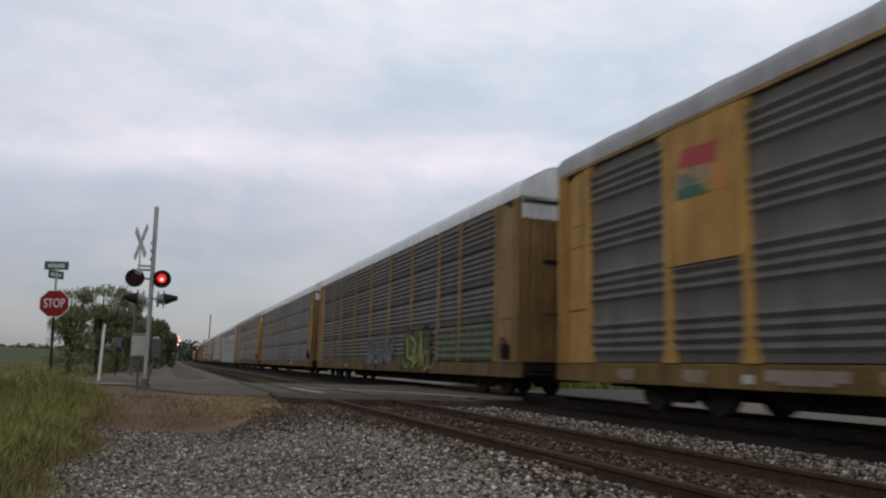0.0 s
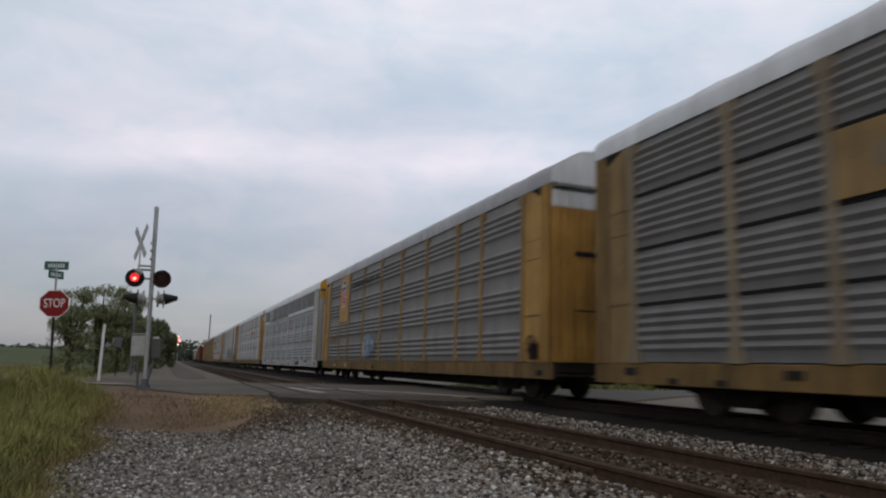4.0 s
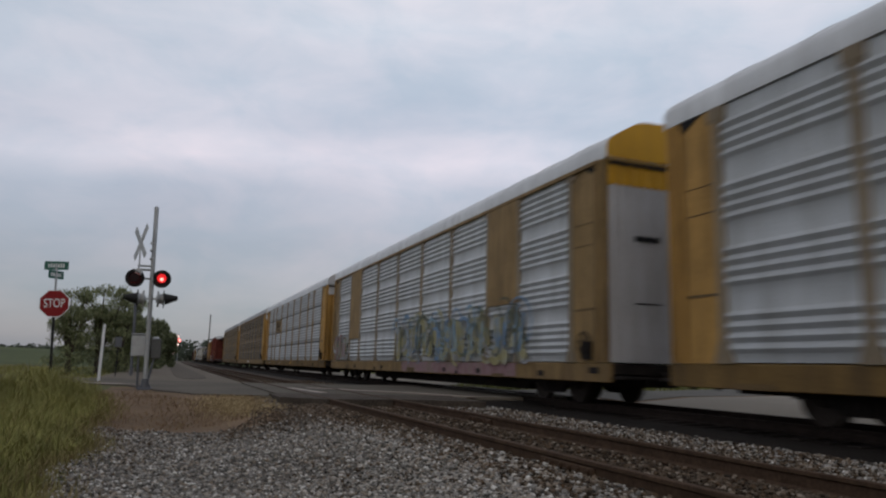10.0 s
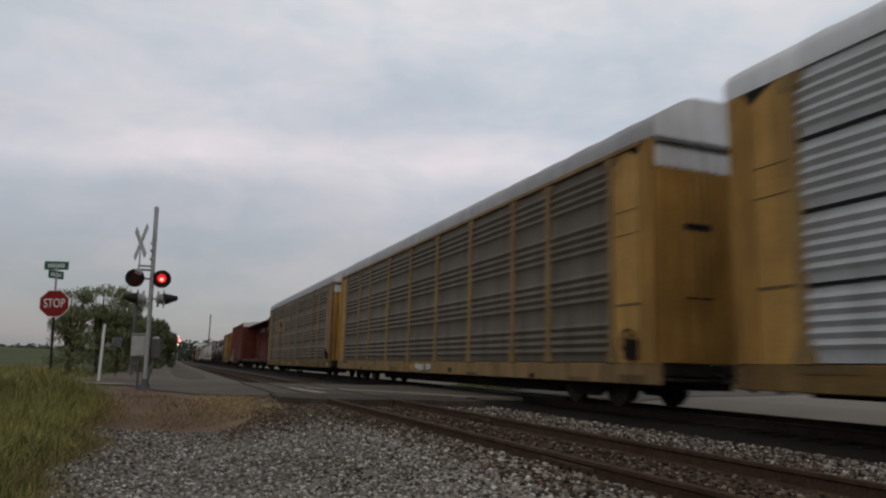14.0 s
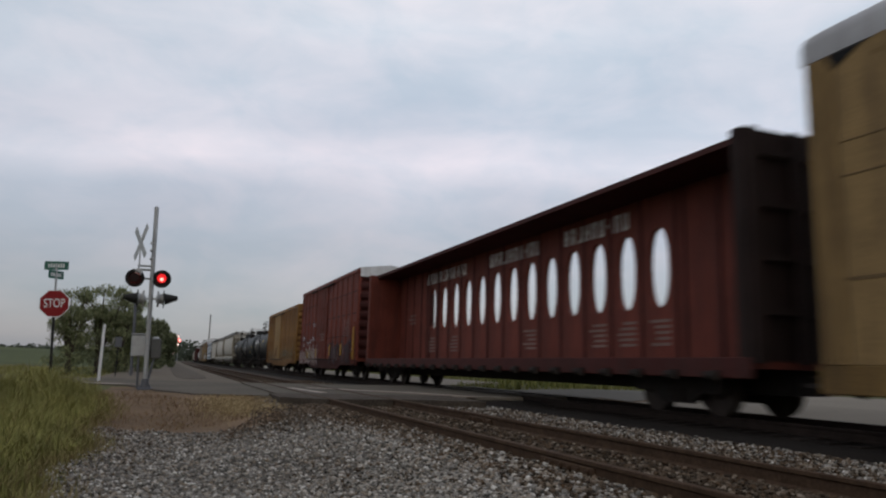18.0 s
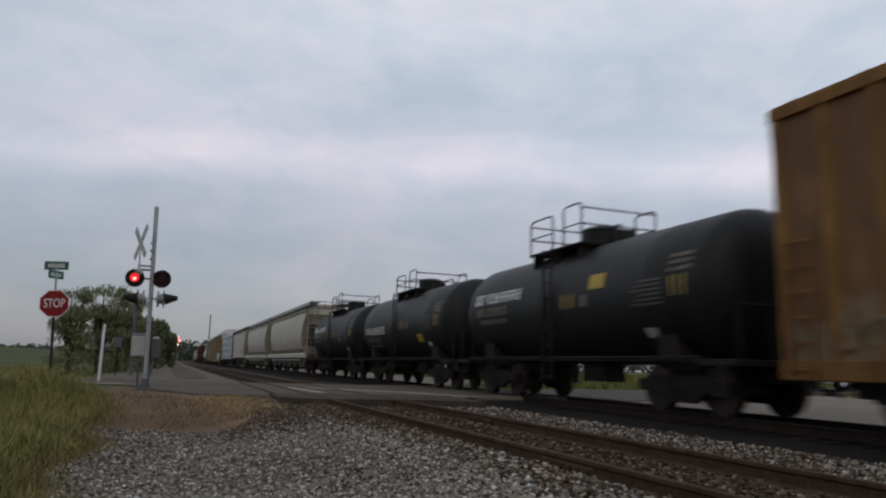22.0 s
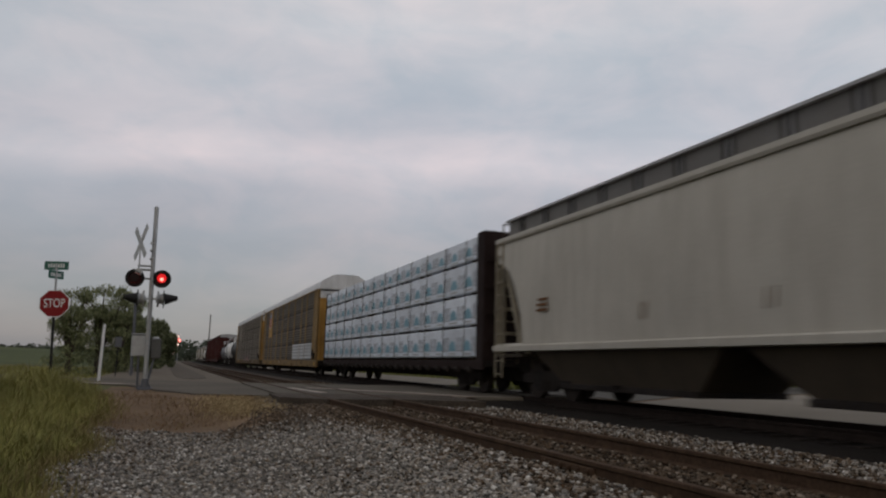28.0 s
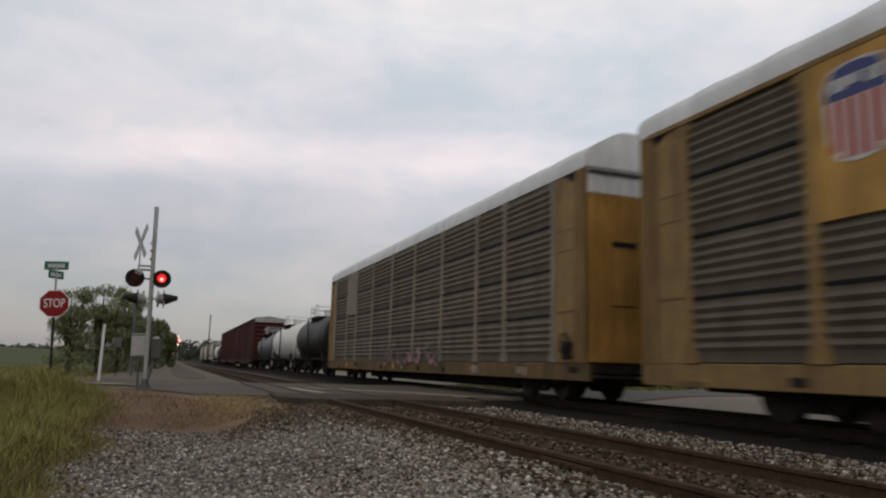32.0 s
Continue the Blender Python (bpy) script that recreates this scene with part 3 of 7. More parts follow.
    bm.faces.new(rings[-1][::-1])
    r = part("roof", bm, M[roof], car, smooth=True)
    for i in range(15):
        y = -h + 1.6 + i * (length - 3.2) / 14
        def seam():
            b2 = bmesh.new()
            for (a, b), (c, d) in zip(prof, prof[1:]):
                cyl(b2, (a, 0, b + 0.004), (c, 0, d + 0.004), 0.012, seg=5)
            return data("roof_seam", b2, M[roof])
        put("roof_seam", once(("seam", roof), seam), r, (0, y, 0))
    # panels and posts
    places = []
    y = -h + e0
    for s in (-1, 1):
        y = -h + e0
        for i, w in enumerate(BAYS):
            w *= k
            key = ("panel", panel, tiers, ribs, round(w, 3))
            me = once(key, lambda: data("side_panel", rack_panel(w - 0.02, tiers, 5 if tiers else ribs), M[panel], True))
            put("side_panel", me, car, (s * (HALF - 0.03), y + w / 2, 0), (0, 0, 0 if s < 0 else 180))
            if s < 0:
                places.append((y, y + w))
            y += w
        y = -h + e0
        for i in range(len(BAYS) + 1):
            def post_mesh():
                bm = bmesh.new()
                prism(bm, [(-0.06, -0.08), (-0.06, 0.08), (0.03, 0.105), (0.03, -0.105)], "z", 0.935, 5.40)
                prism(bm, [(-0.045, 5.405), (-0.045, 5.2), (0.0, 5.1), (0.02, 5.405)], "y", -0.2, 0.2)
                prism(bm, [(-0.22, 0.938), (0.22, 0.938), (0.10, 1.32), (-0.10, 1.32)], "x", -0.052, 0.0)
                return data("post", bm, M[post])
            put("post", once(("post", post), post_mesh), car, (s * (HALF - 0.02), y, 0), (0, 0, 0 if s < 0 else 180))
            y += BAYS[i] * k if i < len(BAYS) else 0
        if tiers:
            def strip_mesh():
                bm = bmesh.new()
                box(bm, -0.034, 0.0, -(length - 2.9) / 2, (length - 2.9) / 2, -0.028, 0.028)
                return data("tier_joint", bm, M["line"])
            for z in (2.075, 3.185, 4.295):
                put("tier_joint", once(("joint", length), strip_mesh), car, (s * (HALF - 0.028), -h + e0 + (length - 2.9) / 2, z), (0, 0, 0 if s < 0 else 180))
        if eave:
            bm = bmesh.new()
            box(bm, *sorted((s * (HALF - 0.02), s * (HALF + 0.055))), -h + 0.3, h - 0.3, 5.33, 5.43, 0.01)
            part("eave_strip", bm, M[eave], car)
    # ends: corner sheets, folding doors with ribs, cap under the roof
    for s in (-1, 1):
        for q in (-1, 1):
            bm = bmesh.new()
            deep = e0 if s < 0 else 1.4
            pts = [(q * (HALF - 0.06), s * (h - 0.06)), (q * (HALF - 0.004), s * (h - 0.06))]
            for kk in (0.10, 0.34):
                pts += [(q * (HALF - 0.004), s * (h - kk)), (q * (HALF + 0.045), s * (h - kk - 0.02)), (q * (HALF + 0.045), s * (h - kk - 0.09)), (q * (HALF - 0.004), s * (h - kk - 0.11))]
            pts += [(q * (HALF - 0.004), s * (h - deep)), (q * (HALF - 0.06), s * (h - deep))]
            prism(bm, pts, "z", 0.935, 5.40)
            sheet = part("end_sheet", bm, M[end], car)
            for kk in (0.06, 0.265, 0.50):
                bm = bmesh.new()
                box(bm, *sorted((q * (HALF - 0.02), q * (HALF + 0.003))), *sorted((s * (h - kk), s * (h - kk - 0.022))), 0.95, 5.36)
                part("corner_gap", bm, M["line"], sheet)
            for z, dark in ((2.08, 0.05), (3.55, 0.022), (4.05, 0.018)):
                bm = bmesh.new()
                box(bm, *sorted((q * (HALF - 0.02), q * (HALF + 0.004))), *sorted((s * (h - 0.56), s * (h - deep + 0.14))), z, z + dark)
                part("sheet_seam", bm, M["sill_dirty"], sheet)
            bm = bmesh.new()
            prism(bm, [(s * (h - 0.42), 5.40), (s * (h - 1.02), 5.40), (s * (h - 0.55), 5.17)], "x", *sorted((q * (HALF - 0.02), q * (HALF + 0.012))))
            part("corner_notch", bm, M["line"], sheet)
        if s < 0 and seed not in (14, 15):
            # hand brake low on the corner sheet
            bm = bmesh.new()
            box(bm, -HALF - 0.10, -HALF, -h + 0.62, -h + 0.98, 1.00, 1.40, 0.02)
            brake = part("hand_brake", bm, M["under"], car, "dark hand brake case")
            bm = bmesh.new()
            for i in range(14):
                a0, a1 = 2 * math.pi * i / 14, 2 * math.pi * (i + 1) / 14
                cyl(bm, (-HALF - 0.13, -h + 0.80 + 0.24 * math.cos(a0), 1.36 + 0.24 * math.sin(a0)), (-HALF - 0.13, -h + 0.80 + 0.24 * math.cos(a1), 1.36 + 0.24 * math.sin(a1)), 0.018, seg=6)
            for i in range(3):
                a0 = math.pi * i / 3 + 0.3
                cyl(bm, (-HALF - 0.13, -h + 0.80 - 0.24 * math.cos(a0), 1.36 - 0.24 * math.sin(a0)), (-HALF - 0.13, -h + 0.80 + 0.24 * math.cos(a0), 1.36 + 0.24 * math.sin(a0)), 0.014, seg=6)
            part("brake_wheel", bm, M["under"], brake)
        for q in (-1, 1):
            bm = bmesh.new()
            y = s * (h - 0.10)
            pts = [(0.01 * q, y - s * 0.04), (0.01 * q, y)]
            for i in range(8):
                xx = 0.08 + i * 0.19
                pts += [(q * xx, y), (q * (xx + 0.02), y + s * 0.09), (q * (xx + 0.09), y + s * 0.09), (q * (xx + 0.11), y)]
            pts += [(q * (HALF - 0.07), y), (q * (HALF - 0.07), y - s * 0.04)]
            prism(bm, pts, "z", 0.95, 4.82)
            part("end_door", bm, M[doors], car)
            bm = bmesh.new()
            for z, tall in ((2.20, 0.03), (3.58, 0.13)):
                box(bm, *sorted((q * 0.30, q * 0.95)), *sorted((y + s * 0.085, y + s * 0.10)), z, z + tall)
            part("door_slot", bm, M["line"], car)
        bm = bmesh.new()
        y = s * (h - 0.10)
        box(bm, -HALF + 0.06, HALF - 0.06, y - 0.05, y + 0.05, 4.83, 5.40)
        for i in range(9):
            xx = -1.4 + i * 0.35
            box(bm, xx - 0.03, xx + 0.03, *sorted((y, y + s * 0.08)), 4.86, 5.4)
        part("end_cap", bm, M[cap], car)
        bm = bmesh.new()
        prism(bm, [(x * 0.985, 5.43 + (z - 5.41) * 0.975) for x, z in prof], "y", *sorted((s * (h - 0.021), s * (h + 0.004))))
        part("end_gable", bm, M[cap], car)
        bm = bmesh.new()
        box(bm, -HALF + 0.08, HALF - 0.08, *sorted((y, y + s * 0.095)), 5.28, 5.36)
        part("end_gap", bm, M["line"], car)
        bm = bmesh.new()
        box(bm, -HALF + 0.1, HALF - 0.1, *sorted((s * (h - 0.02), s * (h + 0.35))), 0.60, 0.66)
        part("end_platform", bm, M["under"], car)
        coupler(car, s * (h + 0.0), s)
    sets = truck_parts(car, -10.05, "a") + truck_parts(car, 10.05, "b")
    return car, places, sets


def plate(car, y0, y1, z0, z1, material, label, name="name_board", half=HALF):
    bm = bmesh.new()
    box(bm, -half - 0.045, -half - 0.005, y0, y1, z0, z1, 0.01)
    return part(name, bm, material, car, label)


def shield(car, y, z, s=1.0):
    """A shield emblem: blue chief over red and white stripes, as plain shapes."""
    x = -HALF - 0.05
    w, h = 0.62 * s, 0.85 * s
    out = [(-w, 0.55 * h), (-0.75 * w, 0.92 * h), (-0.3 * w, h), (0.3 * w, h), (0.75 * w, 0.92 * h), (w, 0.55 * h), (0.92 * w, -0.5 * h), (0.6 * w, -0.92 * h), (0, -h), (-0.6 * w, -0.92 * h), (-0.92 * w, -0.5 * h)]
    bm = bmesh.new()
    prism(bm, [(y + a, z + b) for a, b in out], "x", x - 0.006, x)
    e = part("emblem", bm, M["letter"], car, "shield emblem, blue over red and white stripes")
    bm = bmesh.new()
    prism(bm, [(y + a * 0.93, z + b * 0.96) for a, b in [(-w, 0.3 * h), (-w, 0.55 * h), (-0.75 * w, 0.92 * h), (-0.3 * w, h), (0.3 * w, h), (0.75 * w, 0.92 * h), (w, 0.55 * h), (w, 0.3 * h)]], "x", x - 0.012, x - 0.006)
    part("emblem_chief", bm, M["blue"], e)
    bm = bmesh.new()
    rng = random.Random(4)
    bars(bm, x - 0.012, y - 0.75 * w, y + 0.75 * w, z + 0.45 * h, z + 0.72 * h, 7, rng)
    part("emblem_bar", bm, M["letter"], e)
    bm = bmesh.new()
    for i in range(5):
        yy = y + (-0.72 + 0.36 * i) * w
        box(bm, x - 0.011, x - 0.006, yy - 0.115 * w, yy + 0.115 * w, z - (0.75 if abs(i - 2) > 1 else 0.9) * h, z + 0.27 * h)
    part("emblem_stripes", bm, M["red"], e)


def boxcar(label, length, top, paint, seed, door_mat, ribs=14, bottom=0.68, roofm="roof", door_at=0.9, side=None):
    rng = random.Random(seed)
    car = root("boxcar", label, "railcar", "cars of the freight train")
    h = length / 2
    w = 1.60
    z1 = top - 0.28
    bm = bmesh.new()
    box(bm, -w, w, -h + 0.1, h - 0.1, bottom + 0.25, z1)
    part("body", bm, M[side or paint], car)
    for s in (-1, 1):
        bm = bmesh.new()
        box(bm, *sorted((s * (w - 0.06), s * (w + 0.05))), -h, h, bottom + 0.04, bottom + 0.33, 0.015)
        prism(bm, [(-h + 3.4, bottom + 0.05), (h - 3.4, bottom + 0.05), (h - 4.2, bottom - 0.16), (-h + 4.2, bottom - 0.16)], "x", *sorted((s * (w - 0.05), s * (w + 0.02))))
        part("side_sill", bm, M["oxide_dark" if paint == "oxide" else paint], car)
        bm = bmesh.new()
        box(bm, *sorted((s * (w - 0.03), s * (w + 0.07))), -h, h, z1 - 0.16, z1 + 0.02, 0.01)
        part("top_chord", bm, M[paint], car)
        for i in range(ribs):
            y = -h + 0.12 + i * (length - 0.24) / (ribs - 1)
            if abs(y - door_at) < 1.7:
                continue
            me = once(("boxrib", paint, top, bottom), lambda: _rib(bottom + 0.3, z1 - 0.14, M[paint]))
            put("side_rib", me, car, (s * (w + 0.0), y, 0), (0, 0, 0 if s < 0 else 180))
        for z in (bottom + 1.55, bottom + 2.65, bottom + 3.75):
            if z < z1 - 0.4 and not side:
                bm = bmesh.new()
                box(bm, *sorted((s * (w + 0.0), s * (w + 0.022))), -h + 0.15, h - 0.15, z - 0.03, z + 0.03)
                part("side_seam", bm, M["oxide_dark"] if paint.startswith("oxide") else M[paint], car)
        # sliding door with its own pressed panels, and its rails
        bm = bmesh.new()
        box(bm, *sorted((s * (w + 0.02), s * (w + 0.085))), door_at - 1.55, door_at + 1.55, bottom + 0.36, z1 - 0.22, 0.012)
        door = part("door", bm, M[door_mat], car)
        for i in range(5):
            bm = bmesh.new()
            z = bottom + 0.55 + i * (z1 - bottom - 1.0) / 4
            box(bm, *sorted((s * (w + 0.085), s * (w + 0.12))), door_at - 1.45, door_at + 1.45, z - 0.04, z + 0.04)
            part("door_rib", bm, M[door_mat], door)
        for y in (-1.1, -0.35, 0.35, 1.1):
            bm = bmesh.new()
            cyl(bm, (s * (w + 0.135), door_at + y, bottom + 0.4), (s * (w + 0.135), door_at + y, z1 - 0.25), 0.02, seg=6)
            part("lock_bar", bm, M[door_mat], door)
        bm = bmesh.new()
        for z in (bottom + 0.33, z1 - 0.21):
            box(bm, *sorted((s * (w + 0.05), s * (w + 0.15))), door_at - 3.3, door_at + 3.3, z - 0.03, z + 0.03)
        part("door_rail", bm, M["under"], car)
    # corrugated ends
    for s in (-1, 1):
        bm = bmesh.new()
        n = 9
        pts = [(s * (h - 0.12), bottom + 0.25)]
        for i in range(n):
            z = bottom + 0.4 + i * (z1 - bottom - 0.5) / n
            d = (z1 - bottom - 0.5) / n
            pts += [(s * (h - 0.10), z), (s * (h + 0.02), z + d * 0.3), (s * (h + 0.02), z + d * 0.6), (s * (h - 0.10), z + d * 0.9)]
        pts += [(s * (h - 0.10), z1), (s * (h - 0.2), z1), (s * (h - 0.2), bottom + 0.25)]
        prism(bm, pts, "x", -w + 0.05, w - 0.05)
        part("end_wall", bm, M["oxide_dark" if paint == "oxide" else paint], car)
        bm = bmesh.new()
        prism(bm, [(-w + 0.02, z1 - 0.38), (w - 0.02, z1 - 0.38), (w - 0.02, z1 + 0.06), (0, top - 0.02), (-w + 0.02, z1 + 0.06)], "y", *sorted((s * (h - 0.05), s * (h + 0.035))))
        part("end_gable", bm, M[roofm], car)
        for q in (-1, 1):
            bm = bmesh.new()
            box(bm, *sorted((q * (w - 0.10), q * (w + 0.02))), *sorted((s * (h - 0.2), s * h)), bottom + 0.25, z1, 0.02)
            part("corner_post", bm, M[paint], car)
        coupler(car, s * h, s)
    # gabled roof with ribs; the gable shows pale at the ends
    bm = bmesh.new()
    prism(bm, [(-w - 0.03, z1 + 0.02), (w + 0.03, z1 + 0.02), (w + 0.03, z1 + 0.07), (0, top), (-w - 0.03, z1 + 0.07)], "y", -h, h)
    for i in range(13):
        y = -h + 0.4 + i * (length - 0.8) / 12
        for s in (-1, 1):
            cyl(bm, (s * w, y, z1 + 0.09), (0, y, top + 0.01), 0.03, seg=5)
    part("roof", bm, M[roofm], car)
    bm = bmesh.new()
    box(bm, -0.35, 0.35, -h + 0.2, h - 0.2, bottom - 0.22, bottom + 0.26)
    box(bm, -1.45, 1.45, -1.6, -0.2, bottom - 0.25, bottom + 0.1)
    cyl(bm, (-0.9, 1.2, bottom - 0.05), (-0.9, 2.4, bottom - 0.05), 0.22, seg=12)
    part("underframe", bm, M["under"], car)
    ladder(car, M[paint], -w - 0.1, -h + 0.45, bottom + 0.1, bottom + 2.2)
    ladder(car, M[paint], -w - 0.1, h - 0.45, bottom + 0.1, bottom + 2.2)
    sets = truck_parts(car, -h + 2.3, "a") + truck_parts(car, h - 2.3, "b")
    return car, sets


def _rib(z0, z1, material):
    bm = bmesh.new()
    prism(bm, [(-0.06, -0.06), (-0.06, 0.06), (0.01, 0.10), (0.01, -0.10)], "z", z0, z1)
    return data("side_rib", bm, material)


def tankcar(label, length, radius, axis, paint, seed, rail=0.0, shift=0.0, trim="under", dome=""):
    """A tank car: barrel with dished heads, saddles, walkways, railed top platform."""
    rng = random.Random(seed)
    car = root("tank_car", label, "railcar", "cars of the freight train")
    h = length / 2
    b = h - 0.2
    bm = bmesh.new()
    prof = []
    for i in range(8):
        a = math.pi / 2 * i / 7
        prof.append((max(0.02, radius * math.sin(a)), -b + 0.75 * (1 - math.cos(a))))
    prof += [(radius, -b + 2.2), (radius * 1.004, -b + 2.24), (radius * 1.004, -b + 2.3), (radius, -b + 2.34)]
    prof += [(radius, b - 2.3)] + [(r, -y) for r, y in prof[7::-1]]
    lathe(bm, prof, 36, axis)
    t = part("barrel", bm, M[paint], car, smooth=True)
    for s in (-1, 1):
        def saddle():
            bm = bmesh.new()
            prism(bm, [(-1.25, 0.85), (1.25, 0.85), (1.3, axis - 0.62 * radius), (0.9, axis - 0.86 * radius), (0, axis - radius * 1.0), (-0.9, axis - 0.86 * radius), (-1.3, axis - 0.62 * radius)], "y", -0.3, 0.3)
            return data("saddle", bm, M["under"])
        put("saddle", once(("saddle", axis, radius), saddle), car, (0, s * (h - 2.0), 0))
        bm = bmesh.new()
        box(bm, -1.5, 1.5, *sorted((s * (h - 0.95), s * h)), 0.90, 1.02, 0.01)
        box(bm, -0.35, 0.35, *sorted((s * (h - 3.2), s * h)), 0.62, 0.92)
        part("end_sill", bm, M["under"], car)
        # end railing
        bm = bmesh.new()
        for x in (-1.35, -0.6, 0.6, 1.35):
            cyl(bm, (x, s * (h - 0.06), 1.0), (x, s * (h - 0.06), 1.95), 0.025, seg=6)
        cyl(bm, (-1.35, s * (h - 0.06), 1.95), (1.35, s * (h - 0.06), 1.95), 0.025, seg=6)
        part("end_rail", bm, M["letter"] if paint == "tank_white" else M["under"], car)
        coupler(car, s * h, s)
        bm = bmesh.new()
        for x in (-1.42,):
            for k in (-0.2, 0.2):
                box(bm, x - 0.02, x + 0.02, s * (h - 0.5) + k - 0.02, s * (h - 0.5) + k + 0.02, 0.35, 1.0)
            for z in (0.4, 0.65):
                box(bm, x - 0.02, x + 0.02, s * (h - 0.5) - 0.2, s * (h - 0.5) + 0.2, z - 0.015, z + 0.015)
        part("step", bm, M["letter"] if paint == "tank_white" else M["under"], car)
    bm = bmesh.new()
    for s in (-1, 1):
        box(bm, *sorted((s * 1.28, s * 1.46)), -h + 0.9, h - 0.9, 0.98, 1.02)
        cyl(bm, (s * 1.46, -h + 0.9, 1.05), (s * 1.46, h - 0.9, 1.05), 0.03, seg=6)
    part("running_board", bm, M["under"], car)
    # top platform with railing and the valve housing
    top = axis + radius
    for x in (-0.78, 0.78):
        bm = bmesh.new()
        box(bm, x - 0.35, x + 0.35, shift - 0.97, shift + 1.67, top - 0.10, top - 0.05)
        for y in (shift - 0.8, shift + 0.3, shift + 1.5):
            box(bm, *sorted((x - math.copysign(0.05, x), x + math.copysign(0.30, x))), y - 0.03, y + 0.03, top - 0.62, top - 0.08)
        part("walkway", bm, M["under"], car)
    for x in (-1.10, 1.10):
        for y0, y1, z in ((shift + 0.45, shift + 1.65, 0.86 + rail), (shift - 0.95, shift - 0.10, 0.94 + rail)):
            for y in (y0, y1):
                bm = bmesh.new()
                cyl(bm, (x, y, top - 0.12), (x, y, top + z - 0.12), 0.024, seg=6)
                part("rail_post", bm, M[trim], car)
            bm = bmesh.new()
            p = [(x, y0, top + z - 0.12), (x, y0 + 0.04, top + z - 0.04), (x, y0 + 0.14, top + z), (x, y1 - 0.14, top + z), (x, y1 - 0.04, top + z - 0.04), (x, y1, top + z - 0.12)]
            for a, c in zip(p, p[1:]):
                cyl(bm, a, c, 0.024, seg=6)
            part("handrail", bm, M[trim], car)
            bm = bmesh.new()
            cyl(bm, (x, y0, top + z * 0.45), (x, y1, top + z * 0.45), 0.018, seg=6)
            part("mid_rail", bm, M[trim], car)
    for y, z in ((shift + 1.65, 0.74 + rail), (shift - 0.95, 0.82 + rail)):
        for k in (0.5, 1.0):
            bm = bmesh.new()
            cyl(bm, (-1.10, y, top + z * k), (1.10, y, top + z * k), 0.022, seg=6)
            part("cross_rail", bm, M[trim], car)
    bm = bmesh.new()
    cyl(bm, (0, 0, top - 0.1), (0, 0, top + 0.42), 0.52, seg=20)
    cyl(bm, (0, 0, top + 0.42), (0, 0, top + 0.50), 0.55, 0.4, seg=20)
    cyl(bm, (0.0, -1.0, top - 0.1), (0.0, -1.0, top + 0.25), 0.28, seg=14)
    part("valve_housing", bm, M[dome or paint], car, smooth=True)
    ladder(car, M["under"], -1.53, 0.18, 0.5, top - 0.15)
    bm = bmesh.new()
    cyl(bm, (0.5, 2.2, 0.75), (0.5, 3.3, 0.75), 0.2, seg=10)
    box(bm, -0.3, 0.3, -0.5, 0.5, 0.5, axis - radius + 0.05)
    part("brake_gear", bm, M["under"], car)
    sets = truck_parts(car, -h + 2.0, "a") + truck_parts(car, h - 2.0, "b")
    return car, sets


def curved_patch(car, axis, radius, y0, y1, a0, a1, material, name="marking", label="", n=4):
    """A flat marking laid on the barrel, between two angles over the horizontal, on the -x side."""
    bm = bmesh.new()
    r = radius + 0.008
    grid = []
    for i in range(n + 1):
        a = radians(a0 + (a1 - a0) * i / n)
        grid.append([bm.verts.new((-r * math.cos(a), y, axis + r * math.sin(a))) for y in (y0, y1)])
    for a, b in zip(grid, grid[1:]):
        bm.faces.new((a[0], a[1], b[1], b[0]))
    me = bmesh.ops.solidify(bm, geom=bm.faces[:], thickness=0.004)
    return part(name, bm, material, car, label)


def curved_glyphs(car, axis, radius, y0, y1, a0, a1, n, material, rng, label=""):
    """A row of letter-like strokes on the barrel, each of two stems and a cross stroke; unreadable."""
    bm = bmesh.new()
    r = radius + 0.007

    def quad(u0, u1, b0, b1):
        steps = 3
        rows = [[bm.verts.new((-r * math.cos(radians(b0 + (b1 - b0) * i / steps)), y, axis + r * math.sin(radians(b0 + (b1 - b0) * i / steps)))) for y in (u0, u1)] for i in range(steps + 1)]
        for p, q in zip(rows, rows[1:]):
            bm.faces.new((p[0], p[1], q[1], q[0]))
    w = (y1 - y0) / n
    for i in range(n):
        y = y0 + i * w
        t = w * 0.20
        quad(y, y + t, a0, a1)
        if rng.random() < 0.8:
            quad(y + w * 0.52, y + w * 0.52 + t, a0, a1)
        for k in rng.sample((0.0, 0.42, 0.82), 2):
            quad(y + t, y + w * 0.52, a0 + (a1 - a0) * k, a0 + (a1 - a0) * (k + 0.18))
    bmesh.ops.solidify(bm, geom=bm.faces[:], thickness=0.003)
    part("lettering", bm, material, car, label)


def hopper(label, length, seed, curved=True):
    """A covered grain hopper: bulging sides, roof walk, open slope-sheet ends, discharge bays."""
    rng = random.Random(seed)
    car = root("covered_hopper", label, "railcar", "cars of the freight train")
    h = length / 2
    b = h - 1.75
    w = 1.60
    rz = 4.93 if curved else 5.01
    sz = 1.10 if curved else 1.21
    if curved:
        prof = [(-1.20, 1.42), (-1.40, 1.75), (-1.53, 2.05), (-w, 2.4), (-w - 0.02, 2.9), (-w + 0.02, 3.5), (-1.50, 4.0), (-1.36, 4.36)]
    else:
        prof = [(-1.56, 1.38), (-1.575, 1.8), (-1.585, 2.2), (-1.59, 2.6), (-1.59, 2.95), (-1.59, 3.2), (-1.585, 3.42), (-1.58, 3.58), (-1.575, 3.68), (-1.57, 3.74), (-1.56, 4.1), (-1.50, 4.38)]
    prof = prof + [(-0.8, 4.62), (0, 4.68)]
    full = prof + [(-x, z) for x, z in prof[-2::-1]]
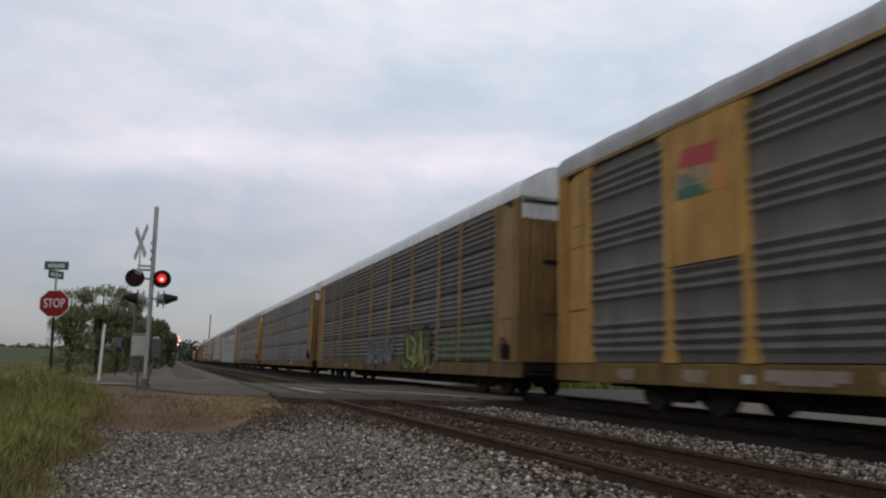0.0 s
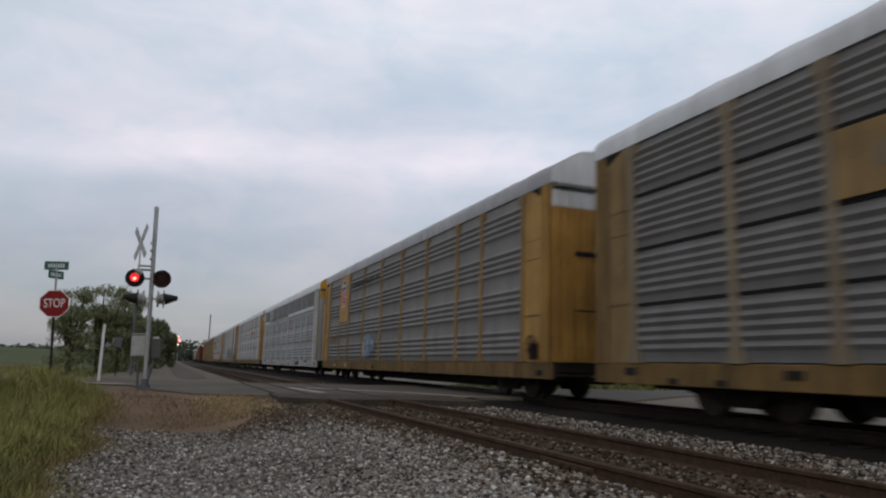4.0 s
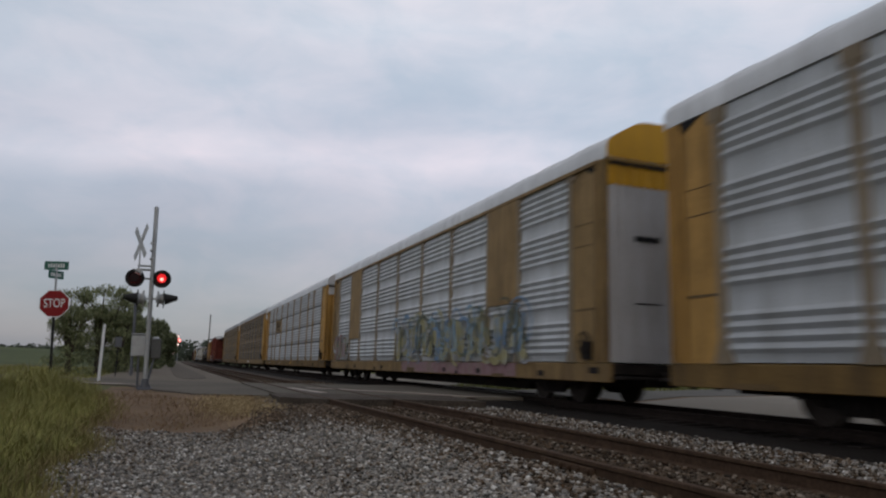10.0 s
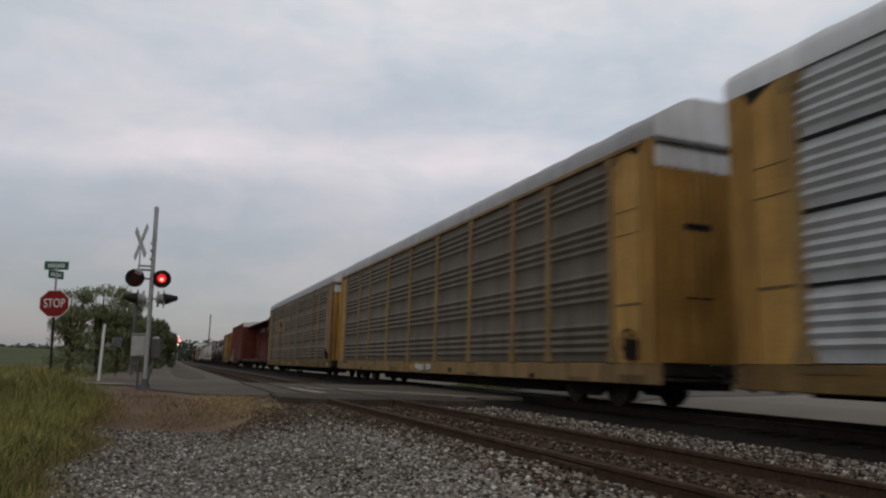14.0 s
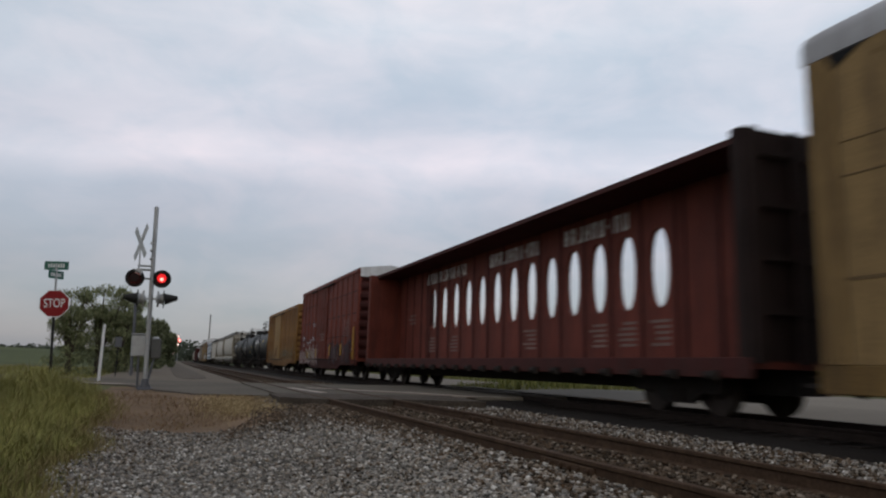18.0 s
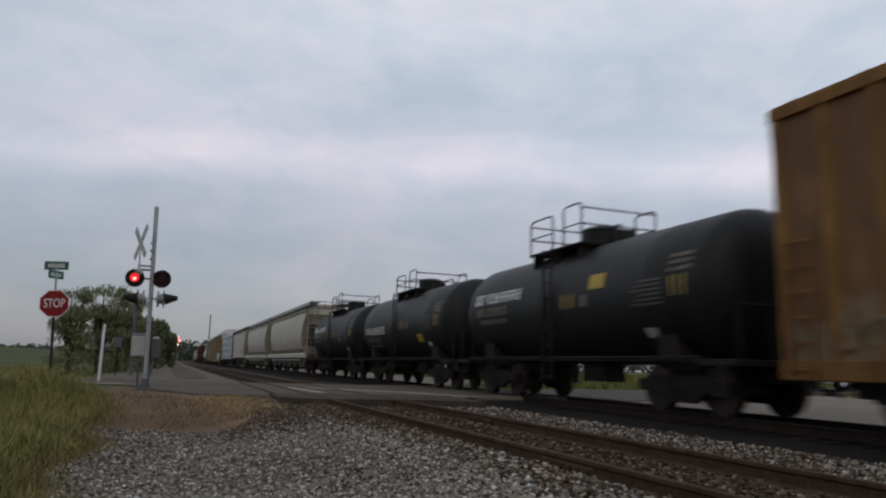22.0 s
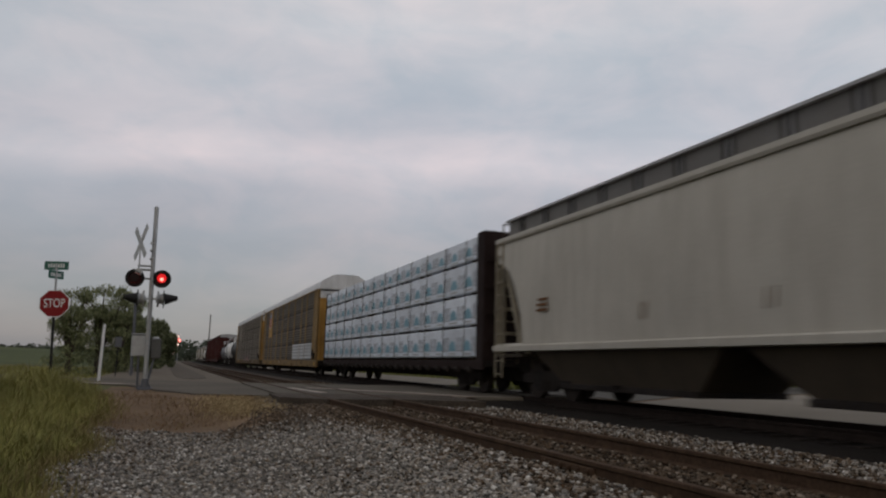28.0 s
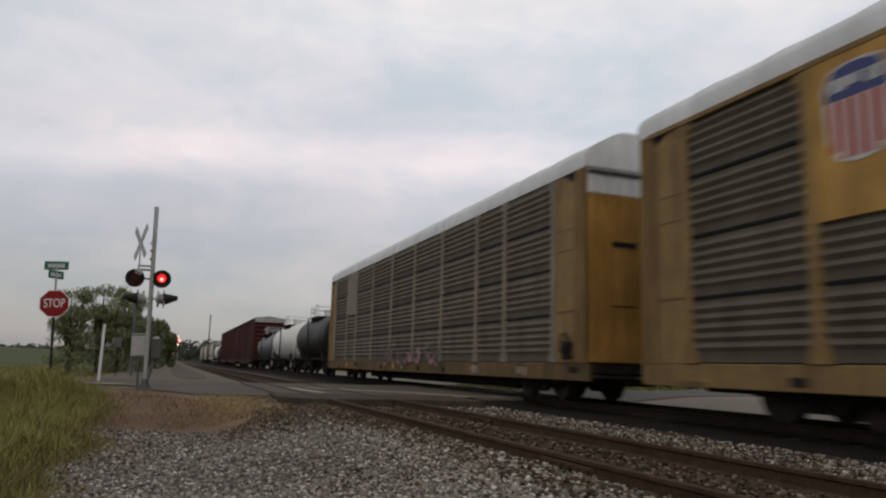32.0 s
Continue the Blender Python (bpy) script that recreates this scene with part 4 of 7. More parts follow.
    bm = bmesh.new()
    rings = []
    # the barrel; sides end slanting towards the slope sheets
    for y, k in ((-b, 1.0), (-b * 0.5, 1.0), (0, 1.0), (b * 0.5, 1.0), (b, 1.0)):
        ring = []
        for x, z in full:
            yy = y
            if abs(y) == b:
                q = max(0.0, min(1.1, (z - 1.4) / 3.0))
                yy = y + math.copysign(1, y) * ((-0.45 + 1.42 * (0.5 * q + 0.5 * q ** 3)) if curved else (0.0 + 1.6 * (1 - math.sqrt(max(0.0, 1 - min(1.0, (z - 1.38) / 2.37) ** 2)))))
            ring.append(bm.verts.new((x, yy, z)))
        rings.append(ring)
    for a, c in zip(rings, rings[1:]):
        for i in range(len(full) - 1):
            bm.faces.new((a[i], a[i + 1], c[i + 1], c[i]))
        bm.faces.new((a[-1], a[0], c[0], c[-1]))
    bm.faces.new(rings[0])
    bm.faces.new(rings[-1][::-1])
    body = part("body", bm, M["hopper"], car, smooth=True)
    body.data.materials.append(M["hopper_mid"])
    # bottom curve darker: splash dirt and the shade of its inward turn
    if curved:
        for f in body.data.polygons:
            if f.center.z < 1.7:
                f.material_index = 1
    for s in (-1, 1):
        # side sill and top edge
        bm = bmesh.new()
        prism(bm, [(s * 1.50, sz), (s * 1.62, sz + 0.02), (s * 1.63, 1.36), (s * 1.48, 1.44)], "y", -h + 0.05, h - 0.05)
        part("side_sill", bm, M["hopper"], car)
        bm = bmesh.new()
        prism(bm, [(s * 1.36, 4.34), (s * 1.50, 4.33), (s * 1.52, 4.43), (s * 1.34, 4.46)] if curved else [(s * 1.40, 4.30), (s * 1.58, 4.28), (s * 1.61, 4.34), (s * 1.60, 4.44), (s * 1.40, 4.48)], "y", -b - (1.2 if curved else 1.62), b + (1.2 if curved else 1.62))
        part("top_chord", bm, M["hopper"], car)
        # ends: posts, slope sheet, ladders, platform
        for q in (-1, 1):
            bm = bmesh.new()
            box(bm, *sorted((q * 1.42, q * 1.54)), *sorted((s * (h - 0.18), s * (h - 0.05))), 1.1, 4.4)
            part("corner_post", bm, M["hopper_mid"], car)
            bm = bmesh.new()
            prism(bm, [(s * (b + 0.2), 1.42), (s * (b + 0.36), 1.42), (s * (h - 0.2), 4.2), (s * (h - 0.36), 4.3)], "x", *sorted((q * 1.40, q * 1.48)))
            part("end_brace", bm, M["hopper_mid"], car)
            bm = bmesh.new()
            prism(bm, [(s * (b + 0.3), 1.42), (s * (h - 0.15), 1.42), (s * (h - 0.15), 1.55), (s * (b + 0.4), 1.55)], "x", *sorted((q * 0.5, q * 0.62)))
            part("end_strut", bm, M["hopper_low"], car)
        # the slope sheet's shade is put into its dark colour
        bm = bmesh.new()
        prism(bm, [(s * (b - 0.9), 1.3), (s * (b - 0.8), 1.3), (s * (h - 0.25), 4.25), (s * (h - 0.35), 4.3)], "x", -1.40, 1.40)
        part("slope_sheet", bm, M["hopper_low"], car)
        bm = bmesh.new()
        box(bm, -1.55, 1.55, *sorted((s * (h - 0.25), s * (h - 0.1))), 4.05, 4.42)
        part("end_beam", bm, M["hopper"], car)
        bm = bmesh.new()
        prism(bm, [(s * (h - 0.72), 3.35), (s * (h - 0.67), 3.35), (s * (h - 0.30), 4.10), (s * (h - 0.36), 4.10)], "x", -1.34, 1.34)
        part("end_sheet", bm, M["hopper"], car)
        bm = bmesh.new()
        box(bm, -1.5, 1.5, *sorted((s * (h - 1.6), s * h)), 1.08, 1.16)
        box(bm, -0.35, 0.35, *sorted((s * (h - 3.6), s * h)), 0.65, 1.08)
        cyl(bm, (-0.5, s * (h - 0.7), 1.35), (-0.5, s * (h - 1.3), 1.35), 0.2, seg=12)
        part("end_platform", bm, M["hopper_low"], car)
        bm = bmesh.new()
        for x in (-1.35, -0.4, 0.4, 1.35):
            cyl(bm, (x, s * (h - 0.1), 4.4), (x, s * (h - 0.1), 4.95), 0.022, seg=6)
        cyl(bm, (-1.35, s * (h - 0.1), 4.95), (1.35, s * (h - 0.1), 4.95), 0.022, seg=6)
        cyl(bm, (-1.35, s * (h - 0.1), 4.68), (1.35, s * (h - 0.1), 4.68), 0.018, seg=6)
        part("end_rail", bm, M["hopper_low"], car)
        ladder(car, M["hopper_mid"], -1.58, s * (h - 0.35), 0.5, 4.4)
        ladder(car, M["hopper_mid"], -1.05, s * (h - 0.06), 0.9, 4.4, along="x")
        for z in (1.75, 2.45, 3.15):
            bm = bmesh.new()
            box(bm, -1.44, 1.44, *sorted((s * (h - 0.16), s * (h - 0.09))), z - 0.05, z + 0.05)
            part("end_beam", bm, M["hopper_mid"], car)
        for x in (-0.55, 0.55):
            bm = bmesh.new()
            box(bm, x - 0.06, x + 0.06, *sorted((s * (h - 0.22), s * (h - 0.12))), 1.16, 4.06)
            part("end_post", bm, M["hopper_mid"], car)
        bm = bmesh.new()
        cyl(bm, (0.75, s * (h - 0.5), 1.45), (0.75, s * (h - 1.1), 1.45), 0.24, seg=14)
        box(bm, 0.2, 1.2, *sorted((s * (h - 0.45), s * (h - 1.2))), 1.16, 1.24)
        part("brake_cylinder", bm, M["under"], car)
        coupler(car, s * h, s)
    # running boards on the roof and the trough hatch
    for x in (-1.05, 1.05):
        bm = bmesh.new()
        box(bm, x - 0.33, x + 0.33, -h + 0.3, h - 0.3, rz - 0.06, rz)
        for i in range(13):
            y = -h + 1.2 + i * (length - 2.4) / 12
            box(bm, x - 0.25, x + 0.25, y - 0.03, y + 0.03, 4.50, rz - 0.04)
        if curved:
            box(bm, *sorted((x + math.copysign(0.30, x), x + math.copysign(0.34, x))), -h + 0.3, h - 0.3, rz - 0.22, rz + 0.004)
        part("roof_walk", bm, M["roof_dark"], car)
    for x in (-1.28, 1.28) if not curved else ():
        bm = bmesh.new()
        box(bm, *sorted((x, x * 0.97)), -h + 0.35, h - 0.35, 4.44, rz - 0.06)
        part("walk_apron", bm, M["panel_mid"], car)
        for i in range(13):
            y = -h + 1.2 + i * (length - 2.4) / 12
            bm = bmesh.new()
            for q in (-0.09, 0.09):
                box(bm, *sorted((x, x * 1.04)), y + q - 0.014, y + q + 0.014, 4.44, rz - 0.06)
            part("walk_post", bm, M["under"], car)
    bm = bmesh.new()
    box(bm, -0.98, 0.98, -b - 0.3, b + 0.3, 4.58, 4.885, 0.04)
    part("roof_hatch", bm, M["hopper"], car)
    n = 6 if curved else 2
    for i in range(n):
        y = (i - (n - 1) / 2) * (2.6 if curved else 2 * b / n)
        bm = bmesh.new()
        if curved:
            # round-bottomed bays
            pts = [(y - 1.27, 1.40), (y - 1.27, 1.02)] + [(y - 1.27 * math.cos(math.pi * k / 14), 1.0 - 0.56 * math.sin(math.pi * k / 14)) for k in range(1, 14)] + [(y + 1.27, 1.02), (y + 1.27, 1.40)]
            prism(bm, pts, "x", -1.30, 1.30)
        else:
            bw = b / n - 0.05
            u, v = 1.0, bw * 0.66
            A = [bm.verts.new((x, y + c, 0.38)) for x, c in ((-u, -v), (u, -v), (u, v), (-u, v))]
            B = [bm.verts.new((x, y + c, 1.40)) for x, c in ((-1.45, -bw), (1.45, -bw), (1.45, bw), (-1.45, bw))]
            for k in range(4):
                bm.faces.new((A[k], A[(k + 1) % 4], B[(k + 1) % 4], B[k]))
            bm.faces.new(A[::-1])
            bm.faces.new(B)
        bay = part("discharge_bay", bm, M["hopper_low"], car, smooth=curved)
        bm = bmesh.new()
        u, v = (0.9, 0.42) if curved else (1.0, (b / n - 0.05) * 0.66)
        box(bm, -u - 0.15, u + 0.15, y - v - 0.05, y + v + 0.05, 0.30, 0.43, 0.02)
        cyl(bm, (-1.3, y, 0.42), (1.3, y, 0.42), 0.04, seg=8)
        part("outlet_gate", bm, M["under"], bay)
    for x in (-1.5, 1.5) if curved else ():
        bm = bmesh.new()
        cyl(bm, (x, -b + 0.6, 0.95), (x, b - 0.6, 0.95), 0.035, seg=8)
        part("gate_pipe", bm, M["white"], car, "pale gate pipe")
    sets = truck_parts(car, -h + 2.1, "a") + truck_parts(car, h - 2.1, "b")
    return car, sets


def centrebeam_open(label, length, seed):
    """An empty centre-partition flat car with tall oval openings in the partition."""
    rng = random.Random(seed)
    car = root("centrebeam_flatcar", label, "railcar", "cars of the freight train")
    h = length / 2
    z0, z1 = 1.0, 4.86
    first, step, n = -7.60, 1.228, 13
    t = 0.07
    # the partition: panels between the ovals, each with its half of two openings cut out
    def bay(w, oval):
        bm = bmesh.new()
        if not oval:
            box(bm, -t, t, -w / 2, w / 2, z0, z1)
            return bm
        cz, ry, rz = 3.12, 0.36, 0.92
        seg = 28
        ring = []
        outer = []
        for i in range(seg):
            a = 2 * math.pi * i / seg
            c, s = math.cos(a), math.sin(a)
            ring.append((ry * math.copysign(abs(c) ** 0.85, c), cz + rz * math.copysign(abs(s) ** 0.85, s)))
            k = min((w / 2) / abs(c) if abs(c) > 1e-6 else 1e9, ((z1 - cz) if s > 0 else (cz - z0)) / abs(s) if abs(s) > 1e-6 else 1e9)
            outer.append((k * c, cz + k * s))
        for cy, zz in ((w / 2, z1), (-w / 2, z1), (-w / 2, z0), (w / 2, z0)):
            j = min(range(seg), key=lambda q: (outer[q][0] - cy) ** 2 + (outer[q][1] - zz) ** 2)
            outer[j] = (cy, zz)
        V = {}
        for x in (-t, t):
            V[x] = ([bm.verts.new((x, a, b)) for a, b in ring], [bm.verts.new((x, a, b)) for a, b in outer])
        for i in range(seg):
            j = (i + 1) % seg
            for x in (-t, t):
                r, o = V[x]
                bm.faces.new((r[i], o[i], o[j], r[j]))
            bm.faces.new((V[-t][0][i], V[-t][0][j], V[t][0][j], V[t][0][i]))
            bm.faces.new((V[-t][1][i], V[-t][1][j], V[t][1][j], V[t][1][i]))
        return bm
    me = data("partition_panel", bay(step - 0.006, True), M["oxide"])
    for i in range(n):
        put("partition_panel", me, car, (0, first + i * step, 0))
    a, b = first - step / 2, first + (n - 0.5) * step
    for y0, y1 in ((-h + 0.12, a), (b, h - 0.12)):
        me2 = data("partition_end", bay(y1 - y0 - 0.006, False), M["oxide"])
        put("partition_end", me2, car, (0, (y0 + y1) / 2, 0))
    # stiffening posts
    for i in range(n + 1):
        y = a + i * step
        def post():
            bm = bmesh.new()
            box(bm, -0.10, 0.10, -0.04, 0.04, 1.0, 4.85)
            return data("post", bm, M["oxide_dark"])
        put("post", once("cbpost", post), car, (0, y, 0))
    for y in [-h + 1.2 + k * 1.05 for k in range(3)] + [h - 1.2 - k * 1.05 for k in range(5)]:
        put("post", CACHE["cbpost"], car, (0, y, 0))
    # wide top chord
    bm = bmesh.new()
    prism(bm, [(-1.28, 4.80), (1.28, 4.80), (1.28, 4.92), (0.2, 4.99), (-0.2, 4.99), (-1.28, 4.92)], "y", -h + 0.1, h - 0.1)
    part("top_chord", bm, M["oxide_dark"], car)
    # deck, sills and end bulkheads
    bm = bmesh.new()
    box(bm, -1.6, 1.6, -h, h, 0.86, 1.0)
    part("deck", bm, M["oxide"], car)
    for s in (-1, 1):
        bm = bmesh.new()
        box(bm, *sorted((s * 1.52, s * 1.62)), -h, h, 0.70, 1.04, 0.01)
        part("side_sill", bm, M["oxide_dark"], car)
        for i in range(22):
            y = -h + 0.8 + i * (length - 1.6) / 21
            def winch():
                bm = bmesh.new()
                cyl(bm, (-0.05, -0.12, 0), (-0.05, 0.12, 0), 0.07, seg=8)
                box(bm, -0.1, 0.0, -0.16, -0.12, -0.09, 0.09)
                return data("winch", bm, M["under"])
            put("winch", once("winch", winch), car, (s * 1.66, y, 0.74), (0, 0, 0 if s < 0 else 180))
        bm = bmesh.new()
        y0, y1 = sorted((s * (h - 0.28), s * h))
        box(bm, -1.6, 1.6, y0, y1, 0.95, 4.93, 0.02)
        # front bulkhead near-black, rear one in the car's red oxide
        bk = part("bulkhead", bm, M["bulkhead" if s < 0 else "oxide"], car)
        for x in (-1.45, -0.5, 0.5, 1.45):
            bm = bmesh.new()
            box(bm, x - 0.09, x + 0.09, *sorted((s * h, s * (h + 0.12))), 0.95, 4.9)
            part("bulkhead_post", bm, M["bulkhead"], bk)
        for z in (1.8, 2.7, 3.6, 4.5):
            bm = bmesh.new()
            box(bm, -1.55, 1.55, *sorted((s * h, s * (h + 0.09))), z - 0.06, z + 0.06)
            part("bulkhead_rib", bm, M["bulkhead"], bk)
        coupler(car, s * h, s)
    bm = bmesh.new()
    box(bm, -0.4, 0.4, -h + 0.3, h - 0.3, 0.42, 0.86)
    part("centre_sill", bm, M["under"], car)
    bm = bmesh.new()
    for y0, y1, k in ((-6.5, -3.4, 9), (-2.05, 1.6, 10), (3.6, 8.0, 12)):
        w = (y1 - y0) / k
        for i in range(k):
            a = y0 + i * w
            box(bm, -t - 0.012, -t - 0.004, a, a + w * 0.20, 4.18, 4.62)
            if i % 4 != 2:
                box(bm, -t - 0.012, -t - 0.004, a + w * 0.44, a + w * 0.62, 4.18, 4.62)
            z = (4.18, 4.54, 4.36)[i % 3]
            box(bm, -t - 0.011, -t - 0.005, a + w * 0.14, a + w * 0.5, z, z + 0.08)
    part("lettering", bm, M["letter"], car, "worn white lettering drawn as bars")
    bm = bmesh.new()
    for i in (1, 3, 8, 11, 12, 13):
        lines(bm, -t - 0.004, 6.75 - 1.228 * (i - 1), 7.55 - 1.228 * (i - 1), 1.35, 2.0, 5, rng)
    lines(bm, -t - 0.004, 9.3, 10.3, 2.6, 3.1, 3, rng)
    part("lettering_line", bm, M["letter_dim"], car)
    sets = truck_parts(car, -h + 2.5, "a") + truck_parts(car, h - 2.5, "b")
    return car, sets


def centrebeam_loaded(label, length, seed):
    """A centre-partition flat car, loaded with wrapped lumber packs."""
    rng = random.Random(seed)
    car = root("centrebeam_flatcar", label, "railcar", "cars of the freight train")
    h = length / 2
    bm = bmesh.new()
    box(bm, -1.6, 1.6, -h, h + 0.34, 0.80, 0.98)
    part("deck", bm, M["under"], car)
    bm = bmesh.new()
    box(bm, -0.07, 0.07, -h + 0.2, h - 0.2, 0.98, 4.8)
    box(bm, -0.45, 0.45, -h + 0.2, h - 0.2, 4.72, 4.82)
    part("partition", bm, M["oxide"], car)
    for s in (-1, 1):
        bm = bmesh.new()
        box(bm, *sorted((s * 1.52, s * 1.62)), -h, h, 0.70, 0.97, 0.01)
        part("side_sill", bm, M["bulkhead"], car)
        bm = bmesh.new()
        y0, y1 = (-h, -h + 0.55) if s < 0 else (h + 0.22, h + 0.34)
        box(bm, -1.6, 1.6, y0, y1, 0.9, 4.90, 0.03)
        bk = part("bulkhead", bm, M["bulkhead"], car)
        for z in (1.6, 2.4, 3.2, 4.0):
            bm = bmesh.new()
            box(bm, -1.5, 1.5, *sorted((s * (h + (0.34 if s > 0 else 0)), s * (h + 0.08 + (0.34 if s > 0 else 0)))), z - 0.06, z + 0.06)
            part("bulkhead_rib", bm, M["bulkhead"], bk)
        coupler(car, s * h, s)
        for i in range(24):
            y = -h + 0.8 + i * (length - 1.6) / 23
            put("winch", CACHE["winch"], car, (s * 1.66, y, 0.70), (0, 0, 0 if s < 0 else 180))
    bm = bmesh.new()
    box(bm, -0.4, 0.4, -h + 0.3, h - 0.3, 0.40, 0.80)
    part("centre_sill", bm, M["under"], car)
    sets = truck_parts(car, -h + 2.5, "a") + truck_parts(car, h - 2.5, "b")
    # packs in four tiers, each pack wrapped, with its print
    nb = 9
    y0, y1 = -h + 0.6, h + 0.2
    w = (y1 - y0) / nb
    def pack(th):
        bm = bmesh.new()
        box(bm, -0.72, 0.72, -w / 2 + 0.012, w / 2 - 0.012, 0.07, th - 0.01, 0.04)
        return data("lumber_pack", bm, M["wrap"])
    def bearer(th):
        bm = bmesh.new()
        box(bm, -0.70, 0.70, -0.05, 0.05, 0.0, 0.07)
        return data("bearer", bm, M["tie"])
    def arch(th):
        bm = bmesh.new()
        z, r = th * 0.27, min(0.28, th * 0.30)
        pts = [(r * math.cos(math.pi * i / 10), z + r * 1.2 * math.sin(math.pi * i / 10)) for i in range(11)]
        prism(bm, pts, "x", -0.728, -0.720)
        return data("print_arch", bm, M["teal"])
    def print_bar(th):
        bm = bmesh.new()
        for k in range(6):
            box(bm, -0.727, -0.720, -0.062, 0.062 - 0.03 * (k % 2), th * (0.25 + 0.078 * k), th * (0.31 + 0.078 * k))
        return data("print_bar", bm, M["print_grey"])
    def print_line(th):
        bm = bmesh.new()
        box(bm, -0.727, -0.720, -0.34, 0.34, th * 0.15, th * 0.20)
        return data("print_line", bm, M["panel_light"])
    z = 1.0
    for tier, th in enumerate((1.0, 1.0, 1.02, 0.80)):
        for s in (-1, 1):
            for i in range(nb):
                p = put("lumber_pack", once(("pack", th), lambda: pack(th)), car, (s * 0.86 + rng.uniform(-0.012, 0.012), y0 + (i + 0.5) * w, z), (0, 0, (0 if s < 0 else 180)), "white plastic-wrapped lumber pack with printed teal marks")
                for k in (-0.36, 0.36):
                    put("bearer", once("bearer", lambda: bearer(th)), p, (0, w * k, 0))
                if s < 0:
                    for k in (-0.25, 0.25):
                        put("print_arch", once(("arch", th), lambda: arch(th)), p, (0, w * k, 0))
                        put("print_line", once(("printline", th), lambda: print_line(th)), p, (0, w * k, 0))
                        for q in (-0.52, -0.37, 0.37, 0.52):
                            put("print_bar", once(("printbar", th), lambda: print_bar(th)), p, (0, w * k + q, 0))
        z += th
    for i in range(12):
        y = -h + 1.4 + i * (length - 2.4) / 11
        for s in (-1, 1):
            def strap():
                bm = bmesh.new()
                cyl(bm, (-1.63, 0, 0.8), (-1.60, 0, 4.80), 0.012, seg=5)
                return data("tie_down", bm, M["under"])
            put("tie_down", once("tiedown", strap), car, (0, y, 0), (0, 0, 0 if s < 0 else 180))
    return car, sets


# ---- the train, from its head to its tail: place of the middle along the line at 0 s ----
TRAIN = []


def run(car, middle, sets):
    TRAIN.append((car, middle, sets))


def build_train():
    P = 28.93
    first = 14.9 - 13.5                     # middle of the leading car in view
    R = random.Random
    # 0: dark rack with yellow posts and a tricolour emblem
    car, b, s = autorack("yellow autorack with dark soiled corrugated panels", "panel_dark", roof="roof_dark", eave="yellow_dull", seed=10)
    plate(car, b[7][0] + 0.05, b[7][1] - 0.05, 2.7, 5.38, M["yellow"], "yellow name board")
    y = (b[7][0] + b[7][1]) / 2 + 0.12
    x = -HALF - 0.046
    bm = bmesh.new()
    prism(bm, [(y - 0.50, 4.40), (y + 0.46, 4.52), (y + 0.36, 4.86), (y - 0.56, 4.80)], "x", x - 0.006, x)
    e = part("emblem", bm, M["red"], car, "red, white and green slanted emblem")
    bm = bmesh.new()
    prism(bm, [(y - 0.36, 3.90), (y + 0.54, 3.92), (y + 0.50, 4.44), (y + 0.10, 4.30)], "x", x - 0.006, x)
    part("emblem_green", bm, M["green"], e)
    bm = bmesh.new()
    prism(bm, [(y - 0.72, 3.92), (y - 0.48, 3.90), (y - 0.38, 4.40), (y - 0.62, 4.40)], "x", x - 0.006, x)
    part("emblem_orange", bm, M["orange"], e)
    for i in range(4):
        bm = bmesh.new()
        a = y - 0.36 + i * 0.24
        prism(bm, [(a, 4.12), (a + 0.09, 4.12), (a + 0.12, 4.46), (a + 0.02, 4.46)], "x", x - 0.010, x - 0.0062)
        part("emblem_bar", bm, M["letter_tan"], e)
    bm = bmesh.new()
    bars(bm, -HALF - 0.013, 5.0, 7.2, 0.62, 0.84, 9, R(2), 0.2)
    part("lettering", bm, M["letter_tan"], car)
    run(car, first, s)
    # 1: dark rack, graffiti low on the side
    car, b, s = autorack("dark autorack with yellow ends and graffiti", "panel_dark", post="yellow_dull", sill="sill_dirty", end="yellow_dull", doors="yellow_dull", roof="roof", tiers=True, seed=11)
    graffiti(car, -HALF - 0.045, -2.3, 1.7, 0.72, 2.06, M["spray_steel"], [M["line"]], R(3), 5, "faded silver sprayed letters")
    graffiti(car, -HALF - 0.045, -6.8, -3.7, 0.66, 2.15, M["spray_lime"], [M["line"]], R(4), 4, "yellow-green sprayed letters with dark outlines")
    tag_strokes(car, -HALF - 0.058, -6.9, -3.7, 0.60, 2.2, [M["olive"], M["line"], M["spray_lime"], M["spray_green"]], R(44), 22, "lime and black sprayed strokes")
    for i in range(2):
        ribbed_sheet(car, b[i][0] + 0.14, b[i][1] - 0.14, 0.97, 2.03, M["spray_moss"], "tinted_panel", "lower panel tinted dark green by spray paint")
    run(car, first + P, s)
    # 2: grey rack with a yellow board
    car, b, s = autorack("grey autorack with yellow ends and sill", "panel_mid", post="tan", end="yellow_dull", doors="yellow_dull", tiers=True, seed=12)
    plate(car, b[6][0] + 0.25, b[6][1] - 0.1, 3.22, 4.24, M["yellow_dull"], "dull yellow name board with dark marks")
    bm = bmesh.new()
    bars(bm, -HALF - 0.046, b[6][0] + 0.8, b[6][1] - 0.7, 3.45, 3.9, 6, R(5), 0.25)
    part("lettering", bm, M["tan"], car)
    bm = bmesh.new()
    bars(bm, -HALF - 0.013, -6.3, -4.9, 0.62, 0.84, 8, R(6), 0.2)
    part("lettering", bm, M["letter_tan"], car, "white lettering drawn as bars")
    r = R(9)
    for q in range(7):
        bm = bmesh.new()
        a0 = r.uniform(0, 6)
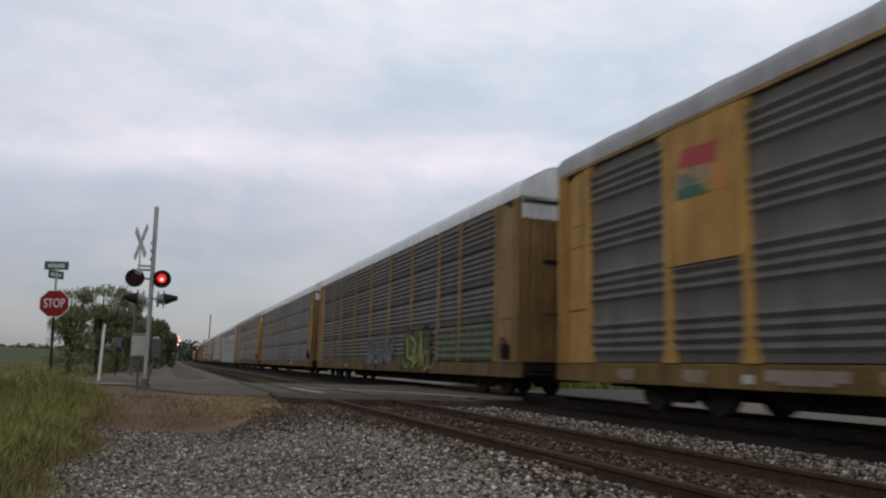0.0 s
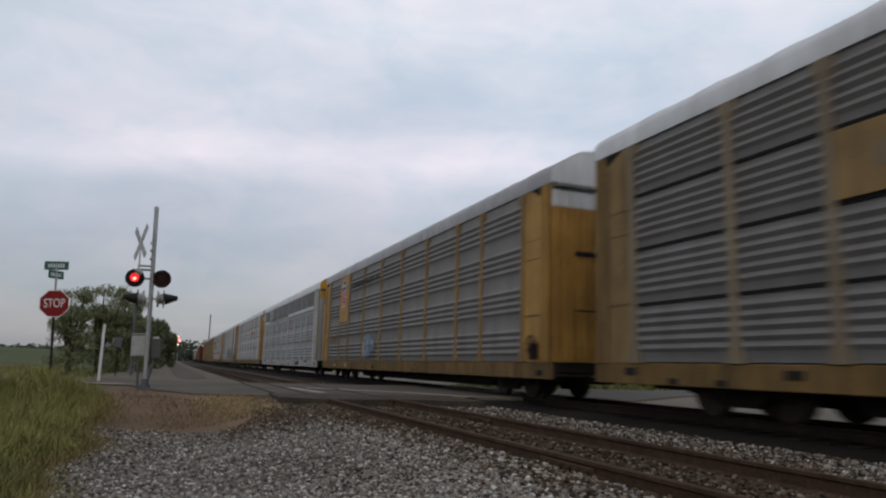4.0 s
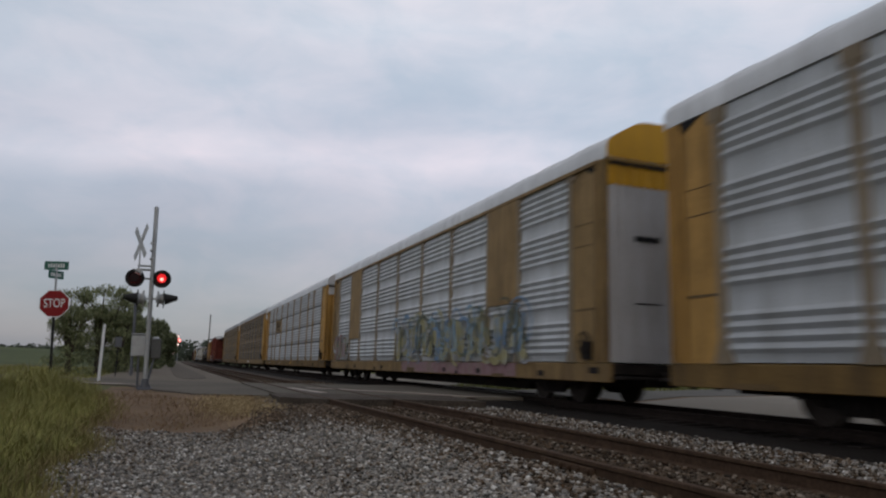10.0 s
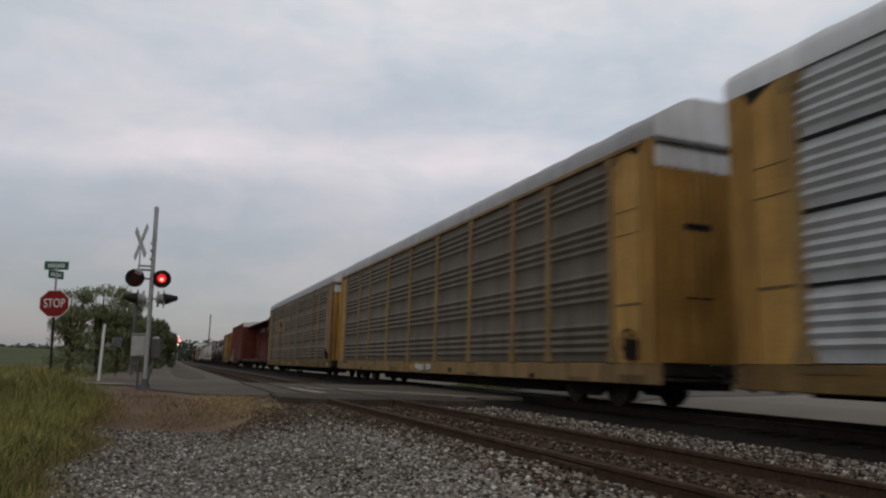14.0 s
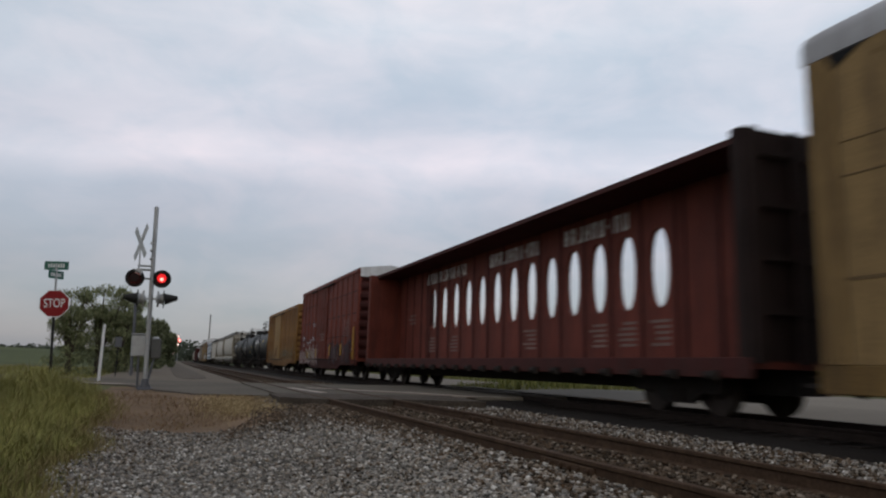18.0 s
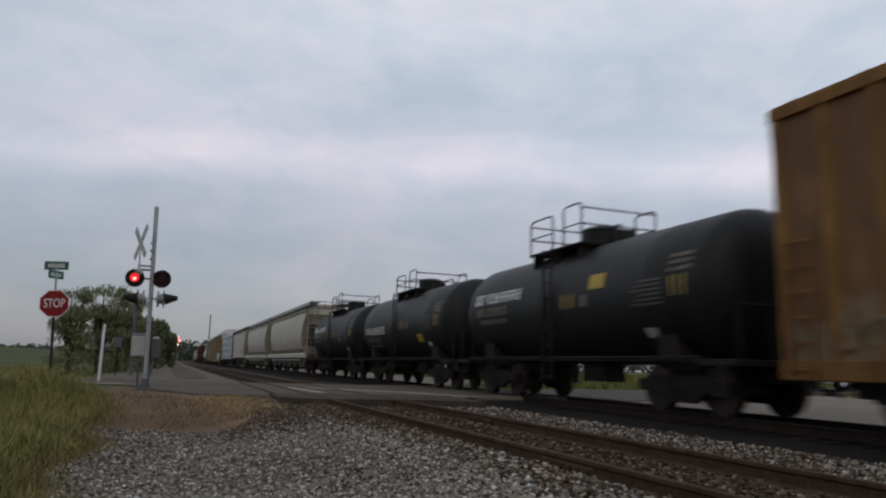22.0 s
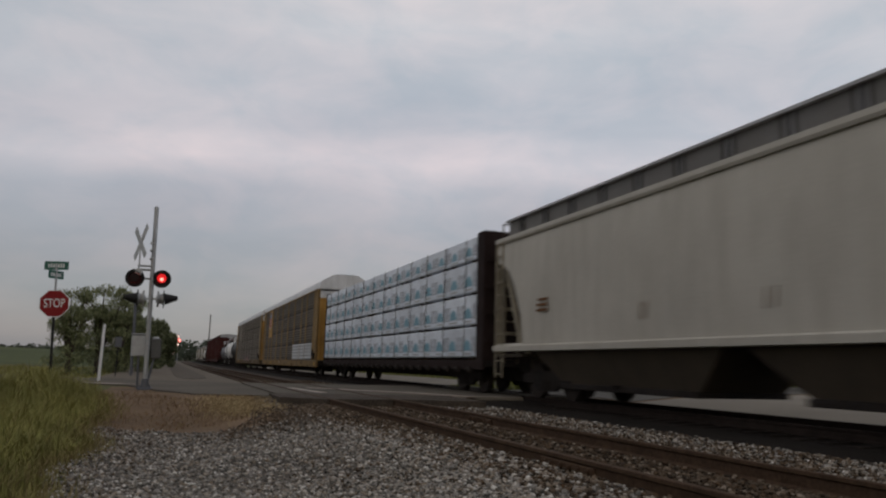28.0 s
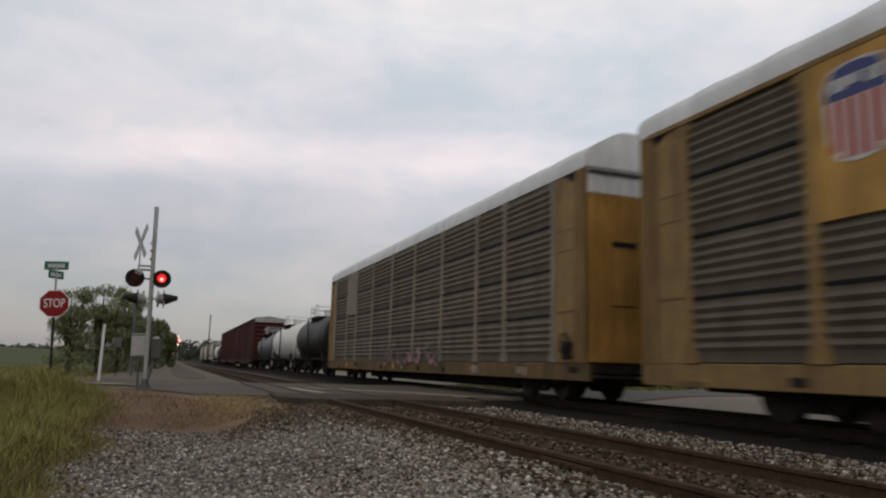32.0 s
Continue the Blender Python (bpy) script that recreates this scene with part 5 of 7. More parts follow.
        arc(bm, -HALF - 0.085 - 0.003 * q, -3.2 + q * 0.25, 1.32, r.uniform(0.14, 0.24), a0, a0 + r.uniform(1.5, 3.5), 0.05, 0.7, 0.003)
        part("graffiti_stroke", bm, M["line"], car, "dark sprayed tag" if q == 0 else "")
    run(car, first + 2 * P, s)
    # 3: yellow rack with the shield emblem
    car, b, s = autorack("yellow autorack with grey panels and a shield emblem", "panel_mid", post="yellow_dull", end="yellow", roof="roof_dark", seed=13)
    plate(car, b[7][0] + 0.05, b[7][1] - 0.05, 2.95, 5.38, M["yellow"], "yellow board behind the shield emblem")
    shield(car, (b[7][0] + b[7][1]) / 2 + 0.1, 4.44, 0.86)
    bm = bmesh.new()
    bars(bm, -HALF - 0.055, b[5][0] + 0.3, b[6][1] - 0.4, 4.57, 4.80, 24, R(5), 0.5, 0.004)
    part("lettering", bm, M["under"], car, "dark lettering drawn as bars")
    bm = bmesh.new()
    lines(bm, -HALF - 0.075, b[8][0] + 0.7, b[8][1] - 0.7, 1.85, 2.25, 4, R(6), 0.004)
    part("lettering", bm, M["sill_dirty"], car)
    tag_strokes(car, -HALF - 0.088, b[5][0] + 0.75, b[5][1] - 0.75, 1.05, 2.1, [M["spray_sky"], M["spray_sky"], M["spray_blue"], M["spray_grey"]], R(8), 26, "pale blue sprayed tag", (0.07, 0.18))
    run(car, first + 3 * P, s)
    # 4: white rack
    car, b, s = autorack("white autorack with grey corrugated side panels", "panel_pale", post="white_worn", sill="white_worn", end="white_worn", roof="roof", cap="yellow_bright", doors="white_worn", seed=14)
    for i in (0, 1, 2, 3, 8):
        plate(car, b[i][0] + 0.14, b[i][1] - 0.14, 4.20, 4.42, M["roof"], "white stripe panel", "stripe_panel", HALF + 0.01)
    for i in (0, 1, 2, 3, 4, 5, 6, 8):
        ribbed_sheet(car, b[i][0] + 0.14, b[i][1] - 0.14, 4.43, 5.36, M["panel_mid"], "vent_panel", "darker ribbed vent panel")
    for i, y in ((5, 3.2), (3, -2.95)):
        bm = bmesh.new()
        prism(bm, [(y + 0.26 * math.cos(math.pi * q / 6) * (1.0 if q % 2 else 0.72), 3.78 + 0.30 * math.sin(math.pi * q / 6) * (1.0 if q % 2 else 0.72)) for q in range(12)], "x", -HALF - 0.10, -HALF - 0.085)
        part("emblem", bm, M["faded_red"], car, "faded red emblem")
    plate(car, b[8][1] + 0.3, b[8][1] + 0.75, 2.25, 2.45, M["yellow_bright"], "yellow reflective label", "label_plate")
    plate(car, -13.5 + 0.35, -13.5 + 0.75, 2.25, 2.45, M["yellow_bright"], "yellow reflective label", "label_plate")
    bm = bmesh.new()
    bars(bm, -HALF - 0.013, -7.2, -5.6, 0.62, 0.86, 9, R(21), 0.25)
    part("lettering", bm, M["line"], car, "dark lettering drawn as bars")
    run(car, first + 4 * P, s)
    # 5: bright rack with red lettering
    car, b, s = autorack("bright galvanised autorack with yellow sill and ends", "panel_light", post="tan", sill="sill_yellow", end="yellow", cap="white", seed=15)
    bm = bmesh.new()
    bars(bm, -HALF - 0.095, -7.1, -4.72, 3.62, 3.96, 13, R(9), 0.3)
    for i in range(13):
        box(bm, -HALF - 0.09, -HALF - 0.086, -7.1 + i * 0.183, -7.0 + i * 0.183, 3.5, 3.56)
    part("lettering", bm, M["rust_red"], car, "rust-red lettering drawn as bars")
    run(car, first + 5 * P, s)
    # 6: bright rack with tan doors and graffiti
    car, b, s = autorack("galvanised autorack with tan posts and painted graffiti", "panel_light", post="tan", sill="yellow_dull", end="yellow_dull", cap="yellow_bright", doors="white", eave="yellow_dull", seed=16, ribs=5)
    plate(car, b[1][0] + 0.05, b[1][1] - 0.05, 2.5, 5.38, M["yellow_dull"], "tan sheet", "tan_sheet")
    plate(car, b[7][0] + 0.05, b[7][1] - 0.05, 2.0, 5.38, M["yellow_dull"], "tan sheet", "tan_sheet")
    tag_strokes(car, -HALF - 0.068, -9.8, 1.0, 0.98, 2.4, [M["gold_faint"], M["gold_faint"], M["spray_moss"], M["gold_faint"]], R(18), 46, "faint gold sprayed fill", (0.22, 0.48))
    tag_strokes(car, -HALF - 0.090, -9.9, 1.6, 0.80, 2.75, [M["spray_gold"], M["gold_faint"], M["spray_moss"], M["spray_blue"], M["spray_blue"], M["spray_sky"], M["spray_grey"]], R(12), 110, "gold, blue and grey sprayed letters", (0.03, 0.13))
    bm = bmesh.new()
    box(bm, -HALF - 0.017, -HALF - 0.013, -9.2, 0.6, 0.56, 0.91)
    part("graffiti", bm, M["spray_rose"], car, "rose paint sprayed along the sill")
    tag_strokes(car, -HALF - 0.088, 9.6, 12.2, 0.82, 2.35, [M["spray_mix"], M["spray_mix"], M["spray_grey"], M["spray_pink"], M["spray_green"], M["letter_tan"]], R(14), 34, "red, green and white sprayed tag", (0.08, 0.22))
    run(car, first + 6 * P, s)
    # 7: bright rack with black joints and a board
    car, b, s = autorack("bright galvanised autorack with yellow sill and black joints", "panel_light", post="yellow_dull", end="yellow", doors="yellow", tiers=True, cap="white", seed=17)
    plate(car, b[6][0] + 0.1, b[6][1] - 0.1, 3.22, 4.24, M["yellow_dull"], "dull yellow name board with dark marks")
    bm = bmesh.new()
    bars(bm, -HALF - 0.046, b[6][0] + 0.55, b[6][1] - 0.65, 3.52, 3.92, 8, R(27), 0.4)
    bars(bm, -HALF - 0.046, b[6][0] + 0.6, b[6][1] - 0.8, 3.38, 3.46, 16, R(28), 0.4)
    bars(bm, -HALF - 0.046, b[6][0] + 0.55, b[6][1] - 0.7, 3.98, 4.06, 14, R(29), 0.4)
    part("lettering", bm, M["under"], car, "dark lettering drawn as bars")
    run(car, first + 7 * P, s)
    # 8, 9: brown filmed racks
    car, b, s = autorack("brown-filmed autorack with yellow ends", "panel_brown", post="yellow_dull", end="yellow", sill="yellow_dull", roof="roof_dark", eave="yellow_dull", tiers=False, seed=18)
    bm = bmesh.new()
    bars(bm, -HALF - 0.02, b[4][0] + 0.4, b[4][1] - 0.9, 0.62, 0.84, 7, R(6), 0.2)
    part("lettering", bm, M["letter"], car, "white lettering drawn as bars")
    run(car, first + 8 * P, s)
    car, b, s = autorack("brown-filmed autorack with yellow sill and name board", "panel_brown", post="yellow_dull", end="yellow_dull", roof="roof_dark", seed=19)
    plate(car, b[6][0] + 0.1, b[6][1] - 0.1, 3.22, 4.24, M["yellow_dull"], "dull yellow name board with dark marks")
    bm = bmesh.new()
    bars(bm, -HALF - 0.046, b[6][0] + 0.55, b[6][1] - 0.65, 3.52, 3.92, 8, R(27), 0.4)
    bars(bm, -HALF - 0.046, b[6][0] + 0.6, b[6][1] - 0.8, 3.38, 3.46, 16, R(28), 0.4)
    bars(bm, -HALF - 0.046, b[6][0] + 0.55, b[6][1] - 0.7, 3.98, 4.06, 14, R(29), 0.4)
    part("lettering", bm, M["under"], car, "dark lettering drawn as bars")
    run(car, first + 9 * P, s)
    # empty centre-partition car
    car, s = centrebeam_open("oxide-red centre-partition car with oval openings", 23.6, 20)
    run(car, 288.4, s)
    # red boxcar, ochre boxcar
    car, s = boxcar("oxide-red high-cube boxcar with white graffiti", 15.7, 5.77, "oxide", 21, "oxide", 14, 0.66)
    graffiti(car, -1.70, 3.2, 5.7, 0.58, 1.86, M["spray_pale"], [], R(29), 2, "large pale sprayed rounded patch", True)
    graffiti(car, -1.715, 1.5, 3.4, 0.62, 1.95, M["spray_pale"], [M["oxide"], M["letter_tan"]], R(31), 4, "pale grey sprayed letters")
    graffiti(car, -1.715, 5.7, 7.5, 0.70, 1.65, M["spray_pale"], [M["oxide"]], R(30), 3, "pale grey sprayed letters")
    graffiti(car, -1.73, 3.5, 5.5, 0.95, 1.65, M["spray_tan"], [M["letter"], M["oxide_dark"]], R(36), 3, "tan sprayed letters over the pale patch")
    bm = bmesh.new()
    for y, z, n in ((6.0, 2.25, 3), (6.0, 1.80, 3), (4.6, 1.88, 3), (3.6, 2.02, 3), (2.7, 2.15, 3), (2.6, 3.0, 5)):
        bars(bm, -1.70, y, y + 0.62, z, z + 0.09, n + 2, R(int(y * 7 + z * 9)), 0.3)
        bars(bm, -1.70, y, y + 0.62, z + 0.13, z + 0.22, n + 3, R(int(y * 5 + z * 9)), 0.35)
    part("lettering", bm, M["spray_grey"], car, "white lettering drawn as bars")
    tag_strokes(car, -1.70, -6.9, -1.6, 0.75, 1.95, [M["spray_night"], M["spray_night"], M["oxide_dark"], M["spray_night"], M["letter_dim"]], R(32), 50, "dark blue-black sprayed letters", (0.10, 0.26))
    for y, z0, z1 in ((1.9, 1.1, 1.6), (4.55, 1.1, 1.45), (-2.1, 1.2, 1.8), (-4.9, 1.2, 1.8), (-7.55, 1.0, 2.6)):
        bm = bmesh.new()
        box(bm, -1.745, -1.735, y - 0.10, y + 0.10, z0, z1)
        part("reflector", bm, M["yellow_bright"], car, "yellow upright reflector")
    bm = bmesh.new()
    for i in range(3):
        lines(bm, -1.69, -6.3 + i * 0.42, -6.05 + i * 0.42, 2.2, 3.1, 7, R(77 + i))
    lines(bm, -1.735, -0.4, 0.9, 2.1, 2.6, 3, R(78))
    part("lettering", bm, M["letter_dim"], car)
    run(car, 309.85, s)
    car, s = boxcar("weathered ochre boxcar with rust streaks and graffiti", 15.7, 5.18, "ochre", 22, "ochre_pale", 19, 0.66, roofm="ochre", door_at=1.7, side="ochre_dark")
    rr = R(33)
    for i in range(18):
        # paint worn away between the ribs, and old spray low on the side
        y0 = -7.85 + 0.12 + i * 15.46 / 18 + 0.10
        y1 = y0 + 15.46 / 18 - 0.20
        if abs((y0 + y1) / 2 - 1.7) < 1.9:
            continue
        top = rr.uniform(1.45, 2.35) if i < 9 else rr.uniform(1.2, 1.9)
        bm = bmesh.new()
        n = 6
        edge = [(y1 - (y1 - y0) * k / n, top + rr.uniform(-0.16, 0.16)) for k in range(n + 1)]
        prism(bm, [(y0, 0.97), (y1, 0.97)] + edge, "x", -1.606, -1.602)
        part("worn_patch", bm, M[rr.choice(("spray_tan", "spray_tan", "ochre_wash"))], car, "faded tan worn paint between ribs" if i == 0 else "")
    tag_strokes(car, -1.668, -6.4, -1.0, 0.98, 1.9, [M["spray_tan"], M["tan"], M["ochre_wash"], M["ochre_wash"], M["spray_moss"]], R(35), 30, "faded grey and tan sprayed letters", (0.05, 0.14))
    tag_strokes(car, -1.668, 3.6, 6.8, 0.98, 1.7, [M["tan"], M["spray_tan"], M["ochre_wash"]], R(34), 16, "faded pale sprayed letters", (0.05, 0.12))
    tag_strokes(car, -1.74, 0.5, 3.0, 1.1, 2.2, [M["tan"], M["rust"], M["rust"], M["spray_tan"]], R(37), 14, "pale and rusty sprayed tag on the door", (0.06, 0.14))
    run(car, 327.6, s)
    # three black tank cars
    for k, mid in enumerate((342.6, 355.5, 368.3)):
        car, s = tankcar("short black tank car with white and yellow markings", 12.2, 1.50, 2.42, "tank", 40 + k, (0.0, -0.22, -0.05)[k], (0.2, -0.3, 0.0)[k])
        lo = -12 if k == 1 else 8
        rk = R(90 + k)
        curved_glyphs(car, 2.42, 1.50, 1.75, 4.85, lo, lo + 12, 9, M["letter_clean"], rk, "white lettering drawn as strokes")
        curved_glyphs(car, 2.42, 1.50, 2.6, 4.6, lo - 14, lo - 5, 8, M["letter_tan"], rk)
        curved_glyphs(car, 2.42, 1.50, 2.6, 4.4, lo - 23, lo - 18, 12, M["letter_tan"], rk)
        for q in range(3):
            curved_glyphs(car, 2.42, 1.50, -5.05, -4.35, 10 + q * 5.5, 13 + q * 5.5, 6, M["letter_tan"], rk)
        y, a0, a1, m = ((-2.25, 6, 19, "placard_yellow"), (-3.1, -30, -18, "placard_yellow"), (-2.6, -19, 0, "tan"))[k]
        curved_patch(car, 2.42, 1.50, y, y + 0.62, a0, a1, M[m], "marking", "yellow square marking")
        for i in range(6):
            curved_patch(car, 2.42, 1.50, -4.2, -3.2 - 0.12 * (i % 3), -13 + i * 3.6, -11.2 + i * 3.6, M["panel_dark"], "marking", "grey lines of small data" if i == 0 else "")
        for i in range(3):
            curved_patch(car, 2.42, 1.50, -1.0 + i * 0.25, -0.94 + i * 0.25, -8, 4, M["placard_yellow"], "marking")
            curved_patch(car, 2.42, 1.50, -4.9 + i * 0.2, -4.85 + i * 0.2, -8, 7, M["placard_yellow"], "marking")
        curved_patch(car, 2.42, 1.50, -1.6, -1.25, -8, 2, M["panel_mid"], "marking", "grey lettering block")
        curved_patch(car, 2.42, 1.50, -3.75, -3.4, -40, -31, M["letter_clean"], "placard", "white placard")
        run(car, mid, s)
    # three grain hoppers
    for k, (mid, ln) in enumerate(((385.3, 19.5), (405.7, 19.4), (425.9, 18.2))):
        car, s = hopper("grey covered grain hopper with soiled, shade-darkened lower side", ln, 50 + k, curved=k < 2)
        bm = bmesh.new()
        if k < 2:
            lines(bm, -1.63, -6.3, -6.0, 2.1, 2.28, 2, R(k))
        else:
            for y in (-6.3, -3.6, -1.2, 2.0):
                for q in (0, 0.20):
                    prism(bm, [(y + q, 2.15), (y + q + 0.022, 2.15), (y + q + 0.07, 1.80), (y + q + 0.048, 1.80)], "x", -1.600, -1.592)
        lines(bm, -1.63, ln / 2 - 3.2, ln / 2 - 2.6, 2.2, 2.6, 3, R(k + 4))
        if k == 2:
            bm2 = bmesh.new()
            box(bm2, -1.612, -1.594, -5.75, -5.25, 1.75, 2.05)
            part("data_plate", bm2, M["under"], car, "small dark data plate")
        part("lettering", bm, M["line"] if k < 2 else M["rust"], car)
        run(car, mid, s)
    car, s = centrebeam_loaded("centre-partition car stacked with white-wrapped lumber packs", 22.6, 60)
    run(car, 447.0, s)
    # two more racks
    car, b, s = autorack("dark autorack with yellow ends and shield emblem", "panel_brown", post="yellow_dull", eave="yellow_dull", end="yellow_dull", sill="yellow_dull", tiers=True, seed=70)
    plate(car, b[7][0] + 0.05, b[7][1] - 0.05, 2.95, 5.38, M["yellow"], "yellow board behind the shield emblem")
    shield(car, (b[7][0] + b[7][1]) / 2 + 0.1, 4.44, 0.86)
    for i in (0, 1, 2):
        ribbed_sheet(car, b[i][0] + 0.13, b[i][1] - 0.13, 0.98, 2.04, M["panel_light"], "pale_panel", "pale replacement panel")
    run(car, 474.0, s)
    car, b, s = autorack("dark autorack with tan end sheets", "panel_brown", post="post_grey", sill="sill_dirty", end="yellow_dull", tiers=True, seed=71)
    plate(car, b[7][0] + 0.1, b[7][1] - 0.1, 3.22, 5.36, M["post_grey"], "pale tan board")
    tag_strokes(car, -HALF - 0.085, -4.5, 2.5, 0.75, 1.6, [M["spray_rose"], M["spray_pink"], M["panel_dark"]], R(15), 30, "faint rose sprayed letters")
    run(car, 474.0 + P, s)
    # the tail that is still far off
    u = 517.6
    box_label = "dark oxide-red boxcar with ribbed sides and pale roof"
    rest = [("tank", "black tank car with railed top platform", "tank", 11.4), ("tank", "white tank car with white end rails", "tank_white", 11.8), ("tank", "dark grey tank car with railed top platform", "tank_grey", 12.0),
            ("box", box_label, "oxide_dark", 17.2), ("box", box_label, "oxide_dark", 17.2), ("box", box_label, "oxide_dark", 17.2), ("tank", "black tank car with railed top platform", "tank", 12.4), ("tank", "white tank car with white end rails", "tank_white", 11.6),
            ("hop", "grey covered grain hopper with roof walk", "", 18.6), ("tank", "black tank car with railed top platform", "tank", 12.4), ("hop", "grey covered grain hopper with roof walk", "", 18.6), ("tank", "dark grey tank car with railed top platform", "tank_grey", 12.4), ("hop", "grey covered grain hopper with roof walk", "", 18.6)]
    for k, (kind, label, paint, ln) in enumerate(rest):
        u += 0.9 if k else 0.6
        if kind == "tank":
            car, s = tankcar(label, ln, 1.50 if paint != "tank_grey" else 1.36, 2.42 if paint != "tank_grey" else 2.2, paint, 80 + k, -0.25, trim="white", dome="tank_white" if k < 2 else "")
        elif kind == "box":
            car, s = boxcar(label, ln, 5.72, paint, 80 + k, paint, 13, 0.66, roofm="roof_dark")
        else:
            car, s = hopper(label, ln, 80 + k)
        run(car, u + ln / 2, s)
        u += ln


build_train()


def place(middle, t):
    y = middle - SPEED * t
    return pose(FAR + bend(y), y, 0, 0, 0, heading(y))


# ---- ground ----
ROAD_Y0, ROAD_Y1 = 18.3, 27.5     # the road that crosses the tracks


def smooth(a, b, x):
    k = max(0.0, min(1.0, (x - a) / (b - a)))
    return k * k * (3 - 2 * k)


def EAST(x):
    return -0.16 + 0.20 * smooth(12.5, 15.5, x) + 0.26 * smooth(15.5, 25.0, x)


def ground_height(x, y):
    """Height of the ground: low by the camera, up to the road, a bed under the tracks, fields beyond."""
    x -= bend(y)
    low = -0.42 - 0.10 * smooth(-2, -8, x)
    road = smooth(13.5, 18.0, y) * (1 - 0.55 * smooth(27.5, 33, y))
    z = low + (-0.07 - low) * road
    bed = smooth(0.9, 2.6, x)
    z = max(z, z + (-0.165 - z) * bed) if not ROAD_Y0 - 0.4 < y < ROAD_Y1 else z
    # the fields to the west swell up to a low crest
    z += 2.9 * smooth(-6.0, -26.0, x) * smooth(60.0, 190.0, y)
    if x > 12.0:
        # the land to the east lies a little higher than the rails
        z = z + (EAST(x) - z) * smooth(12.0, 12.8, x)
    return z


def make_ground():
    xs = sorted(set([-2500, -900, -300, -120, -60, -35, -22, -15] + [-11 + 0.6 * i for i in range(48)] + [3.47, 3.53, 4.93, 4.99] + [20, 26, 35, 60, 120, 300, 900, 2500]))
    ys = sorted(set([-900, -200, -60, -25, -10, -5] + [-3 + 0.5 * i for i in range(80)] + [38, 40, 45, 52, 60, 75, 90, 110, 140, 180, 230, 300, 400, 550, 800, 1200, 1900, 3000]))
    vs = []
    for y in ys:
        for x in xs:
            xx = x + bend(min(y, 500))
            vs.append((xx, y, ground_height(xx, y) - 0.03 + (0.015 * noise.noise((x * 0.7, y * 0.7, 0)) if abs(x) < 30 and -5 < y < 60 else 0)))
    n = len(xs)
    fs = [(j * n + i, j * n + i + 1, (j + 1) * n + i + 1, (j + 1) * n + i) for j in range(len(ys) - 1) for i in range(n - 1)]
    me = bpy.data.meshes.new("ground")
    me.from_pydata(vs, [], fs)
    for k in ("field", "verge", "gravel", "dirt", "gravel_dark", "gravel_brown"):
        me.materials.append(M[k])
    for p in me.polygons:
        c = p.center
        x = c.x - bend(c.y)
        k = 0
        if c.y < 90 and -14 < x < 40:
            k = 1
        if 0.2 < x < 12.4:
            k = 2
        if 3.4 < x < 7.2:
            k = 5
        # far track's bed, coloured with the shade the train casts on it
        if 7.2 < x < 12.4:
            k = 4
        if -1.0 < x <= 0.2 and c.y < 13.4:
            k = 2
        if 13.0 < c.y < 24 and -1.3 < x < 2.2:
            k = 3
        p.material_index = k
        p.use_smooth = True
    ob = new("ground", me)
    tagged(ob, "rough verge, gravel and flat green fields", "ground", kind="structure")


def slab(name, pts, z0, z1, material, label, kind="structure", cat="road"):
    bm = bmesh.new()
    prism(bm, pts, "z", z0, z1)
    ob = put(name, data(name, bm, material), None, label=label)
    tagged(ob, label, cat, kind=kind)
    return ob


def strip(name, x0, x1, y0, y1, z0, z1, material, label, cat="road", step=20.0):
    """A long band beside the tracks that follows their bend."""
    bm = bmesh.new()
    n = max(2, int((y1 - y0) / step))
    rows = []
    for i in range(n + 1):
        y = y0 + (y1 - y0) * (i / n) ** 1.6
        rows.append([bm.verts.new((x + bend(y), y, z)) for x, z in ((x0, z0), (x0, z1), (x1, z1), (x1, z0))])
    for a, b in zip(rows, rows[1:]):
        for k in range(4):
            bm.faces.new((a[k], a[(k + 1) % 4], b[(k + 1) % 4], b[k]))
    bm.faces.new(rows[0])
    bm.faces.new(rows[-1][::-1])
    ob = put(name, data(name, bm, material), None)
    return tagged(ob, label, cat, kind="structure")


make_ground()
slab("road", [(-70, 30), (-3, 25.6), (-1.0, 24.4), (-0.1, 20.9), (0.8, 18.8), (1.8, 18.5), (3.40, 17.9), (3.40, ROAD_Y1), (-6, 35), (-70, 41)], -0.30, -0.06, M["asphalt"], "worn grey asphalt road over the crossing")
slab("road_edge_line", [(-6, 27.2), (-1.35, 24.9), (-0.75, 25.1), (-6, 27.6)], -0.10, -0.052, M["letter_tan"], "worn white painted edge line on the road", cat="marking")
slab("crossing_header", [(3.6, 17.75), (9.3, 17.75), (9.3, 18.28), (3.6, 18.28)], -0.3, -0.02, M["concrete"], "pale concrete header at the crossing edge", cat="crossing")
def paved(name, xs, y0, y1, material, label, up=0.03):
    """A paved sheet that lies on the rising land east of the tracks; y1 may change with x."""
    bm = bmesh.new()
    rows = []
    for x in xs:
        z = EAST(x) if x > 12.4 else -0.05
        far = y1(x) if callable(y1) else y1
        rows.append([bm.verts.new((x, y0, z + up)), bm.verts.new((x, far, z + up)), bm.verts.new((x, far, z - 0.3)), bm.verts.new((x, y0, z - 0.3))])
    for p, q in zip(rows, rows[1:]):
        for k in range(4):
            bm.faces.new((p[k], p[(k + 1) % 4], q[(k + 1) % 4], q[k]))
    bm.faces.new(rows[0])
    bm.faces.new(rows[-1][::-1])
    tagged(put(name, data(name, bm, material), None), label, "road", kind="structure")


def road_side(x):
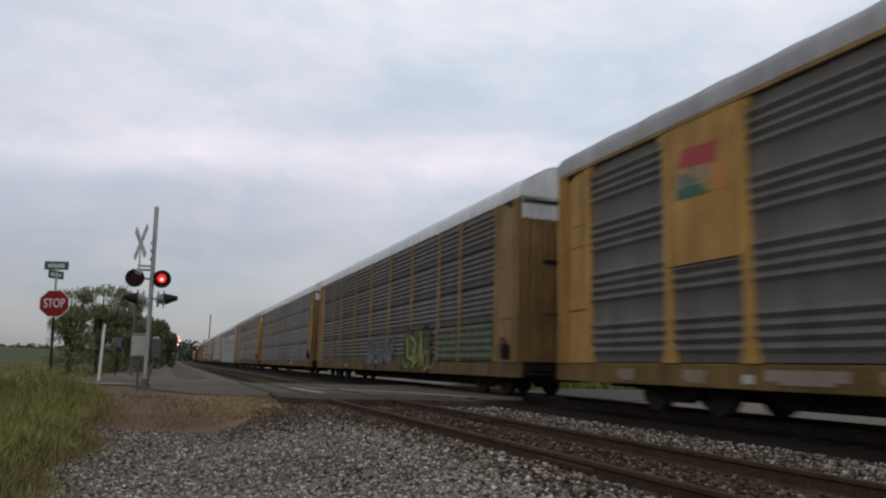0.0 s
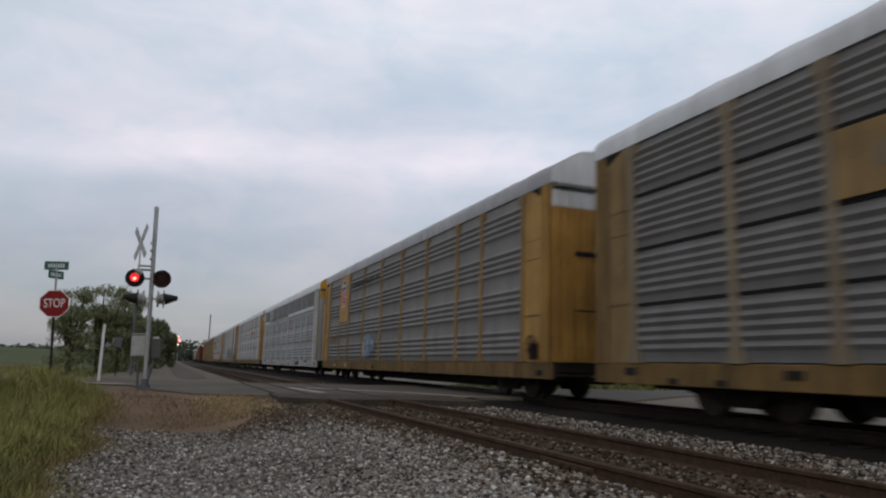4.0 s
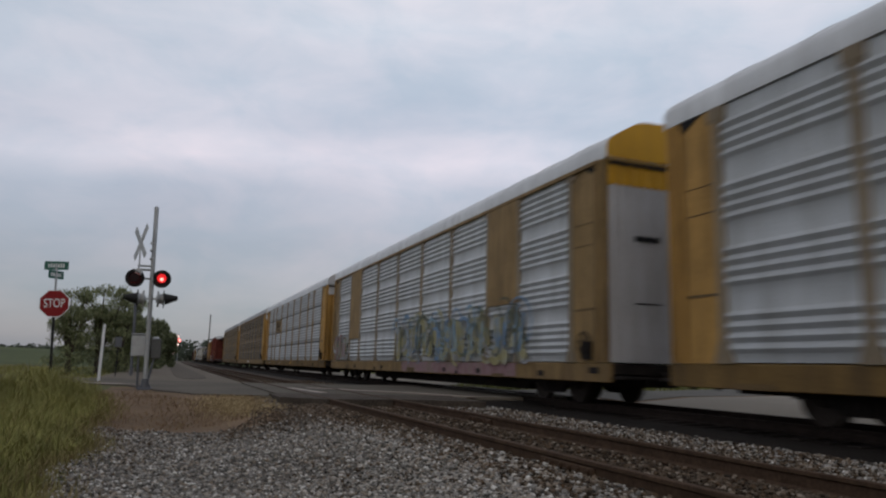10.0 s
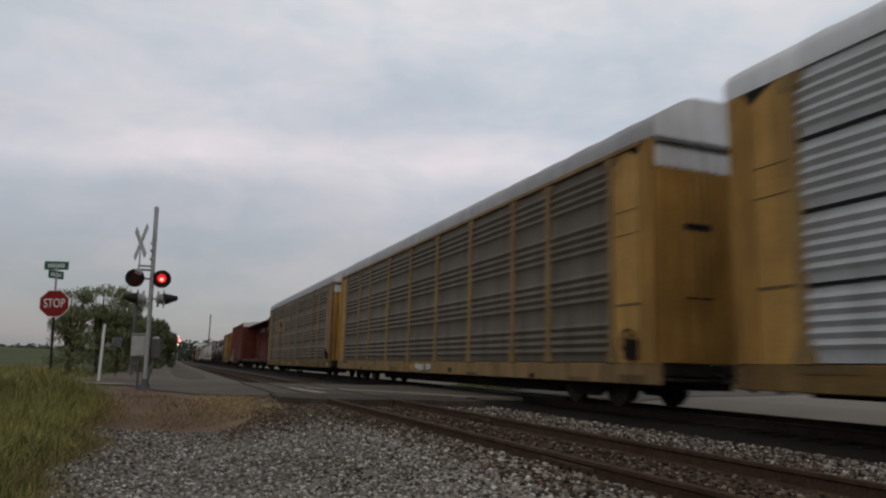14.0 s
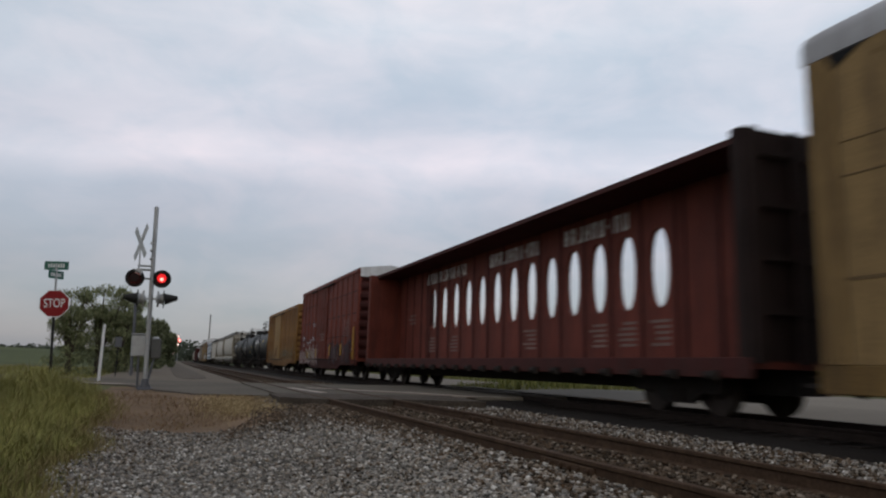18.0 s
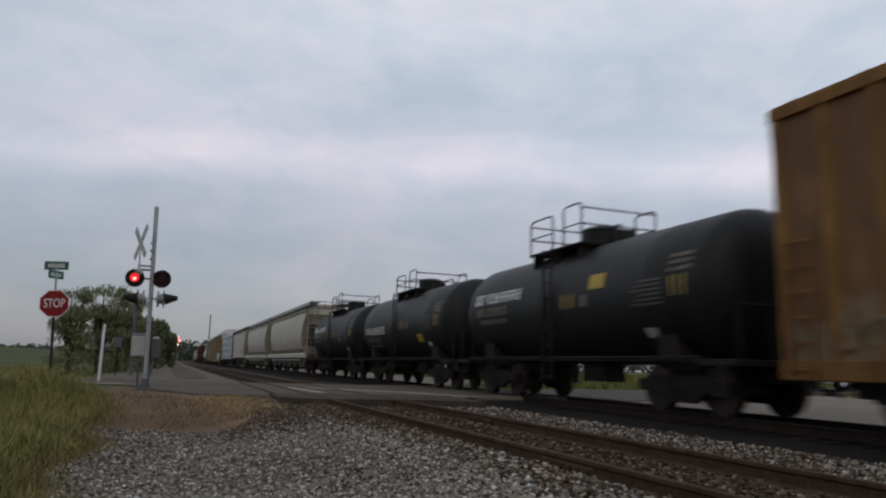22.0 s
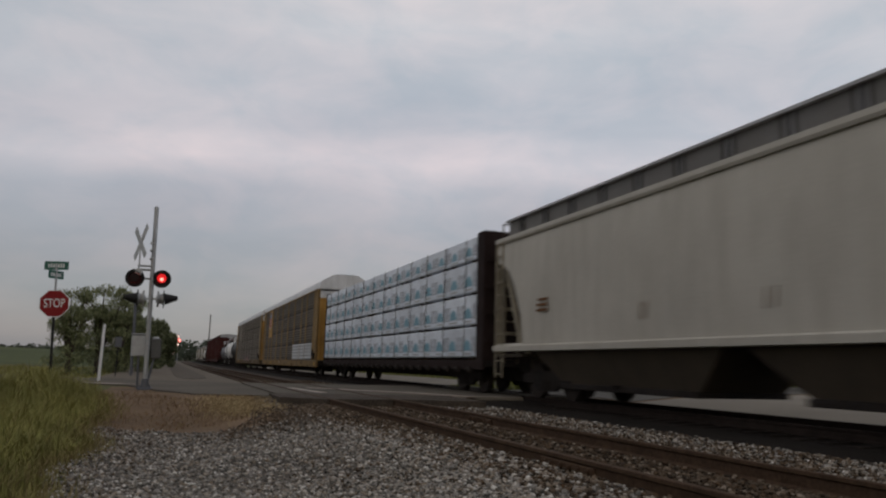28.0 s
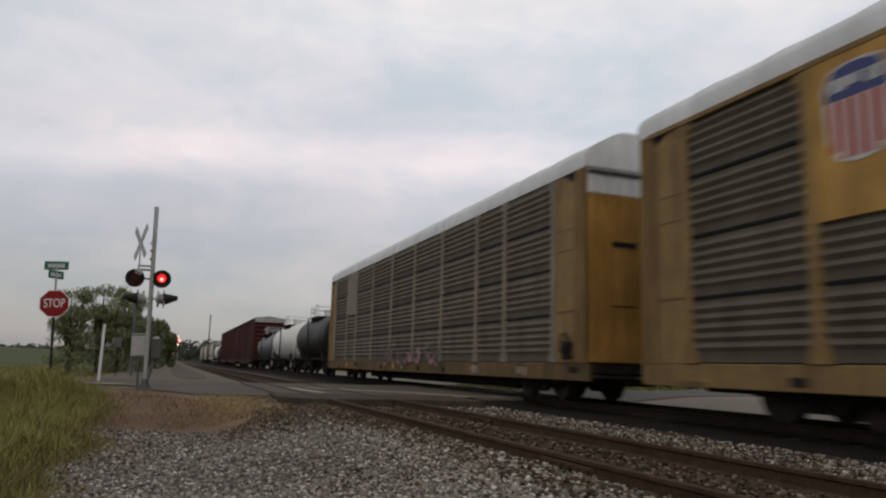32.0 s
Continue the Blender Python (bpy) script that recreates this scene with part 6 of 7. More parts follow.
    return 22.0 + (ROAD_Y1 - 22.0) * (1 - smooth(11.3, 17.5, x))


M["road_grey"] = mat("old_grey_road", (0.10, 0.093, 0.082), 0.9, var=0.2, scale=0.3, fine=30, bump=0.2)
M["road_grey"].node_tree.nodes["Principled BSDF"].inputs["Specular IOR Level"].default_value = 0.12
paved("road_east", [11.3, 12.0, 13, 14, 15, 16, 17, 18, 20, 22, 24, 26, 60], ROAD_Y0 - 0.2, road_side, M["road_grey"], "grey worn road beyond the tracks", 0.036)
paved("road_seam", [11.4, 12.0, 13, 14, 15, 16, 18, 20, 22, 24], ROAD_Y0 - 0.62, ROAD_Y0 - 0.22, M["dirt"], "dark dirt seam beside the road", 0.02)
paved("pavement", [12.5, 13, 14, 15, 16, 17, 18, 19.5], -40, ROAD_Y0 - 0.64, M["concrete"], "pale concrete service road beyond the tracks")
paved("pavement_far", [12.8, 13.5, 14.5, 15.5], 32.0, 120, M["concrete"], "pale concrete service road beyond the tracks")
M["road_tan"] = mat("dusty_side_road", (0.135, 0.114, 0.092), 0.9, var=0.22, scale=0.35, fine=40, bump=0.3)
M["road_tan"].node_tree.nodes["Principled BSDF"].inputs["Specular IOR Level"].default_value = 0.12
strip("side_road", -2.6, 2.9, ROAD_Y1 + 0.1, 420, -0.30, -0.075, M["road_tan"], "narrow grey side road beside the tracks")
M["dirt_dark"] = mat("packed_dark_dirt", (0.066, 0.050, 0.034), 0.95, var=0.35, scale=0.5, fine=14, bump=0.5)


def median():
    """A bare strip of earth with a ragged border beside the side road."""
    rng = random.Random(17)
    bm = bmesh.new()
    rows = []
    for i in range(46):
        y = 33.0 + 190.0 * (i / 45) ** 2
        k = min(1.0, i / 7)
        x0 = 1.25 - 0.75 * k + 0.16 * noise.noise((y * 0.3, 0, 2)) + rng.uniform(-0.05, 0.05)
        x1 = 1.25 + 0.75 * k + 0.16 * noise.noise((y * 0.3, 5, 2)) + rng.uniform(-0.05, 0.05)
        rows.append([bm.verts.new((x + bend(y), y, z)) for x, z in ((x0, -0.3), (x0, -0.064), ((x0 + x1) / 2, -0.045), (x1, -0.064), (x1, -0.3))])
    for a, b in zip(rows, rows[1:]):
        for k in range(4):
            bm.faces.new((a[k], a[k + 1], b[k + 1], b[k]))
    tagged(put("dirt_median", data("dirt_median", bm, M["dirt_dark"], True)), "bare brown dirt median beside the side road", "ground", kind="structure")


median()


# ---- tracks ----
def rail_profile(x):
    return [(x - 0.07, -0.17), (x + 0.07, -0.17), (x + 0.07, -0.155), (x + 0.012, -0.135), (x + 0.010, -0.05), (x + 0.036, -0.035), (x + 0.036, -0.006), (x + 0.028, 0.0), (x - 0.028, 0.0), (x - 0.036, -0.006), (x - 0.036, -0.035), (x - 0.010, -0.05), (x - 0.012, -0.135), (x - 0.07, -0.155)]


def track(name, centre, label):
    base = tagged(new(name), label, "track", kind="structure")
    ys = [-60, -20, -5] + [i * 4.0 for i in range(0, 30)] + [120 + 20 * i for i in range(0, 30)]
    for s in (-1, 1):
        bm = bmesh.new()
        rows = []
        for y in ys:
            rows.append([bm.verts.new((a + bend(y), y, b)) for a, b in rail_profile(centre + s * 0.7525)])
        for a, b in zip(rows, rows[1:]):
            for k in range(14):
                bm.faces.new((a[k], a[(k + 1) % 14], b[(k + 1) % 14], b[k]))
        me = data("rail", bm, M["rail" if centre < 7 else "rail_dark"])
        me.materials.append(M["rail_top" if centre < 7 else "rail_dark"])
        for p in me.polygons:
            if p.normal.z > 0.9 and p.center.z > -0.01:
                p.material_index = 1
        put("rail", me, base)
    def tie_mesh():
        bm = bmesh.new()
        box(bm, -1.3, 1.3, -0.115, 0.115, -0.36, -0.176, 0.012)
        for s in (-1, 1):
            box(bm, s * 0.7525 - 0.15, s * 0.7525 + 0.15, -0.10, 0.10, -0.178, -0.168)
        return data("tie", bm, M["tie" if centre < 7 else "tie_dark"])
    me = once(("tie", centre), tie_mesh)
    rng = random.Random(7)
    y = -3.0
    far_bm = bmesh.new()
    while y < 120:
        if ROAD_Y0 - 0.2 < y < ROAD_Y1:
            y += 0.52
            continue
        if y < 46:
            put("tie", me, base, (centre + rng.uniform(-0.03, 0.03), y, rng.uniform(-0.006, 0.004)), (0, 0, rng.uniform(-1.2, 1.2)))
        else:
            box(far_bm, centre - 1.3 + bend(y), centre + 1.3 + bend(y), y - 0.115, y + 0.115, -0.36, -0.176)
        y += 0.52 + rng.uniform(-0.02, 0.02)
    part("far_ties", far_bm, M["tie"], base)["kind"] = "stuff"
    if name == "track_near":
        for s in (-1, 1):
            for y in ((5.75, 17.0, 36.0) if s < 0 else (11.0, 33.0)):
                bm = bmesh.new()
                x = centre + s * 0.7525
                for q in (-1, 1):
                    box(bm, *sorted((x + q * 0.012, x + q * 0.045)), y - 0.45, y + 0.45, -0.13, -0.055, 0.008)
                    for k in range(6):
                        box(bm, *sorted((x + q * 0.045, x + q * 0.075)), y - 0.38 + k * 0.15 - 0.018, y - 0.38 + k * 0.15 + 0.018, -0.11, -0.075)
                part("joint_bar", bm, M["rail"], base)
    # plank and asphalt filling over the crossing
    for x0, x1 in ((centre - 0.70, centre + 0.70), (centre + 0.80, centre + 1.5), (centre - 1.5, centre - 0.80)):
        bm = bmesh.new()
        box(bm, x0, x1, ROAD_Y0 + 0.05, ROAD_Y1 - 0.05, -0.3, -0.012, 0.01)
        part("crossing_panel", bm, M["asphalt"], base, "crossing surface panel")
    return base


track("track_near", NEAR, "rusty near track on pale ballast")
track("track_far", FAR, "far track under the train")
slab("crossing_apron", [(NEAR + 1.5, ROAD_Y0), (FAR - 1.5, ROAD_Y0 + 0.1), (FAR - 1.5, ROAD_Y1), (NEAR + 1.5, ROAD_Y1)], -0.3, -0.025, M["asphalt"], "asphalt between the two tracks at the crossing")


slab("crossing_fill", [(2.5, 16.6), (3.4, 15.7), (5.2, 15.9), (7.0, 15.2), (7.3, 18.2), (2.5, 18.3)], -0.3, -0.014, M["gravel_brown"], "brown gravel packed level with the rails before the crossing", cat="crossing")
slab("crossing_line", [(4.2, 22.7), (5.0, 21.8), (5.6, 20.75), (6.5, 19.9), (7.6, 17.6), (7.9, 17.7), (6.8, 20.1), (5.9, 21.0), (5.25, 22.0), (4.4, 22.9)], -0.02, -0.006, M["letter_tan"], "worn pale line across the crossing", cat="marking")
# shine of the near rail's head, laid in as a pale strip
slab("crossing_strip", [(3.62, 22.6), (3.80, 22.6), (4.14, 19.1), (3.90, 19.1)], -0.02, -0.007, M["letter_tan"], "pale strip standing in for shine on the near rail head", cat="marking")


# ---- loose ballast ----
def stones():
    rng = random.Random(5)
    base = []
    for k in range(6):
        bm = bmesh.new()
        bmesh.ops.create_icosphere(bm, subdivisions=1, radius=1.0)
        for v in bm.verts:
            v.co *= rng.uniform(0.55, 1.25)
            v.co.z *= 0.75
        bm.verts.index_update()
        base.append(([tuple(v.co) for v in bm.verts], [tuple(v.index for v in f.verts) for f in bm.faces]))
        bm.free()
    vs, fs = [], []

    def finish(name, material, label):
        me = bpy.data.meshes.new(name)
        me.from_pydata(vs, [], fs)
        me.materials.append(material)
        tagged(new(name, me), label, "ballast", kind="stuff")
        vs.clear()
        fs.clear()

    def add(x, y, z, r):
        bv, bf = base[rng.randrange(6)]
        o = len(vs)
        kx, ky = r * rng.uniform(0.8, 1.25), r * rng.uniform(0.8, 1.25)
        a = rng.random() * 6.28
        c, s = math.cos(a), math.sin(a)
        vs.extend([(x + c * p[0] * kx - s * p[1] * ky, y + s * p[0] * kx + c * p[1] * ky, z + p[2] * r) for p in bv])
        fs.extend([tuple(o + i for i in f) for f in bf])
    # shoulder and foreground; rust-brown ones are set aside for the second heap
    rusty = []

    def limit(x):
        return 13.6 - 0.75 * min(1.5, max(0.0, x + 1.0)) + 1.6 * max(0.0, min(1.6, x) - 0.75) + 7.5 * max(0.0, min(2.15, x) - 1.6)

    def lay(x, y, z, r):
        k = smooth(2.2, 3.4, x) * 0.75 + smooth(9.5, 14.0, y) * (0.45 + 0.5 * smooth(0.2, 1.4, x)) + 0.35 * noise.noise((x * 0.6, y * 0.35, 2))
        if rng.random() < k:
            rusty.append((x, y, z, r))
        else:
            add(x, y, z, r)

    for _ in range(46000):
        y = 3.0 + 15.2 * rng.random() ** 1.5
        x = rng.uniform(-2.6, 3.3)
        edge = -0.95 + 0.16 * math.sin(y * 1.3) + 0.07 * math.sin(y * 4.1)
        if x < edge + 0.12 * rng.random() or (y > limit(x) + 0.5 * noise.noise((x * 1.6, y * 0.4, 7)) + 0.4 * rng.random() and x < 2.7):
            continue
        lay(x, y, ground_height(x, y) - 0.01 + rng.uniform(-0.01, 0.012), rng.uniform(0.009, 0.025))
    for _ in range(12000):
        x, y = rng.uniform(-1.2, 2.6), rng.uniform(2.4, 7.0)
        if x > -0.95 + 0.12 * math.sin(y * 1.3):
            lay(x, y, ground_height(x, y) - 0.012 + rng.uniform(-0.01, 0.010), rng.uniform(0.008, 0.022))
    for _ in range(7000):
        y = 3.6 + 13.6 * rng.random() ** 1.6
        x = rng.uniform(2.5, 3.42)
        lay(x, y, -0.168 + 0.05 * smooth(2.7, 3.35, x) + rng.uniform(-0.014, 0.012), rng.uniform(0.013, 0.030))
    # the grey shoulder between the two tracks
    for _ in range(9000):
        y = 3.6 + 26.0 * rng.random() ** 1.7
        if not 15.6 < y < ROAD_Y1 + 0.1:
            add(rng.uniform(5.25, 7.35), y, -0.155 + rng.uniform(-0.03, 0.016), rng.uniform(0.012, 0.032))
    finish("ballast", M["stone"], "loose grey and tan crushed-stone ballast")
    for p in rusty:
        add(*p)
    # between and beside the rails, heaped over most of the ties
    for _ in range(36000):
        y = 3.6 + 34.4 * rng.random() ** 1.8
        if 15.6 < y < ROAD_Y1 + 0.1:
            continue
        x = rng.uniform(2.9, 7.3)
        if abs(abs(x - NEAR) - 0.7525) < 0.06:
            continue
        heap = 0.03 * noise.noise((x * 1.1, y * 0.9, 4))
        add(x, y, -0.152 + heap + rng.uniform(-0.03, 0.014), rng.uniform(0.010, 0.030))
    finish("track_ballast", M["stone_brown"], "rusty brown crushed-stone ballast between the rails")


def island_mat(name, cols, rough=0.85, patch=0.0):
    m = bpy.data.materials.new(name)
    m.use_nodes = True
    nt = m.node_tree
    b = nt.nodes["Principled BSDF"]
    g = nt.nodes.new("ShaderNodeNewGeometry")
    r = nt.nodes.new("ShaderNodeValToRGB")
    r.color_ramp.elements[0].color = (*cols[0], 1)
    r.color_ramp.elements[1].color = (*cols[-1], 1)
    for i, c in enumerate(cols[1:-1]):
        e = r.color_ramp.elements.new((i + 1) / (len(cols) - 1))
        e.color = (*c, 1)
    nt.links.new(g.outputs["Random Per Island"], r.inputs[0])
    n = nt.nodes.new("ShaderNodeTexNoise")
    n.inputs["Scale"].default_value = 60
    tc = nt.nodes.new("ShaderNodeTexCoord")
    nt.links.new(tc.outputs["Object"], n.inputs[0])
    bp = nt.nodes.new("ShaderNodeBump")
    bp.inputs["Strength"].default_value = 0.4
    bp.inputs["Distance"].default_value = 0.01
    nt.links.new(n.outputs[0], bp.inputs["Height"])
    nt.links.new(bp.outputs[0], b.inputs["Normal"])
    colour = r.outputs[0]
    if patch:
        # clumps of darker and of fresher growth
        pn = nt.nodes.new("ShaderNodeTexNoise")
        pn.inputs["Scale"].default_value = 0.9
        pn.inputs["Detail"].default_value = 3
        nt.links.new(tc.outputs["Object"], pn.inputs[0])
        pr = nt.nodes.new("ShaderNodeMapRange")
        pr.inputs[1].default_value, pr.inputs[2].default_value = 0.36, 0.64
        pr.inputs[3].default_value, pr.inputs[4].default_value = 1 - patch, 1 + patch * 0.4
        nt.links.new(pn.outputs[0], pr.inputs[0])
        pm = nt.nodes.new("ShaderNodeMix")
        pm.data_type, pm.blend_type = "RGBA", "MULTIPLY"
        pm.inputs[0].default_value = 1
        nt.links.new(colour, pm.inputs[6])
        nt.links.new(pr.outputs[0], pm.inputs[7])
        colour = pm.outputs[2]
    nt.links.new(colour, b.inputs["Base Color"])
    b.inputs["Roughness"].default_value = rough
    b.inputs["Specular IOR Level"].default_value = 0.15
    return m


M["stone"] = island_mat("crushed_stone", [(0.062, 0.057, 0.050), (0.195, 0.183, 0.165), (0.305, 0.288, 0.264), (0.24, 0.192, 0.142), (0.62, 0.60, 0.56)])
M["stone_brown"] = island_mat("rusty_stone", [(0.022, 0.016, 0.011), (0.064, 0.046, 0.031), (0.108, 0.082, 0.059), (0.09, 0.055, 0.031), (0.30, 0.255, 0.205)])
M["grass"] = island_mat("grass_blades", [(0.175, 0.170, 0.060), (0.245, 0.245, 0.075), (0.32, 0.305, 0.095), (0.29, 0.225, 0.105)], patch=0.42)
M["edge_blade"] = island_mat("edge_blades", [(0.18, 0.14, 0.06), (0.23, 0.17, 0.08), (0.21, 0.20, 0.065), (0.26, 0.20, 0.10)])
M["dry"] = island_mat("dry_grass_blades", [(0.15, 0.094, 0.058), (0.19, 0.120, 0.070), (0.23, 0.150, 0.085), (0.16, 0.125, 0.06)])
M["verge_blade"] = island_mat("verge_blades", [(0.10, 0.115, 0.034), (0.16, 0.165, 0.046), (0.21, 0.205, 0.068)])
M["straw"] = island_mat("straw_blades", [(0.30, 0.23, 0.125), (0.38, 0.29, 0.16), (0.46, 0.36, 0.21)])
M["leaf"] = island_mat("bush_leaves", [(0.085, 0.10, 0.048), (0.15, 0.165, 0.078), (0.25, 0.26, 0.13)])
M["leaf_dark"] = island_mat("dark_leaves", [(0.07, 0.084, 0.042), (0.12, 0.135, 0.07), (0.17, 0.18, 0.10)])
M["leaf_far"] = island_mat("hazy_far_leaves", [(0.04, 0.052, 0.036), (0.06, 0.072, 0.05), (0.08, 0.09, 0.065)])
stones()


# ---- grass ----
def blades(name, material, label, spots, seed, h0, h1, lean=0.35, w=0.012):
    rng = random.Random(seed)
    vs, fs = [], []
    for x, y in spots:
        z = ground_height(x, y) - 0.03
        h = rng.uniform(h0, h1) if h1 < 0.6 else h0 + (h1 - h0) * rng.random() ** 0.8 * min(1.0, 0.22 + 0.5 * max(0.0, -0.9 - x)) * (0.78 + 0.5 * noise.noise((x * 1.3, y * 0.7, 8)))
        a = rng.random() * 6.28
        dx, dy = math.cos(a), math.sin(a)
        l = rng.uniform(0.05, lean) * h
        ww = w * rng.uniform(0.7, 1.4)
        o = len(vs)
        vs += [(x - dy * ww, y + dx * ww, z), (x + dy * ww, y - dx * ww, z), (x + dx * l * 0.4 + dy * ww * 0.7, y + dy * l * 0.4 - dx * ww * 0.7, z + h * 0.6), (x + dx * l * 0.4 - dy * ww * 0.7, y + dy * l * 0.4 + dx * ww * 0.7, z + h * 0.6), (x + dx * l, y + dy * l, z + h)]
        fs += [(o, o + 1, o + 2, o + 3), (o + 3, o + 2, o + 4)]
    me = bpy.data.meshes.new(name)
    me.from_pydata(vs, [], fs)
    me.materials.append(material)
    return tagged(new(name, me), label, "grass", kind="stuff")


def grass():
    rng = random.Random(9)
    spots = []
    while len(spots) < 90000:
        y = 2.6 + 16.5 * rng.random() ** 1.2
        x = -0.6 - 6.5 * rng.random() ** 1.3
        edge = -0.86 - 0.02 * (y - 5) + 0.16 * math.sin(y * 1.3) + 0.16 * noise.noise((y * 1.5, 0, 1))
        if x > edge or (y > 8 and x < -0.42 * y):
            continue
        # thin, patchy growth along the gravel
        if x > edge - 0.5 and rng.random() < 0.75 - 0.9 * (edge - x) - 0.5 * noise.noise((x * 2.2, y * 1.4, 6)):
            continue
        spots.append((x, y))
    blades("tall_grass", M["grass"], "tall unmown green grass beside the gravel", spots, 10, 0.06, 0.86, 1.25, 0.0040)
    spots = []
    for _ in range(9000):
        y = 4.0 + 14.5 * rng.random()
        spots.append((-0.98 - 0.02 * (y - 5) + 0.16 * math.sin(y * 1.3) + rng.gauss(0, 0.20), y))
    blades("edge_grass", M["edge_blade"], "thin brown and olive grass along the gravel", spots, 11, 0.03, 0.16, 1.2, 0.004)
    spots = [(-1.0 + 3.1 * rng.random() ** 0.6, rng.uniform(13.2, 20.0)) for _ in range(4200)]
    spots = [(x, y) for x, y in spots if y > 13.2 + 0.8 * max(0, x) and y < 18.4 + max(0, 0.6 - x) * 2.2 and noise.noise((x * 0.8, y * 0.5, 3)) > -0.12]
    blades("dry_grass", M["dry"], "short dry tan grass on brown dirt", spots, 12, 0.02, 0.08, 0.9, 0.007)
    spots = [(1.6 + rng.gauss(0, 0.42), 16.4 + rng.gauss(0, 0.8)) for _ in range(6500)]
    spots = [(x, y) for x, y in spots if y < 18.4]
    blades("dry_tuft", M["straw"], "pale tan dry grass tuft by the road", spots, 15, 0.02, 0.08, 1.1, 0.006)
    spots = [(rng.uniform(-30, -2.5), rng.uniform(29, 75)) for _ in range(9000)]
    blades("verge_grass", M["grass"], "rough green verge behind the road", spots, 13, 0.1, 0.35, 0.4, 0.02)
    spots = []
    while len(spots) < 16000:
        x, y = 12.7 + 40 * rng.random() ** 1.4, 21.0 + 60 * rng.random() ** 1.6
        if y > road_side(x) + 0.1 and not (x < 15.7 and y > 31.9):
            spots.append((x, y))
    blades("far_verge_grass", M["verge_blade"], "yellow-green mown grass beyond the road", spots, 14, 0.08, 0.34, 0.5, 0.03)


grass()


# ---- trees ----
def tree(name, label, x, y, height, spread, material, seed, n=900, leaf=0.16, trunk_h=0.3, base=None):
    rng = random.Random(seed)
    z = ground_height(x, y) - 0.05 if base is None else base
    t = root(name, label, "tree")
    t.location = (x, y, z)
    bm = bmesh.new()
    th = height * trunk_h
    cyl(bm, (0, 0, 0), (0, 0, th), height * 0.035, height * 0.025, 8)
    tips = []
    for i in range(9):
        a = i * 2.4 + rng.uniform(-0.3, 0.3)
        r = spread * rng.uniform(0.35, 0.8)
        p0 = (0, 0, th * rng.uniform(0.55, 1.0))
        p1 = (r * math.cos(a) * 0.5, r * math.sin(a) * 0.5, height * rng.uniform(0.4, 0.65))
        p2 = (r * math.cos(a), r * math.sin(a), height * rng.uniform(0.55, 0.92))
        cyl(bm, p0, p1, height * 0.016, height * 0.010, 6)
        cyl(bm, p1, p2, height * 0.010, height * 0.004, 5)
        tips += [p1, p2]
    part("trunk", bm, M["bark"], t)
    # leaf clumps of many small leaves, with gaps
    clumps = [(Vector(p) + Vector((rng.gauss(0, 0.16), rng.gauss(0, 0.16), rng.gauss(0, 0.10))) * spread, rng.uniform(0.18, 0.36) * spread) for p in tips for _ in range(4)]
    for _ in range(44):
        a = rng.random() * 6.28
        r = spread * math.sqrt(rng.random())
        clumps.append((Vector((r * math.cos(a), r * math.sin(a), height * rng.uniform(0.02, 0.72))), rng.uniform(0.2, 0.36) * spread))
    vs, fs = [], []
    for c, r in clumps:
        for _ in range(n // 10):
            d = Vector((rng.gauss(0, 1), rng.gauss(0, 1), rng.gauss(0, 0.8)))
            d = d.normalized() * r * rng.random() ** 0.45
            p = c + d
            if p.z < 0.05:
                continue
            u = Vector((rng.gauss(0, 1), rng.gauss(0, 1), rng.gauss(0, 1))).normalized()
            v = u.orthogonal().normalized()
            s = leaf * rng.uniform(0.6, 1.3)
            o = len(vs)
            vs += [tuple(p - u * s), tuple(p + v * s * 0.5), tuple(p + u * s), tuple(p - v * s * 0.5)]
            fs.append((o, o + 1, o + 2, o + 3))
    me = bpy.data.meshes.new("crown")
    me.from_pydata(vs, [], fs)
    me.materials.append(material)
    put("crown", me, t)
    return t


tree("bush_tree", "low green bush beside the tall trees", -2.2, 50.0, 3.9, 1.4, M["leaf"], 29, 620, 0.085, 0.08)
tree("bush_tree", "airy green tree by the field", -4.95, 45.0, 5.4, 1.35, M["leaf"], 21, 820, 0.066, 0.2)
tree("bush_tree", "airy green tree by the field", -3.6, 46.5, 5.75, 1.45, M["leaf"], 25, 820, 0.066, 0.2)
tree("bush_tree", "airy green tree by the field", -2.6, 47.5, 5.5, 1.35, M["leaf"], 22, 820, 0.066, 0.2)
tree("bush_tree", "dense dark tree behind the signal", -1.9, 66.0, 4.9, 1.6, M["leaf_dark"], 23, 1100, 0.14, 0.12)
tree("bush_tree", "dense dark tree behind the signal", -0.6, 80.0, 4.6, 1.7, M["leaf_dark"], 24, 1100, 0.16, 0.12)
tree("bush_tree", "dense dark tree behind the signal", 0.0, 110.0, 4.6, 1.6, M["leaf_dark"], 26, 900, 0.2, 0.12)


def far_woods():
    rng = random.Random(31)
    vs, fs = [], []

    def clump(x, y, z, r, n, s):
        for _ in range(n):
            d = Vector((rng.gauss(0, 1), rng.gauss(0, 1), rng.gauss(0, 0.8))).normalized() * r * rng.random() ** 0.4
            p = Vector((x, y, z)) + d
            u = Vector((rng.gauss(0, 1), rng.gauss(0, 1), rng.gauss(0, 1))).normalized()
            v = u.orthogonal().normalized()
            o = len(vs)
            vs.extend([tuple(p - u * s), tuple(p + v * s), tuple(p + u * s), tuple(p - v * s)])
            fs.append((o, o + 1, o + 2, o + 3))
    for i in range(260):
        x = -420 + i * 1.5 + rng.uniform(-1, 1)
        y = 900 + rng.uniform(-30, 30)
